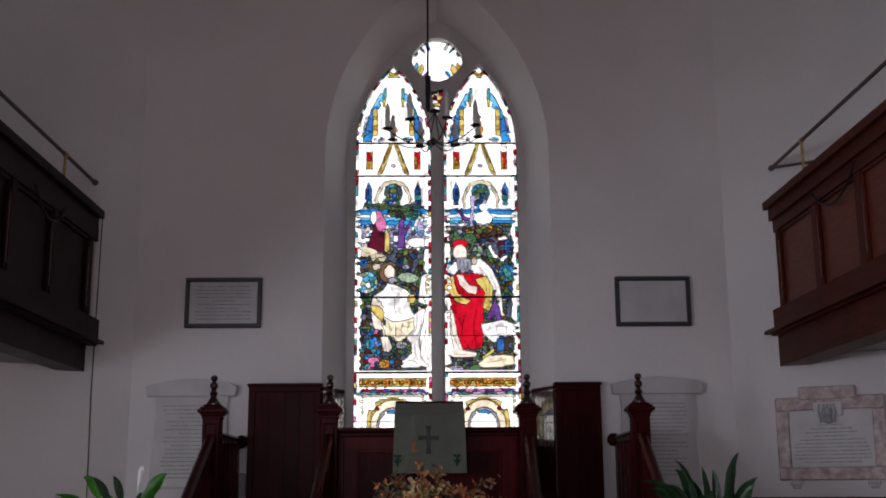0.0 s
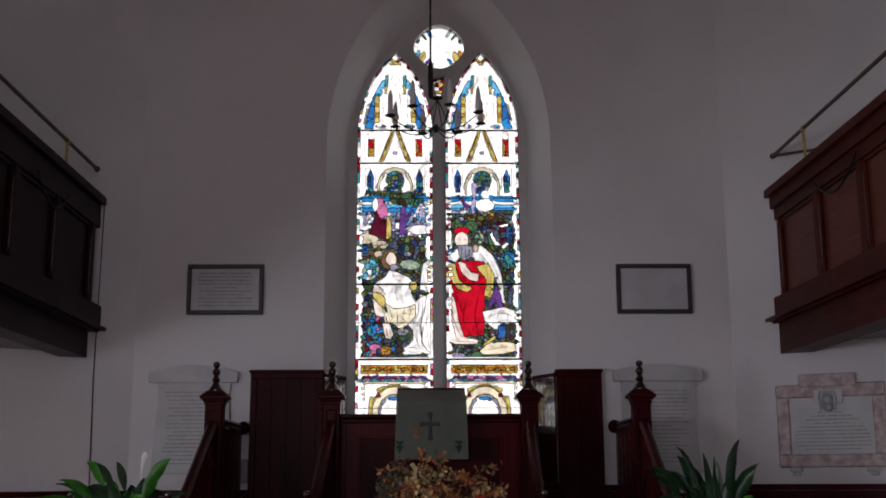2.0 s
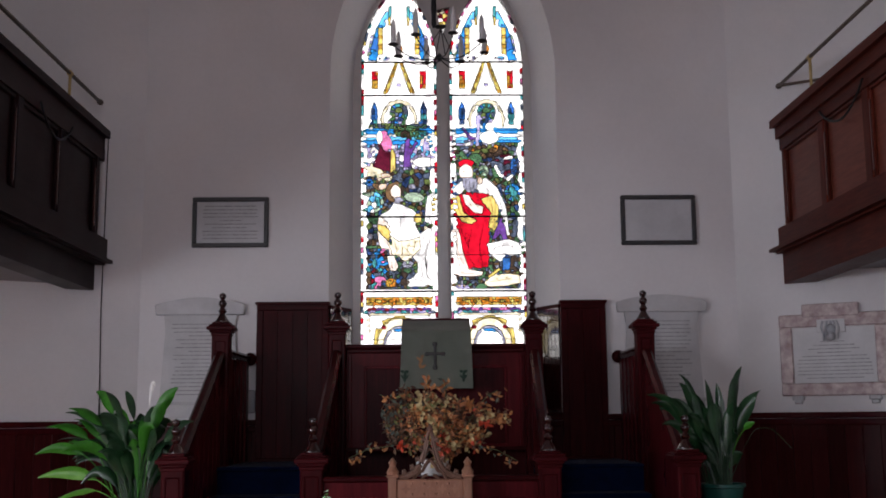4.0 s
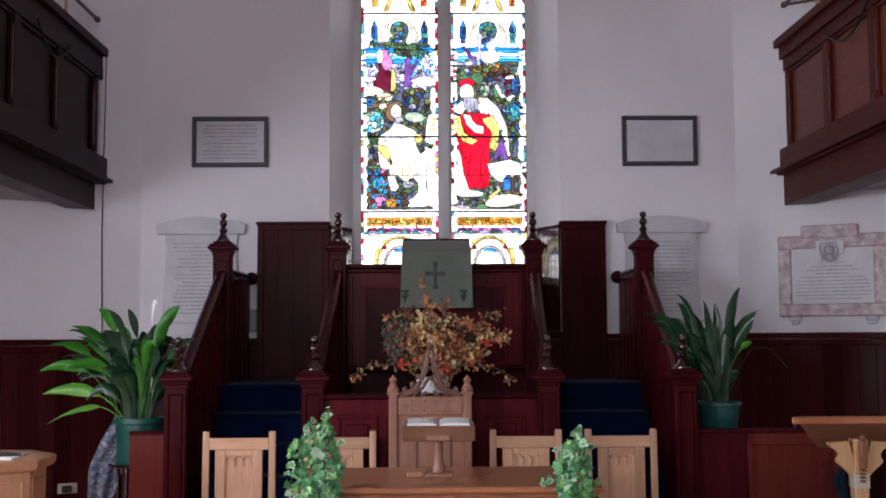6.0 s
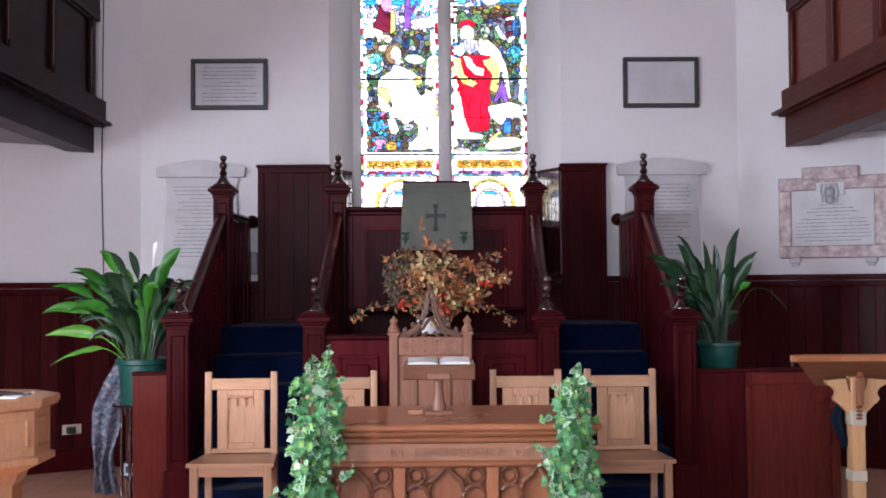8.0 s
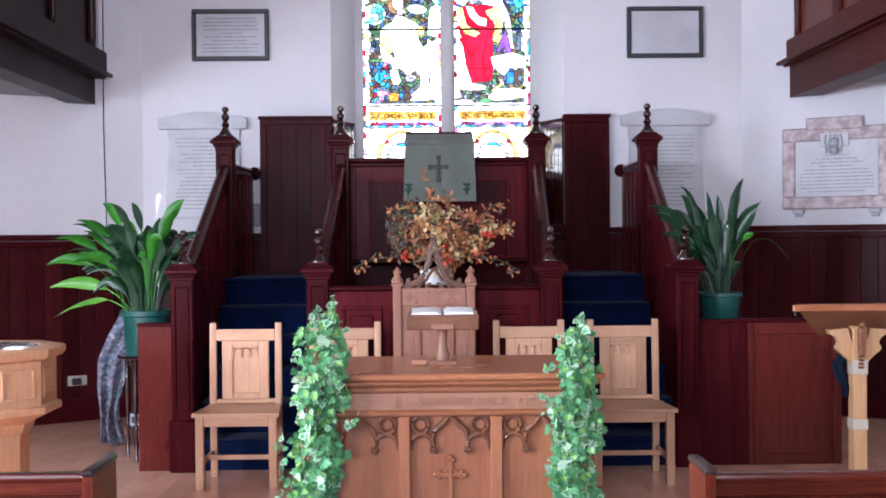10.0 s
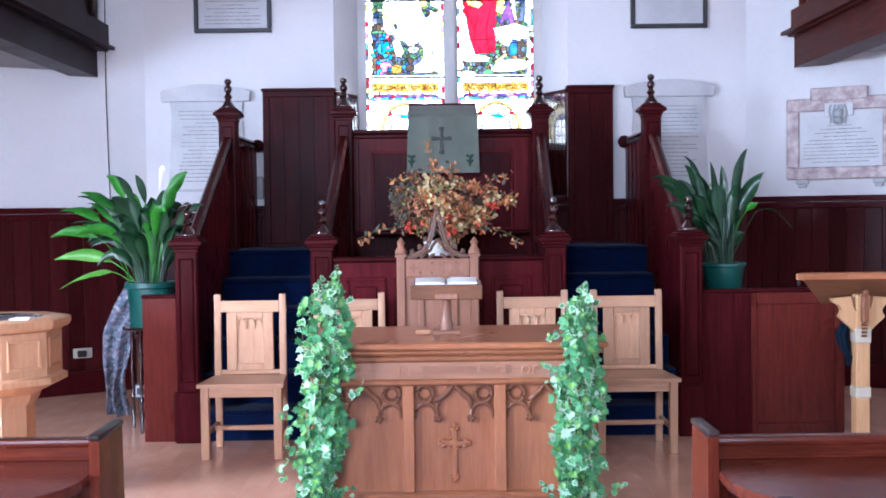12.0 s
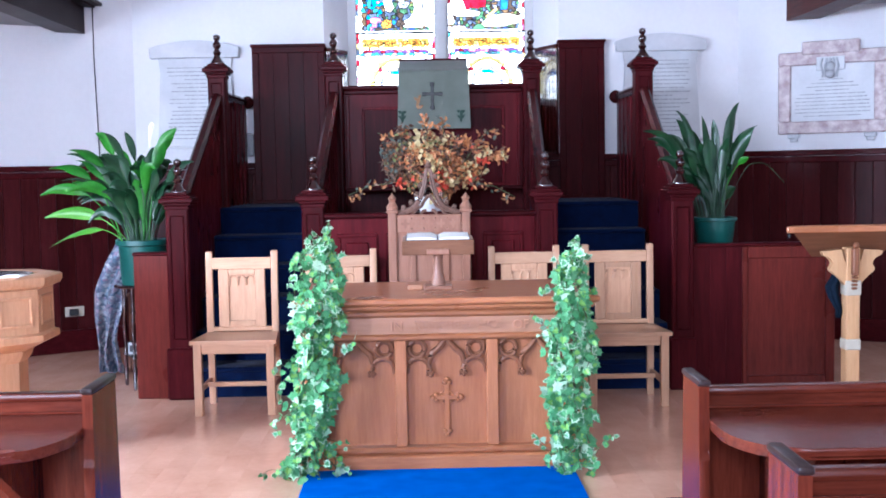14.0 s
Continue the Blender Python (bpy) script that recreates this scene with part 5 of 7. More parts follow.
fall = thing("pulpit_fall", (0.01, 8.68, 1.72), "sage green embroidered pulpit cloth with a cross", "cloth")
bm = bmesh.new()
rows, cols = 26, 22
vs = []
for r in range(rows + 1):
    f = r / rows
    row = []
    for c in range(cols + 1):
        u = c / cols
        if f < 0.3:
            g = f / 0.3
            y, z = 8.965 - 0.275 * g, 2.247 - 0.098 * g
        else:
            g = (f - 0.3) / 0.7
            y, z = 8.688 - 0.006 * math.sin(g * 3) + 0.004 * math.sin(u * 16 + g * 2), 2.149 - g * 0.425
        half = 0.256 + 0.012 * max(0, (f - 0.3) / 0.7)
        row.append(bm.verts.new((0.010 + (u - 0.5) * 2 * half, y, z)))
    vs.append(row)
for r in range(rows):
    for c in range(cols):
        bm.faces.new((vs[r][c], vs[r][c + 1], vs[r + 1][c + 1], vs[r + 1][c]))
bmesh.ops.solidify(bm, geom=bm.faces[:], thickness=0.004)
cloth = part("cloth", bm, GREEN_CLOTH, fall, "", 60)
bm = bmesh.new()
box(bm, -0.011, 0.011, 8.672, 8.680, 1.878, 2.045, 0.004)
box(bm, -0.056, 0.056, 8.6715, 8.6795, 1.965, 1.988, 0.004)
for x, z in ((-0.058, 1.976), (0.058, 1.976), (0, 2.048), (0, 1.876)):
    box(bm, x - 0.017, x + 0.017, 8.6712, 8.6805, z - 0.015, z + 0.015, 0.005)
part("cross", bm, SILVER, fall, "dark metal cross on the cloth")
def stitched(marks, material, label):
    """A small flat emblem of pointed leaf shapes, a few millimetres proud of the cloth."""
    emblem = None
    for x, z, ln, wide, a in marks:
        ca, sa = math.cos(a), math.sin(a)
        out = [(0, 0), (0.35, 1), (0.7, 0.7), (1, 0), (0.7, -0.7), (0.35, -1)]
        bm = prism(bmesh.new(), [(x + u * ln * ca - v * wide * sa, z + u * ln * sa + v * wide * ca) for u, v in out], "y", 8.672, 8.6785)
        if emblem is None:
            emblem = part("emblem", bm, material, fall, label)
        else:
            part("stitched_leaf", bm, material, emblem)


for x0 in (-0.222, 0.208):
    stitched([(x0, 1.765, 0.05, 0.010, 1.57), (x0, 1.79, 0.045, 0.009, 0.9), (x0, 1.79, 0.045, 0.009, 2.24), (x0, 1.80, 0.06, 0.012, 1.5), (x0 - 0.004, 1.84, 0.03, 0.012, 2.6), (x0 + 0.004, 1.84, 0.03, 0.012, 0.5)], GREEN_TRIM, "dark green stitched emblem")
stitched([(-0.105, 1.865, 0.06, 0.012, 1.7), (-0.10, 1.87, 0.045, 0.010, 0.7), (-0.108, 1.90, 0.06, 0.014, 1.4), (-0.10, 1.945, 0.03, 0.010, 1.1), (-0.112, 1.93, 0.035, 0.009, 2.3)], GOLD_TRIM, "rust coloured stitched emblem")

# low wings beside the stairs
for name, x0, x1, h in (("low_screen", -1.915, -1.70, 0.935), ("low_screen", 1.632, 2.535, 0.925)):
    s = thing(name, ((x0 + x1) / 2, LY + 0.02, 0), "waist-high red mahogany screen beside the pulpit stair", "screen", "low screens beside the stairs")
    part("body", boxed(x0, x1, LY, LY + 0.04, 0, h - 0.02, b=0.004), SCREEN_RED, s)
    part("cap", boxed(x0 - 0.004, x1 + 0.008, LY - 0.022, LY + 0.062, h - 0.022, h, b=0.008), MAHOG_X, s)
    if x1 - x0 > 0.5:
        for a, b in ((x0, x0 + 0.1025), (x0 + 0.103, x0 + 0.2055), (x0 + 0.206, x0 + 0.308)):
            part("board", boxed(a, b, LY - 0.010, LY + 0.002, 0.0, h - 0.023, b=0.001), MAHOG, s)
        for a, b in ((x0 + 0.309, x0 + 0.345), (x1 - 0.06, x1)):
            part("stile", boxed(a, b, LY - 0.014, LY + 0.002, 0.0, h - 0.023, b=0.005), SCREEN_RED, s)
        for a, b in ((0.0, 0.07), (h - 0.10, h - 0.024)):
            part("rail", boxed(x0 + 0.345, x1 - 0.06, LY - 0.013, LY + 0.002, a, b, b=0.005), SCREEN_RED, s)

# ---- memorials ----


def words(bm, c, w, y, z, h, rng):
    """A row of short bars, as long as words, for lettering that cannot be read."""
    x = c - w
    while x < c + w - 0.012:
        e = min(c + w, x + rng.uniform(0.022, 0.085))
        box(bm, x, e, y - 0.0025, y + 0.001, z - h / 2 * rng.uniform(0.8, 1.0), z + h / 2, 0)
        x = e + 0.006


def text_bars(parent, x0, x1, z1, z0, y, rows, rng, h=0.010):
    bm = bmesh.new()
    for k in range(rows):
        words(bm, (x0 + x1) / 2, (x1 - x0) * rng.choice((0.40, 0.66, 0.86, 0.94, 1.0, 1.0)) / 2, y, z1 - (z1 - z0) * (k + 0.5) / rows, h, rng)
    tagged(part("inscription", bm, LETTERING, parent), "rows of illegible lettering", "", "", "stuff")


rng = random.Random(11)
for x0, x1, rows in ((-2.028, -1.388, 10), (1.592, 2.230, 0)):
    t = thing("memorial_tablet", ((x0 + x1) / 2, NORTH_Y, 2.94), "white marble wall tablet in a black slate frame" + (" with an inscription" if rows else ""), "tablet", "black framed tablets")
    z0, z1, w = 2.94, 3.366, 0.036
    part("plate", boxed(x0 + w, x1 - w, NORTH_Y - 0.024, NORTH_Y - 0.002, z0 + w, z1 - w, b=0.002), MARBLE_GREY, t)
    bm = bmesh.new()
    box(bm, x0, x1, NORTH_Y - 0.042, NORTH_Y - 0.002, z0, z0 + w, 0.007)
    box(bm, x0, x1, NORTH_Y - 0.042, NORTH_Y - 0.002, z1 - w, z1, 0.007)
    box(bm, x0, x0 + w, NORTH_Y - 0.041, NORTH_Y - 0.002, z0 + w, z1 - w, 0.007)
    box(bm, x1 - w, x1, NORTH_Y - 0.041, NORTH_Y - 0.002, z0 + w, z1 - w, 0.007)
    part("border", bm, BLACK_FRAME, t)
    if rows:
        text_bars(t, x0 + 0.09, x1 - 0.09, z1 - 0.06, z0 + 0.06, NORTH_Y - 0.024, rows, rng, 0.008)
for x0, x1 in ((-2.30, -1.575), (1.535, 2.275)):
    t = thing("marble_memorial", ((x0 + x1) / 2, NORTH_Y, 1.52), "large pale marble memorial slab with a moulded top", "memorial", "marble wall memorials")
    c = (x0 + x1) / 2
    top = [(x0, 2.37), (x1, 2.37), (x1 + 0.01, 2.455), (x1 - 0.06, 2.475)] + [(c + (x1 - 0.06 - c) * (1 - k / 5), 2.475 + 0.04 * math.sin(math.pi / 2 * k / 5)) for k in range(1, 10)] + [(x0 + 0.06, 2.475), (x0 - 0.01, 2.455)]
    bm = prism(bmesh.new(), top, "y", NORTH_Y - 0.07, NORTH_Y - 0.002)
    bmesh.ops.bevel(bm, geom=bm.edges[:], offset=0.006, segments=1, affect="EDGES")
    part("cornice", bm, MARBLE, t)
    slab = [(x0 + 0.03, 1.52), (x1 - 0.03, 1.52), (x1 - 0.075, 2.25), (x1 - 0.06, 2.372), (x0 + 0.06, 2.372), (x0 + 0.075, 2.25)]
    part("slab", prism(bmesh.new(), slab, "y", NORTH_Y - 0.035, NORTH_Y - 0.002), MARBLE, t)
    text_bars(t, x0 + 0.13, x1 - 0.13, 2.31, 1.70, NORTH_Y - 0.035, 19, rng, 0.0075)
    part("foot_moulding", boxed(x0 + 0.02, x1 - 0.02, NORTH_Y - 0.05, NORTH_Y - 0.002, 1.63, 1.655, b=0.008), MARBLE, t)
tagged(part("wall_plate", boxed(-1.545, -1.475, NORTH_Y - 0.03, NORTH_Y - 0.003, 1.56, 1.75, b=0.02, seg=3), INSCRIBED), "small grey rounded plate on the wall", "plate")

# pink marble memorial on the slanting wall
turn = math.atan2(-CANT, 1.0)
org = Vector((2.85, east_y(2.85), 1.66))


def slanted(bm):
    m = Matrix.Translation(org) @ Matrix.Rotation(turn, 4, "Z")
    bmesh.ops.transform(bm, matrix=m, verts=bm.verts[:])
    return bm


mon = thing("pink_memorial", tuple(org + Vector((0.35, -0.2, 0))), "white inscribed marble plate in a mottled pink marble surround", "memorial")
W = 0.84
for a in ((0.0, 0.10, 0.10, 0.55), (W - 0.10, W, 0.10, 0.55), (0.0, W, 0.0, 0.10), (0.0, W, 0.55, 0.655)):
    part("surround", slanted(boxed(a[0], a[1], -0.05, -0.002, a[2], a[3], b=0.008)), MARBLE_PINK, mon)
part("head_block", slanted(boxed(0.19, 0.63, -0.058, -0.002, 0.63, 0.735, b=0.008)), MARBLE_PINK, mon)
bm = boxed(0.10, W - 0.10, -0.03, -0.002, 0.10, 0.55, b=0.003)
box(bm, 0.30, 0.52, -0.052, -0.03, 0.50, 0.61, 0.004)
part("plate", slanted(bm), MARBLE, mon)
bm = bmesh.new()
for k in range(5):
    tube(bm, [(0.345 + 0.03 * k + 0.008 * math.sin(j * 1.4 + k), -0.056, 0.445 + j * 0.03) for j in range(6)], 0.009, 6)
ball(bm, (0.41, -0.055, 0.53), 0.04, 10)
ball(bm, (0.41, -0.055, 0.47), 0.035, 10)
part("crest", slanted(bm), INSCRIBED, mon, "carved grey crest")
rng = random.Random(3)
bm = bmesh.new()
for k, w in enumerate((0.10, 0.16, 0.20, 0.13, 0.25, 0.28, 0.29, 0.28, 0.29, 0.29, 0.22)):
    words(bm, 0.42, w, -0.030, 0.43 - k * 0.029, 0.0080, rng)
tagged(part("inscription", slanted(bm), LETTERING, mon), "rows of illegible lettering", "", "", "stuff")
for x in (0.08, W - 0.17):
    bm = boxed(x, x + 0.09, -0.06, -0.002, -0.035, 0.0, b=0.006)
    box(bm, x + 0.015, x + 0.075, -0.045, -0.002, -0.065, -0.035, 0.006)
    part("bracket", slanted(bm), MARBLE_GREY, mon)

# ---- chandelier ----
ch = thing("chandelier", (0.03, 7.6, 3.8), "black iron chandelier with grey candle tubes hung on a cable", "chandelier")
CX, CY = 0.035, 7.6
part("cable", tube(bmesh.new(), [(CX - 0.035, CY, TOP), (CX - 0.035, CY, 4.33)], 0.008, 6), IRON, ch)
bm = lathe(bmesh.new(), [(0.006, 0.27), (0.020, 0.25), (0.016, 0.20), (0.019, 0.15), (0.015, 0.08), (0.018, 0.03), (0.006, 0.0)], CX - 0.035, CY, 14, 4.08)
part("stem", bm, IRON, ch)
part("boss", lathe(bmesh.new(), [(0.010, -0.012), (0.034, 0), (0.036, 0.008), (0.012, 0.016)], CX + 0.012, CY, 14, 4.085), IRON, ch)
part("hub", lathe(bmesh.new(), [(0.004, -0.03), (0.02, -0.01), (0.022, 0.01), (0.006, 0.03)], CX, CY, 12, 3.875), IRON, ch)
part("hook", tube(bmesh.new(), [(CX - 0.035, CY, 4.10), (CX - 0.01, CY, 4.075), (CX + 0.012, CY, 4.085)], 0.005, 6), IRON, ch)
for k in range(8):
    a = math.tau * (k + 0.35) / 8
    ex, ey = CX + 0.315 * math.cos(a), CY + 0.315 * math.sin(a)
    pts = [(CX + 0.315 * math.cos(a) * f, CY + 0.315 * math.sin(a) * f, 3.875 - 0.035 * math.sin(math.pi * f) + 0.055 * f * f) for f in [j / 8 for j in range(9)]]
    arm = part("arm", tube(bmesh.new(), pts, 0.0042, 6), IRON, ch)
    part("drip_pan", lathe(bmesh.new(), [(0.008, 0), (0.034, 0.010), (0.036, 0.015), (0.012, 0.019)], ex, ey, 14, 3.925), IRON, arm)
    part("candle_tube", lathe(bmesh.new(), [(0.015, 0), (0.017, 0.01), (0.018, 0.10), (0.014, 0.14), (0.004, 0.168)], ex, ey, 12, 3.947), CANDLE, arm, "grey candle tube")
for k in range(4):
    a = math.tau * (k + 0.2) / 4
    part("stay", tube(bmesh.new(), [(CX + 0.012, CY, 4.08), (CX + 0.12 * math.cos(a), CY + 0.12 * math.sin(a), 3.85)], 0.0036, 6), IRON, ch)

# ---- chairs ----
chair = thing("side_chair", (0, 0, 0), "light oak chair with a carved traceried back panel", "chair", "light oak chairs behind the table")
W2, TOPZ, SEAT = 0.200, 0.945, 0.445
for s in (-1, 1):
    bm = bmesh.new()
    prism(bm, [(0.36, 0), (0.40, 0), (0.385, 0.42), (0.40, TOPZ), (0.365, TOPZ), (0.35, 0.42)], "x", s * W2 - 0.02, s * W2 + 0.02)
    bmesh.ops.bevel(bm, geom=bm.edges[:], offset=0.004, segments=1, affect="EDGES")
    part("back_post", bm, OAK, chair)
    part("front_leg", boxed(s * 0.213 - 0.024, s * 0.213 + 0.024, -0.005, 0.043, 0, SEAT - 0.018, b=0.004), OAK, chair)
    part("side_stretcher", boxed(s * 0.207 - 0.011, s * 0.207 + 0.011, 0.043, 0.36, 0.135, 0.165, b=0.003), OAK_X, chair)
    part("side_apron", boxed(s * 0.207 - 0.012, s * 0.207 + 0.012, 0.043, 0.352, SEAT - 0.075, SEAT - 0.018, b=0.003), OAK_X, chair)
part("front_apron", boxed(-0.189, 0.189, 0.006, 0.030, SEAT - 0.078, SEAT - 0.018, b=0.003), OAK_X, chair)
part("cross_stretcher", boxed(-0.196, 0.196, 0.19, 0.215, 0.138, 0.166, b=0.003), OAK_X, chair)
part("seat", prism(bmesh.new(), [(-0.252, -0.03), (0.252, -0.03), (0.215, 0.385), (-0.215, 0.385)], "z", SEAT - 0.018, SEAT + 0.004), OAK_X, chair)
part("top_rail", boxed(-0.18, 0.18, 0.362, 0.388, 0.835, 0.905, b=0.004), OAK_X, chair)
part("lower_rail", boxed(-0.18, 0.18, 0.352, 0.376, SEAT + 0.008, SEAT + 0.034, b=0.004), OAK_X, chair)
bm = bmesh.new()
for a, b in ((-0.143, -0.080), (0.080, 0.143)):
    box(bm, a, b, 0.354, 0.380, SEAT + 0.034, 0.835, 0.004)
box(bm, -0.080, 0.080, 0.3545, 0.3795, SEAT + 0.034, SEAT + 0.072, 0.003)
box(bm, -0.080, 0.080, 0.3545, 0.3795, 0.802, 0.835, 0.003)
back = part("back_frame", bm, OAK, chair)
part("back_panel", boxed(-0.081, 0.081, 0.368, 0.376, SEAT + 0.068, 0.806, b=0), OAK, chair)
bm = bmesh.new()
for k in range(3):
    x = -0.0515 + 0.0515 * k
    tube(bm, [(x - 0.023, 0.362, 0.735)] + [(x + 0.023 * math.cos(math.pi * (1 - j / 8)), 0.362, 0.765 + 0.028 * math.sin(math.pi * j / 8)) for j in range(9)] + [(x + 0.023, 0.362, 0.735)], 0.006, 6)
    box(bm, x - 0.026, x + 0.026, 0.360, 0.368, 0.794, 0.804, 0.001)
part("tracery", bm, OAK, chair)
SEATS = ((-1.205, 6.95, 0.0), (-0.595, 6.96, 0.0), (0.537, 6.96, 0.0), (1.117, 6.95, 0.0))
for k, (x, y, a) in enumerate(SEATS):
    m = pose(x, y, 0, 0, 0, a)
    if k:
        copy_thing(chair, m)
    else:
        chair.matrix_basis = m

# high-backed carved chair
hc = thing("carved_chair", (-0.045, 7.15, 0), "tall oak chair with a carved gothic gable and finials", "chair")
HX, HY = -0.045, 7.2
for s in (-1, 1):
    x = HX + s * 0.222
    p = part("post", boxed(x - 0.026, x + 0.026, HY - 0.026, HY + 0.026, 0, 1.17, b=0.006), ROSE_OAK, hc)
    bm = bmesh.new()
    box(bm, x - 0.036, x + 0.036, HY - 0.036, HY + 0.036, 1.165, 1.185, 0.005)
    lathe(bm, [(0.034, 0), (0.036, 0.015), (0.018, 0.045), (0.020, 0.06), (0.026, 0.068), (0.012, 0.085), (0.002, 0.10)], x, HY, 8, 1.185)
    part("finial", bm, ROSE_OAK, p)
    arm_pts = [(0.185, 1.163), (0.13, 1.178), (0.085, 1.208), (0.056, 1.255), (0.038, 1.305), (0.027, 1.355), (0.016, 1.405), (0.003, 1.44)]
    line = smooth([(HX + s * dx, HY, dz) for dx, dz in arm_pts], 3)
    part("gable_arm", tube(bmesh.new(), line, [0.017 - 0.006 * k / len(line) for k in range(len(line))], 8), GREY_OAK, hc)
    part("gable_fillet", tube(bmesh.new(), [(p.x - s * 0.012, HY - 0.012, p.z - 0.008) for p in line[2:-4]], 0.006, 6), GREY_OAK, hc)
    for dx, dz in ((0.152, 1.192), (0.105, 1.222), (0.072, 1.268), (0.05, 1.325), (0.036, 1.38)):
        bm = bmesh.new()
        for da, db, r in ((0.008, 0.004, 0.011), (0.019, 0.010, 0.010), (0.020, -0.004, 0.008), (0.010, 0.017, 0.007)):
            ball(bm, (HX + s * (dx + da - 0.012), HY - 0.004, dz + db), r, 8)
        part("crocket", bm, GREY_OAK, hc)
    part("arm_rest", bar(bmesh.new(), (x, HY, 0.70), (x + s * 0.02, HY - 0.40, 0.68), 0.05, 0.035, 0.01), ROSE_OAK, hc)
    part("front_leg", boxed(x - 0.025, x + 0.025, HY - 0.42, HY - 0.37, 0, 0.67, b=0.006), ROSE_OAK, hc)
part("seat", boxed(HX - 0.24, HX + 0.24, HY - 0.43, HY, 0.43, 0.46, b=0.008), ROSE_OAK, hc)
part("crest_rail", boxed(HX - 0.196, HX + 0.196, HY - 0.018, HY + 0.018, 1.045, 1.155, b=0.006), ROSE_OAK, hc)
part("back_panel", boxed(HX - 0.196, HX + 0.196, HY - 0.008, HY + 0.010, 0.46, 1.045, b=0.002), ROSE_OAK, hc)
for x in (-0.10, 0.10):
    part("back_stile", boxed(HX + x - 0.02, HX + x + 0.02, HY - 0.02, HY - 0.008, 0.46, 1.045, b=0.005), ROSE_OAK, hc)
for k in range(5):
    x = HX - 0.144 + 0.072 * k
    lobes = [(x + (0.019 + 0.008 * math.cos(math.tau * a / 7)) * math.cos(math.tau * a / 28), 1.10 + (0.021 + 0.008 * math.cos(math.tau * a / 7)) * math.sin(math.tau * a / 28)) for a in range(28)]
    part("rosette", prism(bmesh.new(), lobes, "y", HY - 0.024, HY - 0.016), ROSE_OAK, hc)
    for z in (1.130, 1.070):
        if k < 4:
            part("stud", ball(bmesh.new(), (x + 0.036, HY - 0.017, z), 0.008, 8), ROSE_OAK, hc)
bm = bmesh.new()
for s in (-1, 1):
    tube(bm, [(HX + s * 0.10, HY, 1.155), (HX + s * 0.075, HY, 1.19), (HX + s * 0.045, HY, 1.205), (HX + s * 0.03, HY, 1.235), (HX, HY, 1.27)], 0.012, 6)
    tube(bm, [(HX + s * 0.05, HY, 1.155), (HX + s * 0.035, HY, 1.175), (HX + s * 0.015, HY, 1.18)], 0.011, 6)
    tube(bm, [(HX + s * 0.055, HY, 1.29), (HX + s * 0.03, HY, 1.30), (HX, HY, 1.335)], 0.009, 6)
part("gable_tracery", bm, GREY_OAK, hc)
part("gable_tip", lathe(bmesh.new(), [(0.012, 0), (0.024, 0.015), (0.014, 0.03), (0.003, 0.05)], HX, HY, 10, 1.43), GREY_OAK, hc)

# ---- communion table ----
tb = thing("communion_table", (0.02, 6.05, 0), "carved oak communion table with traceried front panels", "table")
TX0, TX1, TY0, TY1 = -0.655, 0.695, 5.70, 6.42
part("tabletop", boxed(TX0 - 0.05, TX1 + 0.05, TY0 - 0.055, TY1 + 0.05, 0.792, 0.822, b=0.008), OAK_MID_X, tb)
part("top_moulding", boxed(TX0 - 0.03, TX1 + 0.03, TY0 - 0.035, TY1 + 0.03, 0.765, 0.792, b=0.010), OAK_MID_X, tb)
part("top_cove", boxed(TX0 - 0.01, TX1 + 0.01, TY0 - 0.012, TY1 + 0.01, 0.728, 0.765, b=0.012), OAK_MID_X, tb)
part("frieze", boxed(TX0 + 0.005, TX1 - 0.005, TY0 + 0.004, TY1, 0.648, 0.728, b=0.002), FRIEZE, tb)
part("frieze_bead", boxed(TX0 - 0.006, TX1 + 0.006, TY0 - 0.012, TY1, 0.618, 0.648, b=0.010), OAK_MID_X, tb)
part("carcass", boxed(TX0 + 0.02, TX1 - 0.02, TY0 + 0.06, TY1 - 0.02, 0.10, 0.62, b=0), OAK_MID, tb)
part("plinth", boxed(TX0 - 0.03, TX1 + 0.03, TY0 - 0.045, TY1 + 0.03, 0.0, 0.075, b=0.008), OAK_MID_X, tb)
part("plinth_moulding", boxed(TX0 - 0.012, TX1 + 0.012, TY0 - 0.022, TY1 + 0.012, 0.075, 0.108, b=0.010), OAK_MID_X, tb)
edges = [TX0 + 0.03, -0.198, 0.238, TX1 - 0.03]
for x in edges:
    w = 0.028
    part("stile", boxed(x - w, x + w, TY0, TY0 + 0.062, 0.108, 0.618, b=0.004), OAK_MID, tb)
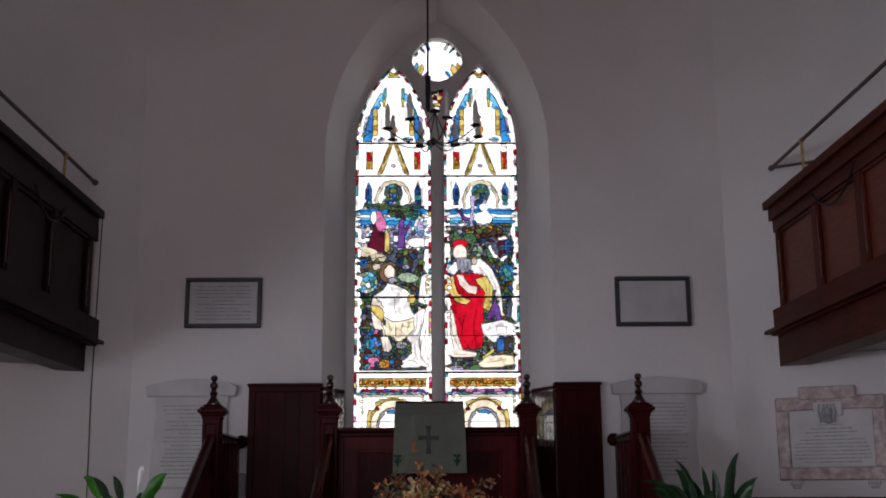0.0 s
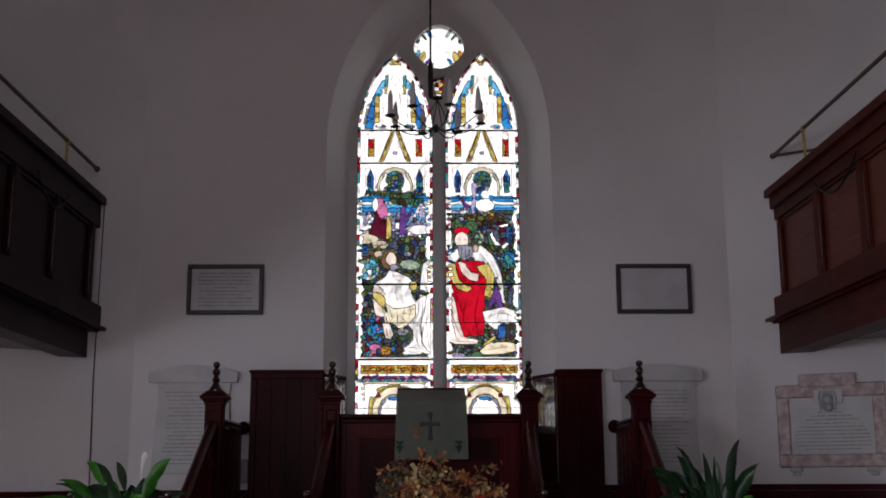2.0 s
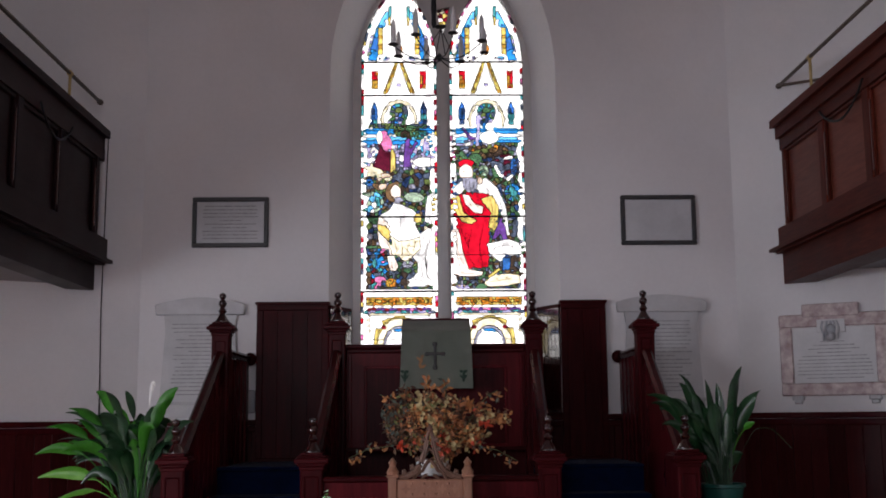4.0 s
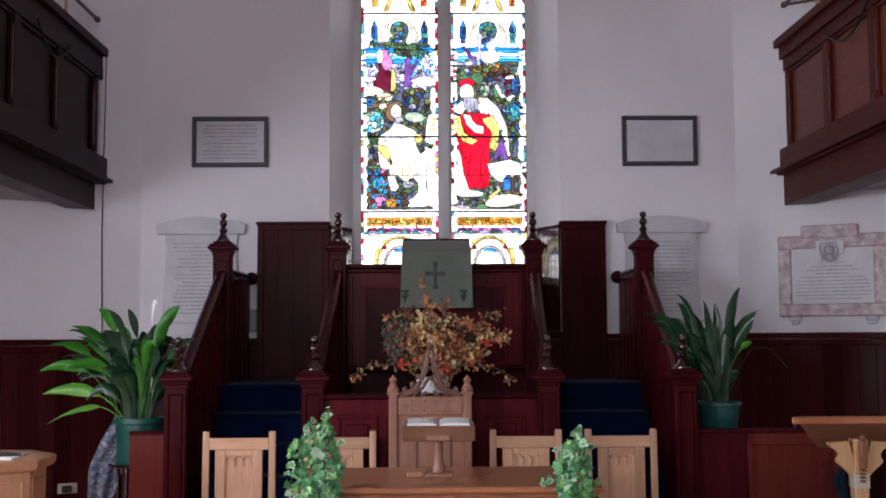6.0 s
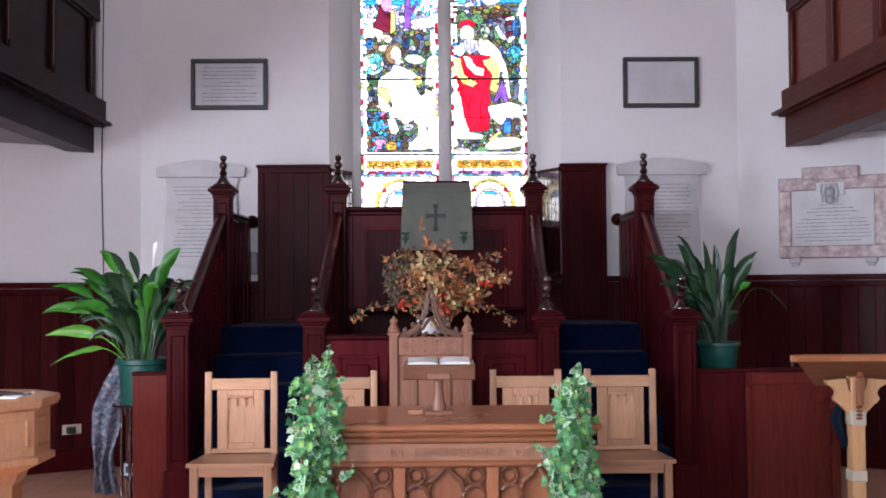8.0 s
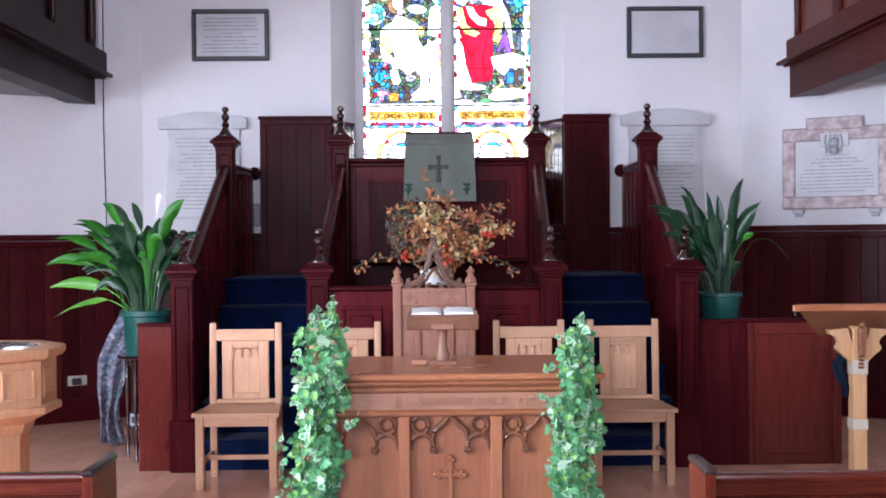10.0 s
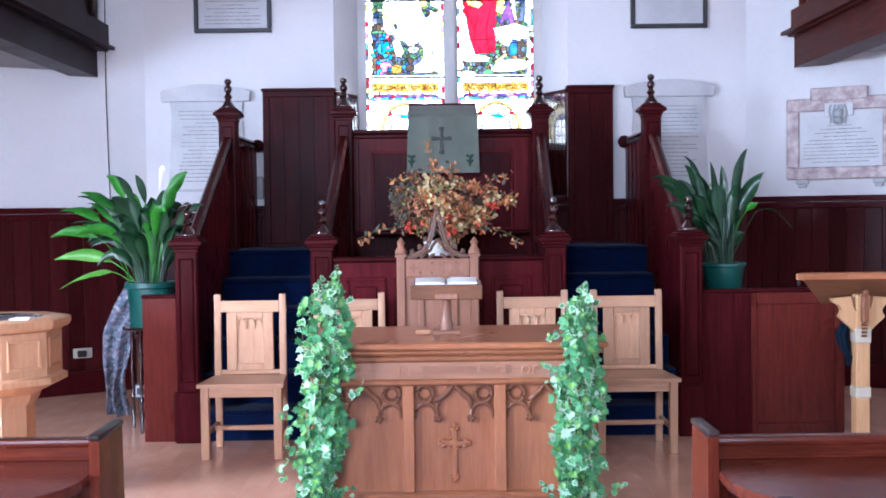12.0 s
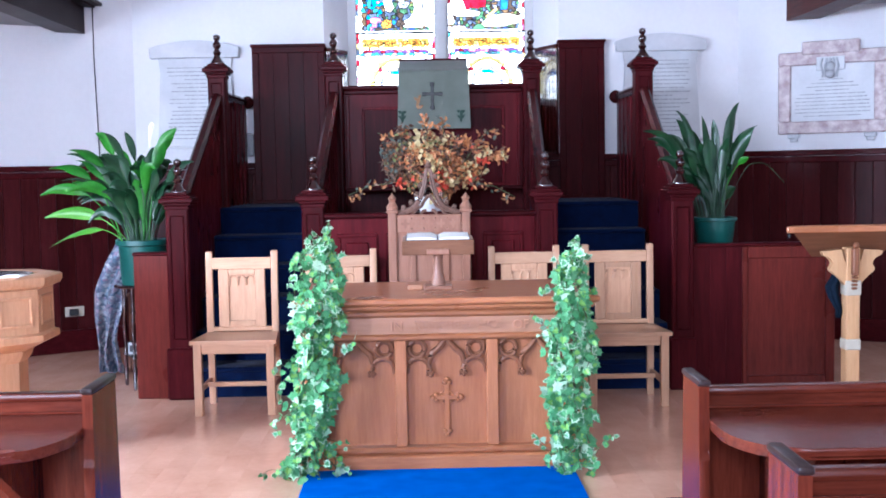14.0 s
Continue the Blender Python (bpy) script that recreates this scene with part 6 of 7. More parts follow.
for x0, x1 in zip(edges, edges[1:]):
    x0, x1 = x0 + 0.028, x1 - 0.028
    part("panel", boxed(x0, x1, TY0 + 0.045, TY0 + 0.058, 0.108, 0.618, b=0), OAK_MID, tb)
    bm = bmesh.new()
    for s, xe in ((1, x0), (-1, x1)):
        c = xe + s * 0.050
        tube(bm, [(c + 0.040 * math.cos(math.tau * k / 24), TY0 + 0.026, 0.574 + 0.040 * math.sin(math.tau * k / 24)) for k in range(25)], 0.0095, 8)
        tube(bm, [(c + 0.027 * math.cos(math.tau * k / 24), TY0 + 0.038, 0.574 + 0.027 * math.sin(math.tau * k / 24)) for k in range(25)], 0.006, 6)
        branch = smooth([(xe + s * 0.006, TY0 + 0.03, 0.455), (xe + s * 0.010, TY0 + 0.028, 0.495), (xe + s * 0.032, TY0 + 0.026, 0.524), (xe + s * 0.065, TY0 + 0.026, 0.528), (xe + s * 0.095, TY0 + 0.025, 0.512), (xe + s * 0.110, TY0 + 0.024, 0.478)], 4)
        tube(bm, branch, [0.006 + 0.006 * min(1, k / 8) for k in range(len(branch))], 8)
        limb = smooth([(xe + s * 0.106, TY0 + 0.024, 0.500), (xe + s * 0.118, TY0 + 0.024, 0.545), (xe + s * 0.150, TY0 + 0.024, 0.575), (xe + s * 0.185, TY0 + 0.026, 0.616)], 4)
        tube(bm, limb, [0.010 + 0.005 * math.sin(math.pi * k / len(limb)) for k in range(len(limb))], 8)
        ball(bm, (xe + s * 0.111, TY0 + 0.024, 0.458), 0.017, 10)
        for a in range(5):
            ball(bm, (xe + s * 0.111 + 0.013 * math.cos(math.tau * a / 5), TY0 + 0.014, 0.458 + 0.013 * math.sin(math.tau * a / 5)), 0.0085, 8)
    # darker oak than the table, for the shading around the carved bars
    part("tracery", bm, CARVED, tb, "carved arches with drop bosses, shading put into a darker oak")
bm = bmesh.new()
cx, y0, y1 = 0.02, TY0 + 0.030, TY0 + 0.047
box(bm, cx - 0.013, cx + 0.013, y0, y1, 0.175, 0.40, 0.004)
box(bm, cx - 0.050, cx + 0.050, y0 - 0.001, y1, 0.322, 0.348, 0.004)
for k in range(4):
    a = math.tau * k / 4
    ex, ez, r = (0.056, 0.0, 0.014) if k == 0 else (-0.056, 0.0, 0.014) if k == 2 else (0.0, 0.075 if k == 1 else -0.165, 0.014)
    for da in (-1.9, 0.0, 1.9):
        lathe_c = (cx + ex + 0.012 * math.cos(a + da), y0 + 0.007, 0.335 + ez + 0.012 * math.sin(a + da))
        ball(bm, lathe_c, r * (0.9 if da else 1.0), 10)
tube(bm, [(cx + 0.032 * math.cos(math.tau * k / 20), y0 + 0.006, 0.335 + 0.032 * math.sin(math.tau * k / 20)) for k in range(21)], 0.006, 6)
prism(bm, [(cx - 0.020, 0.335), (cx, 0.355), (cx + 0.020, 0.335), (cx, 0.315)], "y", y0 - 0.006, y1)
part("carved_cross", bm, OAK_MID, tb)


def lettering(text, size, depth, at, material, parent):
    cu = bpy.data.curves.new("lettering", "FONT")
    cu.body, cu.size, cu.extrude, cu.align_x = text, size, depth, "CENTER"
    tmp = bpy.data.objects.new("lettering", cu)
    scene.collection.objects.link(tmp)
    me = bpy.data.meshes.new_from_object(tmp.evaluated_get(bpy.context.evaluated_depsgraph_get()))
    bpy.data.objects.remove(tmp)
    me.transform(Matrix.Translation(at) @ Matrix.Rotation(radians(90), 4, "X"))
    me.materials.clear()
    me.materials.append(material)
    return attach("lettering", me, parent, "carved raised lettering")


for word, x in (("IN", -0.215), ("REMEMBRANCE", 0.075), ("OF", 0.375), ("ME", 0.50)):
    lettering(word, 0.060, 0.0050, (x, TY0 + 0.0005, 0.667), FRIEZE, tb)

# book stand with open book
bs = thing("book_stand", (-0.008, 6.12, 0.822), "small oak table lectern with a turned stem", "lectern")
part("desk", prism(bmesh.new(), [(6.02, 1.052), (6.20, 1.068), (6.198, 1.083), (6.02, 1.067)], "x", -0.185, 0.170), ROSE_OAK, bs)
part("desk_lip", boxed(-0.188, 0.173, 6.008, 6.022, 0.998, 1.072, b=0.004), LECTERN_BROWN, bs)
bm = bmesh.new()
box(bm, -0.065, 0.05, 6.0, 6.10, 1.0, 1.03, 0.005)
part("collar", bm, ROSE_OAK, bs)
part("stem", lathe(bmesh.new(), [(0.036, 0), (0.034, 0.03), (0.026, 0.06), (0.022, 0.12), (0.026, 0.165), (0.03, 0.215)], -0.008, 6.08, 16, 0.84), ROSE_OAK, bs)
part("foot", boxed(-0.078, 0.062, 6.01, 6.15, 0.822, 0.842, b=0.005), ROSE_OAK, bs)
bk = thing("open_book", (-0.008, 6.11, 1.08), "open book with white pages on a small stand", "book")
for s in (-1, 1):
    bm = bmesh.new()
    prism(bm, [(-0.008 + s * 0.004, 0.0), (-0.008 + s * 0.03, 0.012), (-0.008 + s * 0.09, 0.013), (-0.008 + s * 0.155, 0.009), (-0.008 + s * 0.155, 0.0)], "y", 0.0, 0.175)
    bmesh.ops.transform(bm, matrix=Matrix.Translation((0, 6.024, 1.074)) @ Matrix.Rotation(radians(5), 4, "X"), verts=bm.verts[:])
    part("page_block", bm, PAPER, bk)
bm = boxed(-0.170, 0.154, -0.004, 0.182, -0.006, 0.0, b=0.001)
bmesh.ops.transform(bm, matrix=Matrix.Translation((0, 6.024, 1.074)) @ Matrix.Rotation(radians(5), 4, "X"), verts=bm.verts[:])
part("cover", bm, BOOK, bk)
tagged(part("small_box", boxed(-0.165, -0.088, 6.03, 6.10, 0.823, 0.848, b=0.004), FRIEZE), "small pale wooden block on the table", "box")

# ---- font ----
FX, FY = -2.255, 6.05
font = thing("baptismal_font", (FX, FY, 0), "octagonal light oak font with a metal bowl", "font")


def octagon(r, z, turn=0.3927):
    return [(FX + r * math.cos(math.tau * k / 8 + turn), FY + r * math.sin(math.tau * k / 8 + turn), z) for k in range(8)]


def stacked(bm, rings):
    made = [[bm.verts.new(p) for p in ring] for ring in rings]
    for a, b in zip(made, made[1:]):
        for k in range(8):
            bm.faces.new((a[k], a[(k + 1) % 8], b[(k + 1) % 8], b[k]))
    bm.faces.new(made[0])
    bm.faces.new(made[-1])
    return bm


part("bowl_case", stacked(bmesh.new(), [octagon(0.20, 0.56), octagon(0.235, 0.575), octagon(0.325, 0.615), octagon(0.325, 0.645), octagon(0.300, 0.655), octagon(0.300, 0.875)]), FONT_OAK, font)
bm = stacked(bmesh.new(), [octagon(0.302, 0.872), octagon(0.335, 0.885), octagon(0.348, 0.905), octagon(0.348, 0.930), octagon(0.335, 0.938), octagon(0.235, 0.938), octagon(0.225, 0.925)])
part("rim", bm, FONT_OAK, font)
part("bowl", lathe(bmesh.new(), [(0.215, 0.0), (0.205, 0.006), (0.19, -0.004), (0.10, -0.01)], FX, FY, 28, 0.933), STEEL, font, "dark metal bowl")
part("stem", stacked(bmesh.new(), [octagon(0.165, 0.06), octagon(0.165, 0.50), octagon(0.185, 0.525), octagon(0.20, 0.565)]), FONT_OAK, font)
part("foot", stacked(bmesh.new(), [octagon(0.27, 0.0), octagon(0.27, 0.05), octagon(0.20, 0.075), octagon(0.165, 0.09)]), FONT_OAK, font)
for k in range(8):
    a = math.tau * (k + 0.5) / 8 + 0.3927
    m = Matrix.Translation((FX, FY, 0)) @ Matrix.Rotation(a, 4, "Z")
    bm = bmesh.new()
    r, w = 0.2785, 0.085
    for q in ((-w, w, 0.69, 0.705), (-w, w, 0.825, 0.84), (-w, -w + 0.015, 0.705, 0.825), (w - 0.015, w, 0.705, 0.825)):
        box(bm, r - 0.004, r + 0.008, q[0], q[1], q[2], q[3], 0.003)
    bmesh.ops.transform(bm, matrix=m, verts=bm.verts[:])
    part("panel_moulding", bm, FONT_OAK, font)
tagged(part("folded_paper", boxed(FX + 0.13, FX + 0.22, FY - 0.20, FY - 0.10, 0.938, 0.946, b=0.002), PAPER), "small folded white paper on the font rim", "paper")

# ---- tall lectern ----
lc = thing("lectern", (2.06, 6.0, 0), "pale oak lectern seen from behind, post mended with white tape", "lectern")
part("post", boxed(2.028, 2.096, 5.962, 6.038, 0.05, 1.0, b=0.005), OAK_PALE, lc)
part("foot", boxed(1.86, 2.27, 5.80, 6.20, 0.0, 0.05, b=0.01), OAK_PALE, lc)
for z0, z1 in ((0.76, 0.835), (0.485, 0.54)):
    part("tape_band", boxed(2.024, 2.100, 5.957, 6.043, z0, z1, b=0.004), TAPE, lc, "band of white tape")
bm = bmesh.new()
hi, lo = [(1.71, 5.85, 1.102), (2.42, 5.85, 1.102)], [(2.23, 6.12, 0.945), (1.905, 6.12, 0.945)]
near_face = [bm.verts.new(p) for p in hi + lo]
far_face = [bm.verts.new((x, y + 0.012, z + 0.018)) for x, y, z in hi + lo]
bm.faces.new(near_face)
bm.faces.new(far_face[::-1])
for k in range(4):
    bm.faces.new((near_face[k], near_face[(k + 1) % 4], far_face[(k + 1) % 4], far_face[k]))
part("desk", bm, LECTERN_BROWN, lc, "sloping brown reading board")
part("desk_edge", boxed(1.692, 2.44, 5.838, 5.868, 1.084, 1.116, b=0.005), OAK_MID_X, lc)
part("hinge", lathe(bmesh.new(), [(0.007, 0), (0.008, 0.012), (0.005, 0.02)], 1.700, 5.845, 10, 1.064), IRON, lc)
for s in (-1, 1):
    bm = bmesh.new()
    x = 2.062
    edge = smooth([(0.0, 0, 0.800), (0.010, 0, 0.822), (0.042, 0, 0.858), (0.070, 0, 0.888), (0.060, 0, 0.918), (0.072, 0, 0.945), (0.100, 0, 0.962), (0.108, 0, 0.982)], 4)
    curve = [(x + s * (0.034 + p.x * 1.1), p.z) for p in edge] + [(x + s * 0.056, 0.99), (x + s * 0.040, 0.93), (x + s * 0.034, 0.92)]
    prism(bm, curve if s > 0 else curve[::-1], "y", 5.975, 6.02)
    part("bracket", bm, OAK_PALE, lc, "scrolled side bracket")
bm = bmesh.new()
box(bm, 2.046, 2.078, 5.925, 5.964, 0.86, 1.0, 0.008)
for k in range(4):
    box(bm, 2.048, 2.076, 5.932 + 0.004 * k, 5.964, 0.845 - 0.018 * k, 0.857 - 0.018 * k, 0.004)
ball(bm, (2.062, 5.938, 1.012), 0.017, 10)
part("carved_bracket", bm, CARVED, lc)
bag = thing("cloth_bag", (1.955, 6.03, 0.62), "dark blue cloth bag hung on the lectern", "bag")
bm = bmesh.new()
stations = [(0.925, 0.010, 0.008), (0.89, 0.018, 0.014), (0.84, 0.028, 0.020), (0.80, 0.035, 0.024), (0.74, 0.029, 0.022), (0.68, 0.018, 0.016), (0.64, 0.014, 0.010)]
rings = [[bm.verts.new((2.022 - rx + rx * math.cos(math.tau * k / 14) + 0.012 * math.sin(z * 30), 6.03 + ry * math.sin(math.tau * k / 14) * (1 + 0.25 * math.cos(5 * math.tau * k / 14)), z)) for k in range(14)] for z, rx, ry in stations]
for a, b in zip(rings, rings[1:]):
    for k in range(14):
        bm.faces.new((a[k], a[(k + 1) % 14], b[(k + 1) % 14], b[k]))
bm.faces.new(rings[0])
bm.faces.new(rings[-1])
part("sack", bm, BLUE_BAG, bag)
part("strap", tube(bmesh.new(), [(1.995, 6.03, 0.92), (2.0, 6.03, 0.97), (2.01, 6.03, 0.965)], 0.006, 6), BLUE_BAG, bag)

# ---- pews ----


def pew(side, x_in, y_far, deep):
    """A pew seen from behind: shaped end, back, capping and book board."""
    p = thing("pew", (x_in + side * 1.2, y_far - 0.15, 0), "varnished red-brown pew back with a rounded book board", "pew", "pews along the aisle")
    x0, x1 = x_in, x_in + side * 0.026
    yn = y_far - deep
    prof = [(y_far + 0.04, 0.0), (y_far + 0.015, 0.45), (y_far, 0.884), (yn, 0.884), (yn + 0.002, 0.72), (yn - 0.006, 0.70), (yn - 0.008, 0.40), (yn - 0.03, 0.0)]
    bm = prism(bmesh.new(), prof, "x", min(x0, x1), max(x0, x1))
    bmesh.ops.bevel(bm, geom=bm.edges[:], offset=0.003, segments=1, affect="EDGES")
    part("pew_end", bm, PEW_Z, p)
    bm = bmesh.new()
    box(bm, min(x0, x1) - 0.003, max(x0, x1) + 0.003, yn - 0.005, y_far + 0.008, 0.882, 0.899, 0.007, 2)
    part("end_capping", bm, PEW_CAP, p, "worn rounded capping")
    far = x_in + side * 2.3
    a, b = sorted((x1, far))
    yb = y_far - 0.035
    part("back", boxed(a, b, yb, yb + 0.025, 0.10, 0.835, b=0.003), PEW, p)
    part("capping_rail", boxed(a, b, yb - 0.012, yb + 0.035, 0.833, 0.856, b=0.009, seg=2), PEW, p)
    part("rail_bead", boxed(a, b, yb - 0.010, yb, 0.800, 0.806, b=0.002), PEW, p)
    yt, rx, ry = y_far - 0.466, 0.15, 0.21
    pts = [(x1, yb)] + [(x1 + side * (rx - rx * math.cos(math.pi / 2 * k / 10)), yt + ry - ry * math.sin(math.pi / 2 * k / 10)) for k in range(11)] + [(far, yt), (far, yb)]
    bm = prism(bmesh.new(), pts if side > 0 else pts[::-1], "z", 0.774, 0.800)
    bmesh.ops.bevel(bm, geom=[e for e in bm.edges if abs(e.verts[0].co.z - e.verts[1].co.z) < 1e-4], offset=0.008, segments=3, affect="EDGES")
    part("book_board", bm, PEW, p, "flat board with a rounded worn corner")
    for x in (0.20, 1.1, 2.0):
        q = [(yb, 0.774), (yt + 0.06, 0.774), (yt + 0.10, 0.735), (yb - 0.10, 0.58), (yb, 0.50)]
        xa = x_in + side * x
        part("board_bracket", prism(bmesh.new(), q, "x", xa - 0.014, xa + 0.014), PEW_Z, p)
    for k in range(6):
        xa, xb = x_in + side * (0.03 + 0.378 * k), x_in + side * (0.03 + 0.378 * (k + 1) - 0.004)
        part("back_board", boxed(min(xa, xb), max(xa, xb), yb - 0.012, yb, 0.10, 0.772, b=0.003), PEW_Z, p)
    part("seat", boxed(a, b, y_far + 0.02, y_far + 0.36, 0.42, 0.45, b=0.008), PEW, p)
    return p


pew(1, 0.592, 3.316, 0.17)
pew(1, 0.570, 2.525, 0.17)
pew(-1, -0.90, 3.41, 0.21)

# ---- potted plants ----


def leaf_to(bm, foot, tip, arch, width, rng, stalk=0.45, seg=18):
    """One broad leaf on a bent stalk, from its foot in the pot to a given tip."""
    a, c = Vector(foot), Vector(tip)
    b = Vector((a.x + 0.34 * (c.x - a.x), (a.y + c.y) / 2, max(a.z + 0.22, c.z - 0.16 * (c.z - a.z) + arch + 0.20 * abs(c.x - a.x))))
    nrm = Vector((rng.uniform(-0.5, 0.5), -1.0, rng.uniform(0.1, 0.9))).normalized()
    twist = rng.uniform(-1.1, 1.1)
    prev = None
    for k in range(seg + 1):
        f = k / seg
        p = a * (1 - f) ** 2 + b * (2 * f * (1 - f)) + c * f * f
        d = ((b - a) * (1 - f) + (c - b) * f).normalized()
        s = d.cross(nrm).normalized()
        up = s.cross(d)
        s = s * math.cos(twist * f) + up * math.sin(twist * f)
        up = s.cross(d)
        if f < stalk:
            w = 0.0035
        else:
            g = (f - stalk) / (1 - stalk)
            w = 0.0035 + width * math.sin(math.pi * min(1.0, g) ** 0.85) ** 1.05 * (1 - 0.25 * g)
        wave = 0.06 * w * math.sin(k * 1.7 + twist * 9)
        row = [bm.verts.new(p - s * w - up * (0.34 * w + wave)), bm.verts.new(p - s * w * 0.5 - up * 0.10 * w), bm.verts.new(p + up * 0.0), bm.verts.new(p + s * w * 0.5 - up * 0.10 * w), bm.verts.new(p + s * w - up * (0.34 * w - wave))]
        if prev:
            for i in range(4):
                bm.faces.new((prev[i], prev[i + 1], row[i + 1], row[i]))
        prev = row
    return bm


def pot(parent, x, y, z, r_top, r_foot, h, ribs):
    n = 40
    bm = bmesh.new()
    rings = []
    for r, zz, rib in ((r_foot * 0.96, 0, 0), (r_foot, 0.006, ribs), (r_top * 0.93, h * 0.86, ribs), (r_top * 0.98, h * 0.87, 0), (r_top * 1.03, h * 0.89, 0), (r_top * 1.03, h * 0.99, 0), (r_top, h, 0), (r_top * 0.94, h * 0.99, 0), (r_top * 0.9, h * 0.86, 0)):
        rings.append([bm.verts.new((x + r * (1 - rib * (k % 2)) * math.cos(math.tau * k / n), y + r * (1 - rib * (k % 2)) * math.sin(math.tau * k / n), z + zz)) for k in range(n)])
    for a, b in zip(rings, rings[1:]):
        for k in range(n):
            bm.faces.new((a[k], a[(k + 1) % n], b[(k + 1) % n], b[k]))
    bm.faces.new(rings[0])
    part("pot", bm, POT, parent, "green plastic flower pot")
    part("soil", lathe(bmesh.new(), [(r_top * 0.9, 0), (r_top * 0.89, 0.004), (r_top * 0.3, 0.012)], x, y, 20, z + h * 0.87), SOIL, parent)


def stool(x, y, h, r, label, turn=0.0):
    s = thing("plant_stool", (x, y, 0), label, "stool", "plant stools")
    part("top", lathe(bmesh.new(), [(r, 0), (r + 0.008, 0.006), (r + 0.008, 0.016), (r, 0.022)], x, y, 24, h - 0.022), MAHOG_GLOSS, s)
    legs = []
    for k in range(4):
        a = math.tau * k / 4 + 0.785 + turn
        lx, ly = x + r * 0.85 * math.cos(a), y + r * 0.85 * math.sin(a)
        prof = [(0.010, 0), (0.014, 0.02), (0.011, 0.05), (0.016, 0.12), (0.011, 0.20), (0.016, 0.215), (0.011, 0.23), (0.017, h * 0.55), (0.011, h * 0.72), (0.017, h * 0.74), (0.012, h * 0.77), (0.016, h - 0.022)]
        part("leg", lathe(bmesh.new(), prof, lx, ly, 10), MAHOG_GLOSS, s)
        legs.append((lx, ly))
    for k in range(4):
        a, b = legs[k], legs[(k + 1) % 4]
        part("stretcher", tube(bmesh.new(), [(*a, 0.22), (*b, 0.22)], 0.009, 6), MAHOG_GLOSS, s)
    return s


PLX, PLY = -1.95, 7.90
stool(PLX, PLY + 0.03, 0.70, 0.20, "dark turned wooden stool under a potted plant", 2.06)
pl = thing("aspidistra", (PLX, PLY, 0.70), "large bright green aspidistra in a ribbed green pot", "plant", "potted aspidistras")
pot(pl, PLX, PLY, 0.70, 0.172, 0.145, 0.295, 0.03)
rng = random.Random(21)
LEFT_LEAVES = [  # tip x and z, lift of the arch, half width
    (-2.585, 1.15, 0.04, 0.044), (-2.539, 0.956, 0.14, 0.042), (-2.572, 1.30, 0.12, 0.038), (-2.523, 1.473, 0.10, 0.044), (-2.424, 1.567, 0.06, 0.022),
    (-2.23, 1.701, 0.04, 0.050), (-2.132, 1.694, 0.02, 0.026), (-2.036, 1.705, 0.02, 0.026), (-1.687, 1.723, 0.0, 0.042), (-1.75, 1.645, 0.02, 0.044),
    (-1.847, 1.603, 0.0, 0.036), (-1.57, 1.503, 0.05, 0.036), (-2.397, 1.314, 0.14, 0.042), (-2.347, 1.234, 0.16, 0.038), (-2.289, 1.11, 0.20, 0.042),
    (-2.109, 1.607, 0.02, 0.050), (-2.371, 1.593, 0.06, 0.048), (-2.45, 1.39, 0.10, 0.044),
]
for k in range(96):
    if k < len(LEFT_LEAVES):
        x, z, arch, wide = LEFT_LEAVES[k]
        y = PLY - rng.uniform(0.0, 0.16)
    else:
        x, z, arch, wide = PLX + rng.uniform(-0.46, 0.30), rng.uniform(1.16, 1.56), rng.uniform(0.02, 0.20), rng.uniform(0.040, 0.056)
        y = PLY + rng.uniform(-0.16, 0.20)
    root = (PLX + 0.16 * (x - PLX) + rng.uniform(-0.03, 0.03), PLY + rng.uniform(-0.07, 0.07), 0.95)
    reach = (Vector((x, y, z)) - Vector(root)).length
    bm = leaf_to(bmesh.new(), root, (x, y, z), arch, wide, rng, max(0.22, 1 - rng.uniform(0.34, 0.44) / (reach * 1.12)))
    # brighter greens for leaves in the light, near-black for the shaded mass
    green = LEAF_LIT if k < 2 else (LEAF if k in (2, 3, 5, 8, 15, 16) or rng.random() < 0.20 else LEAF_SHADED)
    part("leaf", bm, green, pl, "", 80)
part("leaf", leaf_to(bmesh.new(), (PLX + 0.02, PLY + 0.05, 0.95), (-1.86, PLY, 1.60), 0.0, 0.014, rng, 0.5), LEAF, pl, "", 80)
part("leaf", leaf_to(bmesh.new(), (-1.885, PLY, 1.60), (-1.845, PLY - 0.02, 1.73), 0.0, 0.013, rng, 0.05), PAPER, pl, "bleached white leaf tip", 80)
cloth_thing = thing("floral_cloth", (-2.3, 8.3, 0), "crumpled floral cotton cloth draped beside the stool", "cloth")
bm = bmesh.new()
vs = []
ZS, LE, RE = (0.02, 0.12, 0.27, 0.45, 0.62, 0.83, 0.985), (-2.38, -2.385, -2.39, -2.385, -2.36, -2.275, -2.17), (-2.23, -2.245, -2.24, -2.20, -2.15, -2.06, -1.95)
for r in range(37):
    z = 0.985 - 0.965 * r / 36
    row = []
    for c in range(29):
        u, f = c / 28, r / 36
        xl, xr = float(np.interp(z, ZS, LE)), float(np.interp(z, ZS, RE))
        x = xl + (xr - xl) * u + 0.010 * math.sin(11 * f + 3 * u)
        y = 8.09 + 0.26 * f ** 1.3 + 0.030 * math.sin(u * 15 + f * 5) * (0.35 + 0.8 * f) + 0.014 * math.sin(f * 17 + u * 7)
        row.append(bm.verts.new((x, y, z + 0.010 * math.sin(u * 9 + 1))))
    vs.append(row)
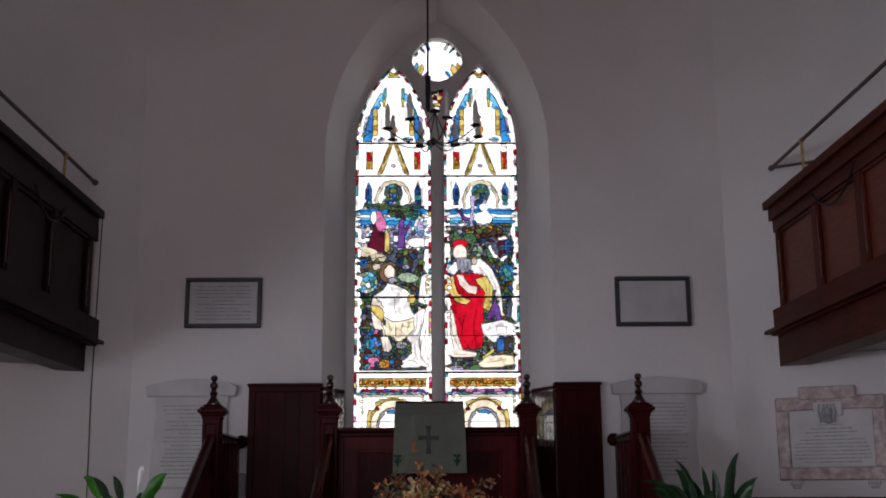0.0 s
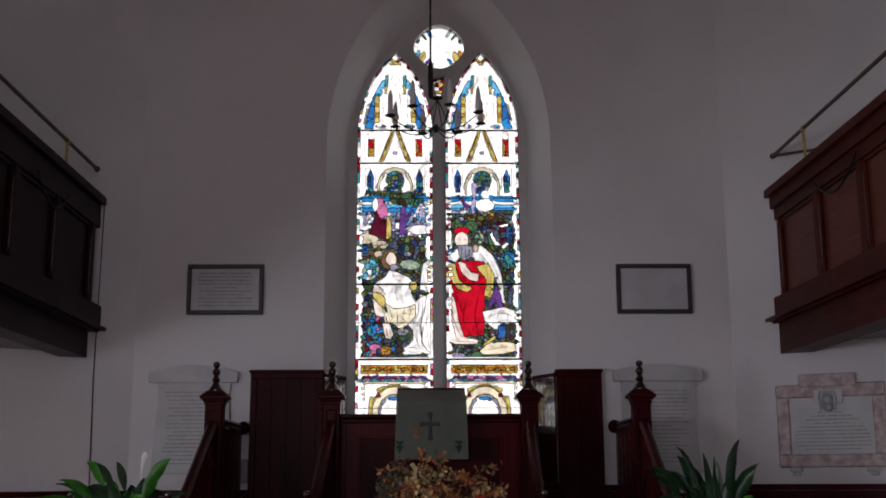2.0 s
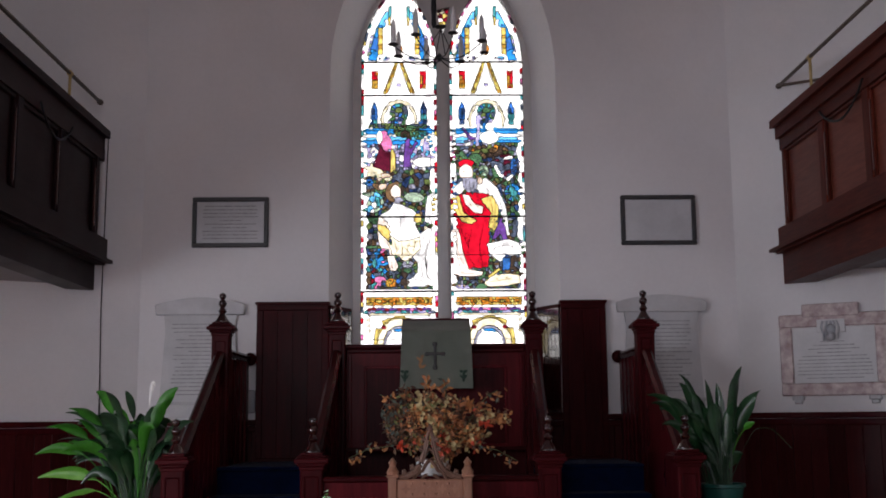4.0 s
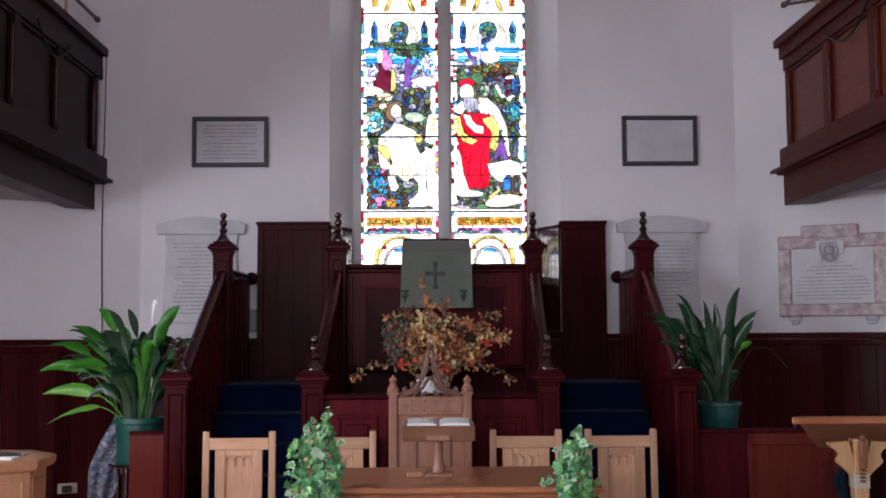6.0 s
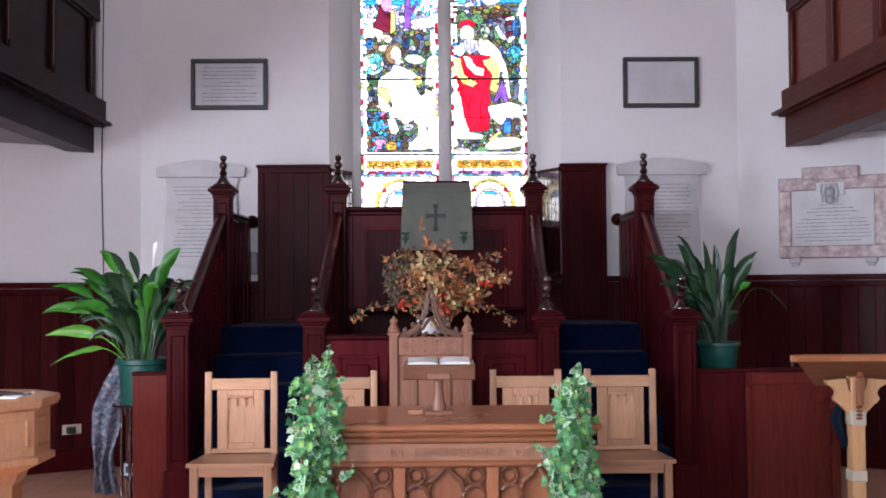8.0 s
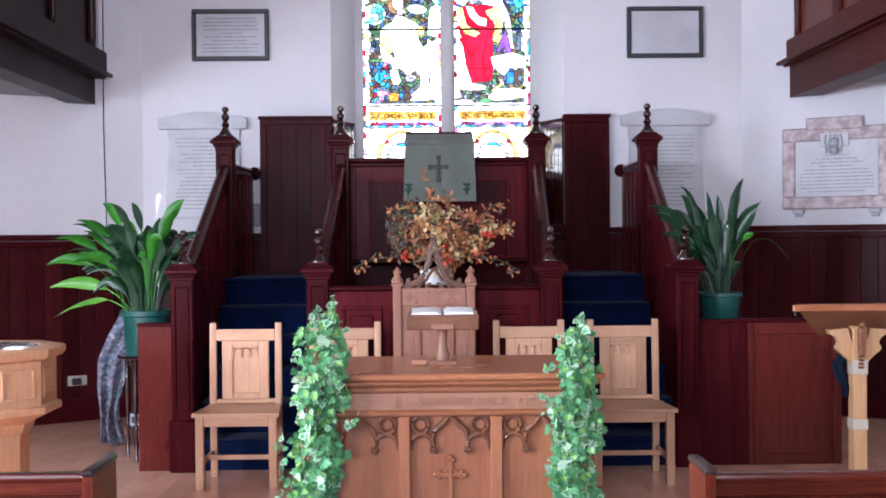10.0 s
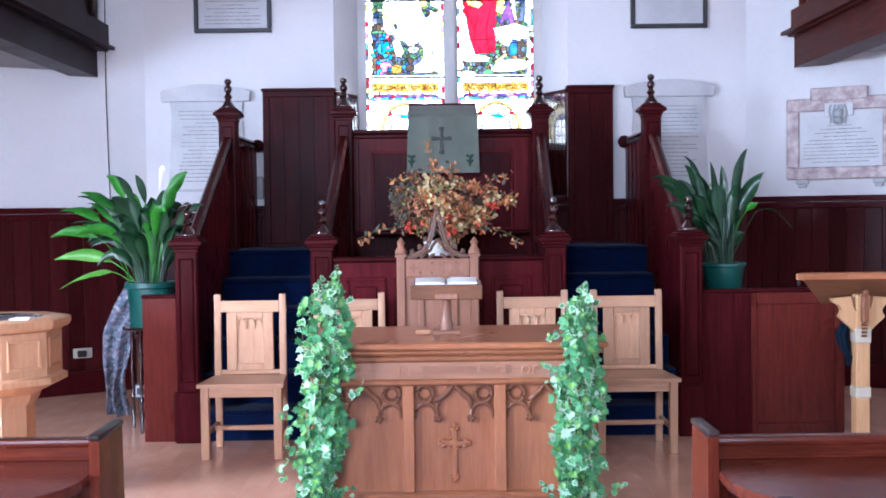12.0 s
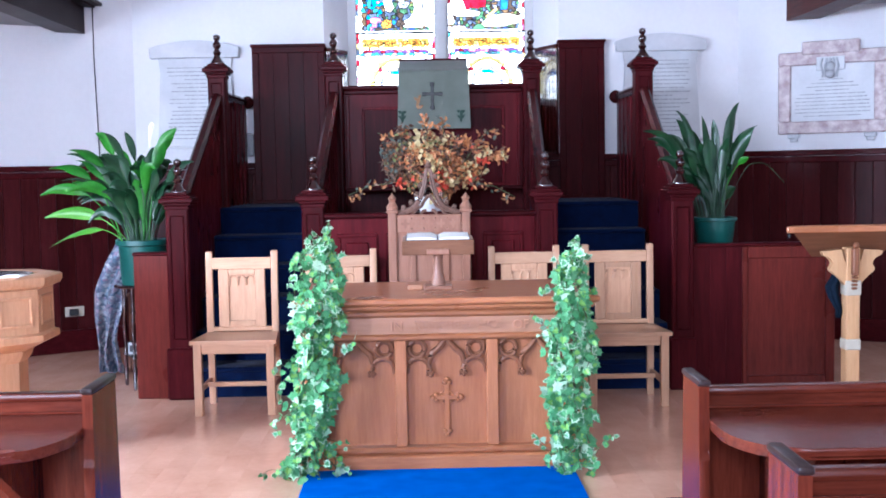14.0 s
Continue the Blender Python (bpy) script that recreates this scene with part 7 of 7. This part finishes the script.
for r in range(36):
    for c in range(28):
        bm.faces.new((vs[r][c], vs[r][c + 1], vs[r + 1][c + 1], vs[r + 1][c]))
bmesh.ops.solidify(bm, geom=bm.faces[:], thickness=0.004)
part("drape", bm, FLORAL, cloth_thing, "", 70)
crate = thing("wooden_box", (-2.05, 8.6, 0), "plain brown wooden box standing behind the stool", "box")
part("case", boxed(-2.215, -1.80, 8.46, 8.80, 0.0, 0.55, b=0.006), ROSE_OAK, crate)
part("lid", boxed(-2.225, -1.79, 8.45, 8.81, 0.55, 0.575, b=0.006), ROSE_OAK, crate)
# small black box with a white face below the stool
bx = thing("small_device", (-2.0, 7.98, 0.24), "small black box with a white face on the stool rail", "box")
part("case", boxed(-2.045, -1.965, 7.77, 7.83, 0.229, 0.33, b=0.006), BOOK, bx)
part("face", boxed(-2.038, -1.972, 7.763, 7.771, 0.245, 0.322, b=0.002), INSCRIBED, bx)
part("display", boxed(-2.028, -1.982, 7.759, 7.764, 0.262, 0.305, b=0.001), BOOK, bx)

PRX, PRY = 1.84, 7.78
stool(PRX, PRY, 0.885, 0.16, "dark turned wooden stool behind the low screen")
pr = thing("aspidistra", (PRX, PRY, 0.885), "dark green aspidistra in a plain green pot", "plant", "potted aspidistras")
pot(pr, PRX, PRY, 0.885, 0.142, 0.112, 0.195, 0.0)
RIGHT_LEAVES = [  # tip x and z, lift of the arch, half width
    (1.983, 1.824, 0.0, 0.050), (2.091, 1.674, 0.02, 0.050), (1.35, 1.647, 0.03, 0.034), (1.376, 1.594, 0.05, 0.032), (1.581, 1.781, 0.05, 0.024), (1.732, 1.74, 0.0, 0.028),
    (1.825, 1.719, 0.0, 0.030), (2.03, 1.467, 0.0, 0.022), (1.587, 1.722, 0.02, 0.034), (1.573, 1.374, 0.10, 0.030), (1.44, 1.56, 0.06, 0.034), (1.66, 1.66, 0.02, 0.046),
    (1.50, 1.62, 0.04, 0.034), (1.77, 1.60, 0.0, 0.046), (1.45, 1.46, 0.08, 0.030), (1.90, 1.60, 0.0, 0.034), (1.62, 1.52, 0.04, 0.044), (1.70, 1.45, 0.02, 0.044),
]
for k in range(64):
    if k < len(RIGHT_LEAVES):
        x, z, arch, wide = RIGHT_LEAVES[k]
        y = PRY - rng.uniform(0.0, 0.14)
    else:
        x, z, arch, wide = rng.uniform(1.60, 1.98), rng.uniform(1.22, 1.58), rng.uniform(0.0, 0.06), rng.uniform(0.028, 0.044)
        y = PRY + rng.uniform(-0.10, 0.14)
    root = (PRX + 0.2 * (x - PRX) + rng.uniform(-0.02, 0.02), PRY + rng.uniform(-0.06, 0.06), 1.05)
    # one leaf in the brighter green, the shaded near-black for all others
    part("leaf", leaf_to(bmesh.new(), root, (x, y, z), arch, wide, rng, 0.72 if k == 7 else rng.uniform(0.26, 0.40)), LEAF if k == 7 else LEAF_SHADED, pr, "", 80)
part("leaf", tube(bmesh.new(), smooth([(1.87, PRY - 0.05, 1.08), (2.02, PRY - 0.05, 1.38), (2.10, PRY - 0.05, 1.43), (2.18, PRY - 0.05, 1.41), (2.285, PRY - 0.05, 1.30)], 4), 0.0026, 6), LEAF_SHADED, pr, "thin withered stalk", 80)

# wall socket
so = thing("wall_socket", (-2.92, 9.45, 0.33), "white double wall socket with a black plug", "socket")
sx, sy = -2.92, west_y(-2.92) - 0.03
turn_w = math.atan(CANT)
for nm, b, mt in (("plate", boxed(-0.075, 0.075, -0.014, 0.0, -0.040, 0.040, b=0.004), TAPE), ("plug", boxed(-0.045, 0.025, -0.045, -0.012, -0.03, 0.022, b=0.006), BOOK)):
    bmesh.ops.transform(b, matrix=Matrix.Translation((sx, sy, 0.33)) @ Matrix.Rotation(turn_w, 4, "Z"), verts=b.verts[:])
    part(nm, b, mt, so)

# ---- leaves for the arrangements ----


def leaf_mesh(name, outline, fold, material, rim=None):
    """A small folded leaf, one unit long, with its stalk end at the origin; with a rim, its margin has a second colour."""
    bm = bmesh.new()
    mv = [bm.verts.new((0, y, 0)) for y in (0.0, 0.35, 0.7, 1.0)]
    for s in (-1, 1):
        if rim:
            core = [bm.verts.new((s * x * 0.60, 0.40 + (y - 0.40) * 0.66, fold * x * 0.60 + 0.01)) for x, y in outline]
            edge = [bm.verts.new((s * x, y, fold * x - 0.03 * (k % 2))) for k, (x, y) in enumerate(outline)]
            tip, low = bm.verts.new((0, 0.80, 0.01)), bm.verts.new((0, 0.14, 0.01))
            ring = [low, *core, tip]
            bm.faces.new(ring if s > 0 else ring[::-1])
            outer, inner = [mv[0], *edge, mv[3]], [low, *core, tip]
            for k in range(len(outer) - 1):
                q = [outer[k], outer[k + 1], inner[k + 1], inner[k]]
                bm.faces.new(q if s > 0 else q[::-1]).material_index = 1
        else:
            ov = [bm.verts.new((s * x, y, fold * x)) for x, y in outline]
            ring = [mv[0], *ov, mv[3], mv[2], mv[1]]
            bm.faces.new(ring if s > 0 else ring[::-1])
    bmesh.ops.triangulate(bm, faces=bm.faces[:])
    me = bpy.data.meshes.new(name)
    bm.to_mesh(me)
    bm.free()
    me.materials.append(material)
    if rim:
        me.materials.append(rim)
    return me


IVY_SHAPE = [(0.28, -0.10), (0.26, 0.08), (0.60, 0.16), (0.34, 0.34), (0.46, 0.58), (0.22, 0.62), (0.10, 0.84)]
OVAL = [(0.08, 0.08), (0.22, 0.30), (0.24, 0.48), (0.09, 0.82)]
PETAL = [(0.20, 0.25), (0.36, 0.62), (0.26, 0.92)]


def strewn(name, spots, parent, meshes, limit):
    """Leaves at the given places: the first ones as pieces of their own, the rest joined."""
    rest_v, rest_f, rest_m = [], [], []
    mats = []
    for k, (m, which) in enumerate(spots):
        me = meshes[which]
        if k < limit:
            ob = new(name, me)
            ob.parent = parent
            ob.matrix_parent_inverse = Matrix.Translation(ORIGIN[parent.name]).inverted()
            ob.matrix_basis = m
        else:
            for mt in me.materials:
                if mt not in mats:
                    mats.append(mt)
            at = len(rest_v)
            rest_v += [tuple(m @ v.co) for v in me.vertices]
            rest_f += [tuple(at + i for i in p.vertices) for p in me.polygons]
            rest_m += [mats.index(me.materials[p.material_index]) for p in me.polygons]
    if rest_v:
        me = bpy.data.meshes.new(name + "_mass")
        me.from_pydata(rest_v, [], rest_f)
        for mt in mats:
            me.materials.append(mt)
        me.polygons.foreach_set("material_index", rest_m)
        ob = new(name + "_mass", me)
        ob.parent = parent
        ob.matrix_parent_inverse = Matrix.Translation(ORIGIN[parent.name]).inverted()
        tagged(ob, "", "", "", "stuff")


def facing(p, normal, size, rng, spin):
    q = Vector(normal).to_track_quat("Z", "Y").to_matrix().to_4x4()
    return Matrix.Translation(p) @ q @ Matrix.Rotation(spin, 4, "Z") @ Matrix.Rotation(rng.gauss(0, 0.5), 4, "X") @ Matrix.Rotation(rng.gauss(0, 0.5), 4, "Y") @ Matrix.Scale(size, 4)


IVY_M = [leaf_mesh("ivy_leaf", IVY_SHAPE, f, m, r) for f, m, r in ((0.25, IVY_A, IVY_A), (0.2, IVY_A, IVY_B), (0.3, IVY_C, IVY_A), (0.15, IVY_B, IVY_B))]


def ivy(cx, seed, profile, strands, label):
    """A trailing ivy: hanging stems with lobed leaves from the table end to the floor. profile: height, middle and half width."""
    rng = random.Random(seed)
    g = thing("ivy_garland", (cx, 5.60, 0), label, "ivy", "trailing ivy garlands")
    heights = [p[0] for p in profile]
    top = heights[0]

    def shape(z):
        return [float(np.interp(z, heights[::-1], [p[i] for p in profile][::-1])) for i in (1, 2)]

    spots = []

    def leaf(p, n, size, kinds=(0.54, 0.14, 0.24, 0.08)):
        spots.append((facing((p[0], p[1], max(p[2], 0.012)), n, size, rng, math.pi + rng.gauss(0, 0.9)), rng.choices((0, 1, 2, 3), kinds)[0]))

    for k in range(38):
        start = top * (1 - 0.72 * rng.random() ** 1.25)
        end = max(0.02, start - rng.uniform(0.35, 0.95))
        side, ph, deep = rng.uniform(-1, 1), rng.uniform(0, 6.28), rng.uniform(0.0, 1.0)
        pts = []
        n = int((start - end) / 0.030) + 2
        for j in range(n):
            z = start + (end - start) * j / (n - 1)
            mid, half = shape(z)
            u = max(-0.98, min(0.98, side + 0.30 * math.sin(ph + z * 9)))
            x = mid + half * u
            y = 5.63 - 0.15 * math.sqrt(1 - u * u) * deep + 0.015 * math.sin(ph + z * 21)
            pts.append((x, y, z))
            nrm = (0.6 * u + rng.gauss(0, 0.25), -1.0 + rng.gauss(0, 0.25), 0.35 + rng.gauss(0, 0.3))
            young = (0.2, 0.25, 0.5, 0.05) if z > top - 0.12 else (0.54, 0.14, 0.24, 0.08)
            for _ in range(1 + (rng.random() < 0.3)):
                size = rng.uniform(0.028, 0.054) * (0.6 if half < 0.03 else 1.0)
                leaf((x + rng.gauss(0, 0.010), y - rng.uniform(0.0, 0.02), z + rng.gauss(0, 0.010)), nrm, size, young)
        part("stem", tube(bmesh.new(), pts, 0.0024, 5), STEM, g)
    for st in strands:
        line = smooth([(x, 5.555 + 0.02 * math.sin(x * 40 + z * 30), z) for x, z in st], 5)
        part("tendril", tube(bmesh.new(), line, 0.0018, 5), STEM, g)
        step = 3 if len(line) > 8 else 2
        for j in range(1, len(line), step):
            p = line[j]
            for _ in range(2 if j > 2 else 1):
                leaf((p.x + rng.gauss(0, 0.009), p.y - 0.008, p.z + rng.gauss(0, 0.009)), (rng.gauss(0, 0.3), -1, 0.3), rng.uniform(0.022, 0.036), (0.30, 0.35, 0.23, 0.12))
    rng.shuffle(spots)
    strewn("ivy_leaf", spots, g, IVY_M, 290)
    return g


ivy(-0.585, 31, [
    (1.184, -0.51, 0.005), (1.12, -0.522, 0.013), (1.055, -0.572, 0.070), (1.0, -0.574, 0.100), (0.935, -0.570, 0.112), (0.862, -0.586, 0.098), (0.806, -0.572, 0.110), (0.732, -0.576, 0.112), (0.65, -0.588, 0.085),
    (0.586, -0.604, 0.068), (0.52, -0.585, 0.098), (0.473, -0.570, 0.102), (0.399, -0.592, 0.092), (0.288, -0.620, 0.095), (0.232, -0.612, 0.062), (0.176, -0.604, 0.052), (0.129, -0.632, 0.083), (0.072, -0.619, 0.130), (0.0, -0.615, 0.140),
], [
    [(-0.637, 1.039), (-0.609, 1.084), (-0.589, 1.135)], [(-0.54, 1.06), (-0.52, 1.12), (-0.509, 1.184)], [(-0.68, 0.957), (-0.699, 0.92)], [(-0.538, 0.734), (-0.483, 0.723), (-0.45, 0.732)], [(-0.52, 0.65), (-0.45, 0.612), (-0.402, 0.639)],
    [(-0.698, 0.542), (-0.753, 0.533), (-0.781, 0.506)], [(-0.699, 0.495), (-0.746, 0.45), (-0.756, 0.375), (-0.725, 0.347)], [(-0.69, 0.319), (-0.763, 0.292), (-0.787, 0.25), (-0.755, 0.20)], [(-0.66, 0.25), (-0.715, 0.16)],
    [(-0.70, 0.03), (-0.80, 0.045), (-0.846, 0.03)], [(-0.548, 0.186), (-0.447, 0.165)], [(-0.56, 0.07), (-0.47, 0.06), (-0.43, 0.02)],
], "full green and cream ivy trailing from the table end")
ivy(0.59, 32, [
    (1.098, 0.613, 0.008), (1.039, 0.620, 0.035), (1.01, 0.575, 0.080), (0.961, 0.572, 0.090), (0.913, 0.576, 0.085), (0.854, 0.592, 0.090), (0.796, 0.578, 0.088), (0.727, 0.60, 0.078), (0.668, 0.594, 0.098), (0.609, 0.605, 0.108),
    (0.55, 0.615, 0.106), (0.491, 0.606, 0.094), (0.444, 0.568, 0.068), (0.394, 0.576, 0.088), (0.334, 0.578, 0.092), (0.275, 0.586, 0.088), (0.216, 0.582, 0.078), (0.156, 0.594, 0.094), (0.096, 0.610, 0.125), (0.0, 0.600, 0.095),
], [
    [(0.616, 1.04), (0.612, 1.07), (0.611, 1.098)], [(0.52, 0.681), (0.462, 0.711), (0.424, 0.746)], [(0.501, 0.681), (0.452, 0.652)], [(0.668, 0.864), (0.697, 0.844)], [(0.664, 0.275), (0.703, 0.265)],
    [(0.69, 0.08), (0.751, 0.165), (0.795, 0.179)], [(0.50, 0.09), (0.443, 0.151), (0.418, 0.186)], [(0.493, 0.881), (0.464, 0.862)],
], "narrow green and cream ivy trailing from the table end")

# flowers on the ledge
fl = thing("flower_arrangement", (-0.03, 7.66, 1.0), "wide arrangement of russet autumn leaves and red flowers", "flowers")
part("vase", lathe(bmesh.new(), [(0.07, 0), (0.075, 0.01), (0.05, 0.05), (0.06, 0.14), (0.10, 0.22), (0.105, 0.25), (0.095, 0.25)], -0.03, 7.68, 20, 1.0), PLASTIC_WHITE, fl, "white footed vase")
FL_M = [leaf_mesh("autumn_leaf", OVAL if k not in (4, 5) else PETAL, 0.3, m) for k, m in enumerate(AUTUMN)]
rng = random.Random(77)
spots = []
heads = []
for k in range(84):
    a, rr = rng.uniform(0, math.tau), rng.random() ** 0.5
    uneven = 1 + 0.14 * math.sin(3 * a + 1.0) + 0.10 * math.sin(7 * a)
    x, z = 0.36 * uneven * rr * math.cos(a), 1.475 + 0.18 * uneven * rr * math.sin(a)
    if z < 1.36 and abs(x + 0.02) > 0.24:
        z += 0.06
    if x < -0.17:
        tones = rng.choice(((2, 6), (6, 3), (2, 0), (6, 2), (3, 2)))
    elif z < 1.42 and x < 0.0:
        tones = rng.choice(((3, 5), (3, 1), (0, 3), (1, 4)))
    else:
        tones = rng.choice(((1, 0), (5, 1), (0, 2), (1, 5), (0, 4), (2, 0), (1, 1), (5, 3)))
    heads.append((x, 7.56 - 0.20 * (1 - rr) - 0.04 * rng.random(), z, tones, a))
for x, y, z, tones, a in heads:
    for k in range(32):
        d = Vector((rng.gauss(0, 1), rng.gauss(0, 0.8), rng.gauss(0, 1))).normalized() * 0.052 * rng.random() ** 0.4
        n = (d.x * 14 + rng.gauss(0, 0.3), -0.9 + rng.gauss(0, 0.3), d.z * 14 + 0.35 + rng.gauss(0, 0.3))
        spots.append((facing((x + d.x, y + d.y, z + d.z), n, rng.uniform(0.020, 0.044), rng, rng.uniform(0, 6.28)), rng.choices((*tones, 2, 0), (0.46, 0.24, 0.18, 0.12))[0]))
# dark leaves set behind the heads, in place of shade in the gaps
for k in range(420):
    a, rr = rng.uniform(0, math.tau), rng.random() ** 0.5
    spots.append((facing((0.34 * rr * math.cos(a), 7.62 + 0.05 * rng.random(), 1.47 + 0.17 * rr * math.sin(a)), (rng.gauss(0, 0.4), -1, 0.3), rng.uniform(0.03, 0.055), rng, rng.uniform(0, 6.28)), rng.choice((2, 6, 2))))
for cx, cz, cy in ((0.055, 1.405, 7.42), (0.04, 1.32, 7.42), (0.30, 1.47, 7.46), (-0.22, 1.34, 7.46)):
    for k in range(14):
        spots.append((facing((cx + rng.gauss(0, 0.012), cy, cz + rng.gauss(0, 0.012)), (math.cos(k * 0.6) * 0.6, -0.8, math.sin(k * 0.6) * 0.6), rng.uniform(0.026, 0.038), rng, k * 0.6), 4))
for s, x0, z0, x1, z1 in ((-1, -0.30, 1.34, -0.55, 1.27), (1, 0.24, 1.34, 0.50, 1.245), (-1, -0.20, 1.56, -0.36, 1.66), (1, 0.26, 1.58, 0.38, 1.68), (0, -0.05, 1.62, -0.06, 1.78), (0, 0.06, 1.62, 0.05, 1.74)):
    for k in range(26):
        f = rng.random()
        spots.append((facing((x0 + (x1 - x0) * f + rng.gauss(0, 0.012), 7.50 + rng.gauss(0, 0.03), z0 + (z1 - z0) * f + 0.02 * math.sin(f * 5) + rng.gauss(0, 0.018)), (rng.gauss(0, 0.5), -1, 0.3), rng.uniform(0.026, 0.045), rng, rng.uniform(0, 6.28)), rng.choices((0, 1, 2, 6), (0.36, 0.30, 0.20, 0.14))[0]))
    part("twig", tube(bmesh.new(), [(x0 * 0.5, 7.58, 1.38), (x0, 7.52, z0), ((x0 + x1) / 2, 7.50, (z0 + z1) / 2 + 0.02), (x1, 7.50, z1)], [0.005, 0.004, 0.003, 0.002], 5), STEM, fl)
rng.shuffle(spots)
strewn("autumn_leaf", spots, fl, FL_M, 300)

# ---- floor boards ----
me = bpy.data.meshes.new("plank")
b = boxed(-0.0661, 0.0661, 0.0, 5.249, -0.012, 0.0, b=0.0003)
b.to_mesh(me)
b.free()
me.materials.append(FLOOR)
rng = random.Random(8)
for k in range(66):
    x = -4.33 + k * 0.1323
    off = rng.uniform(0, 0.25)
    for j in range(3):
        ob = new("plank", me)
        ob.parent = floor_ob
        ob.matrix_basis = Matrix.Translation((x, REAR_Y - off + j * 5.25, rng.uniform(-0.0002, 0.0002)))
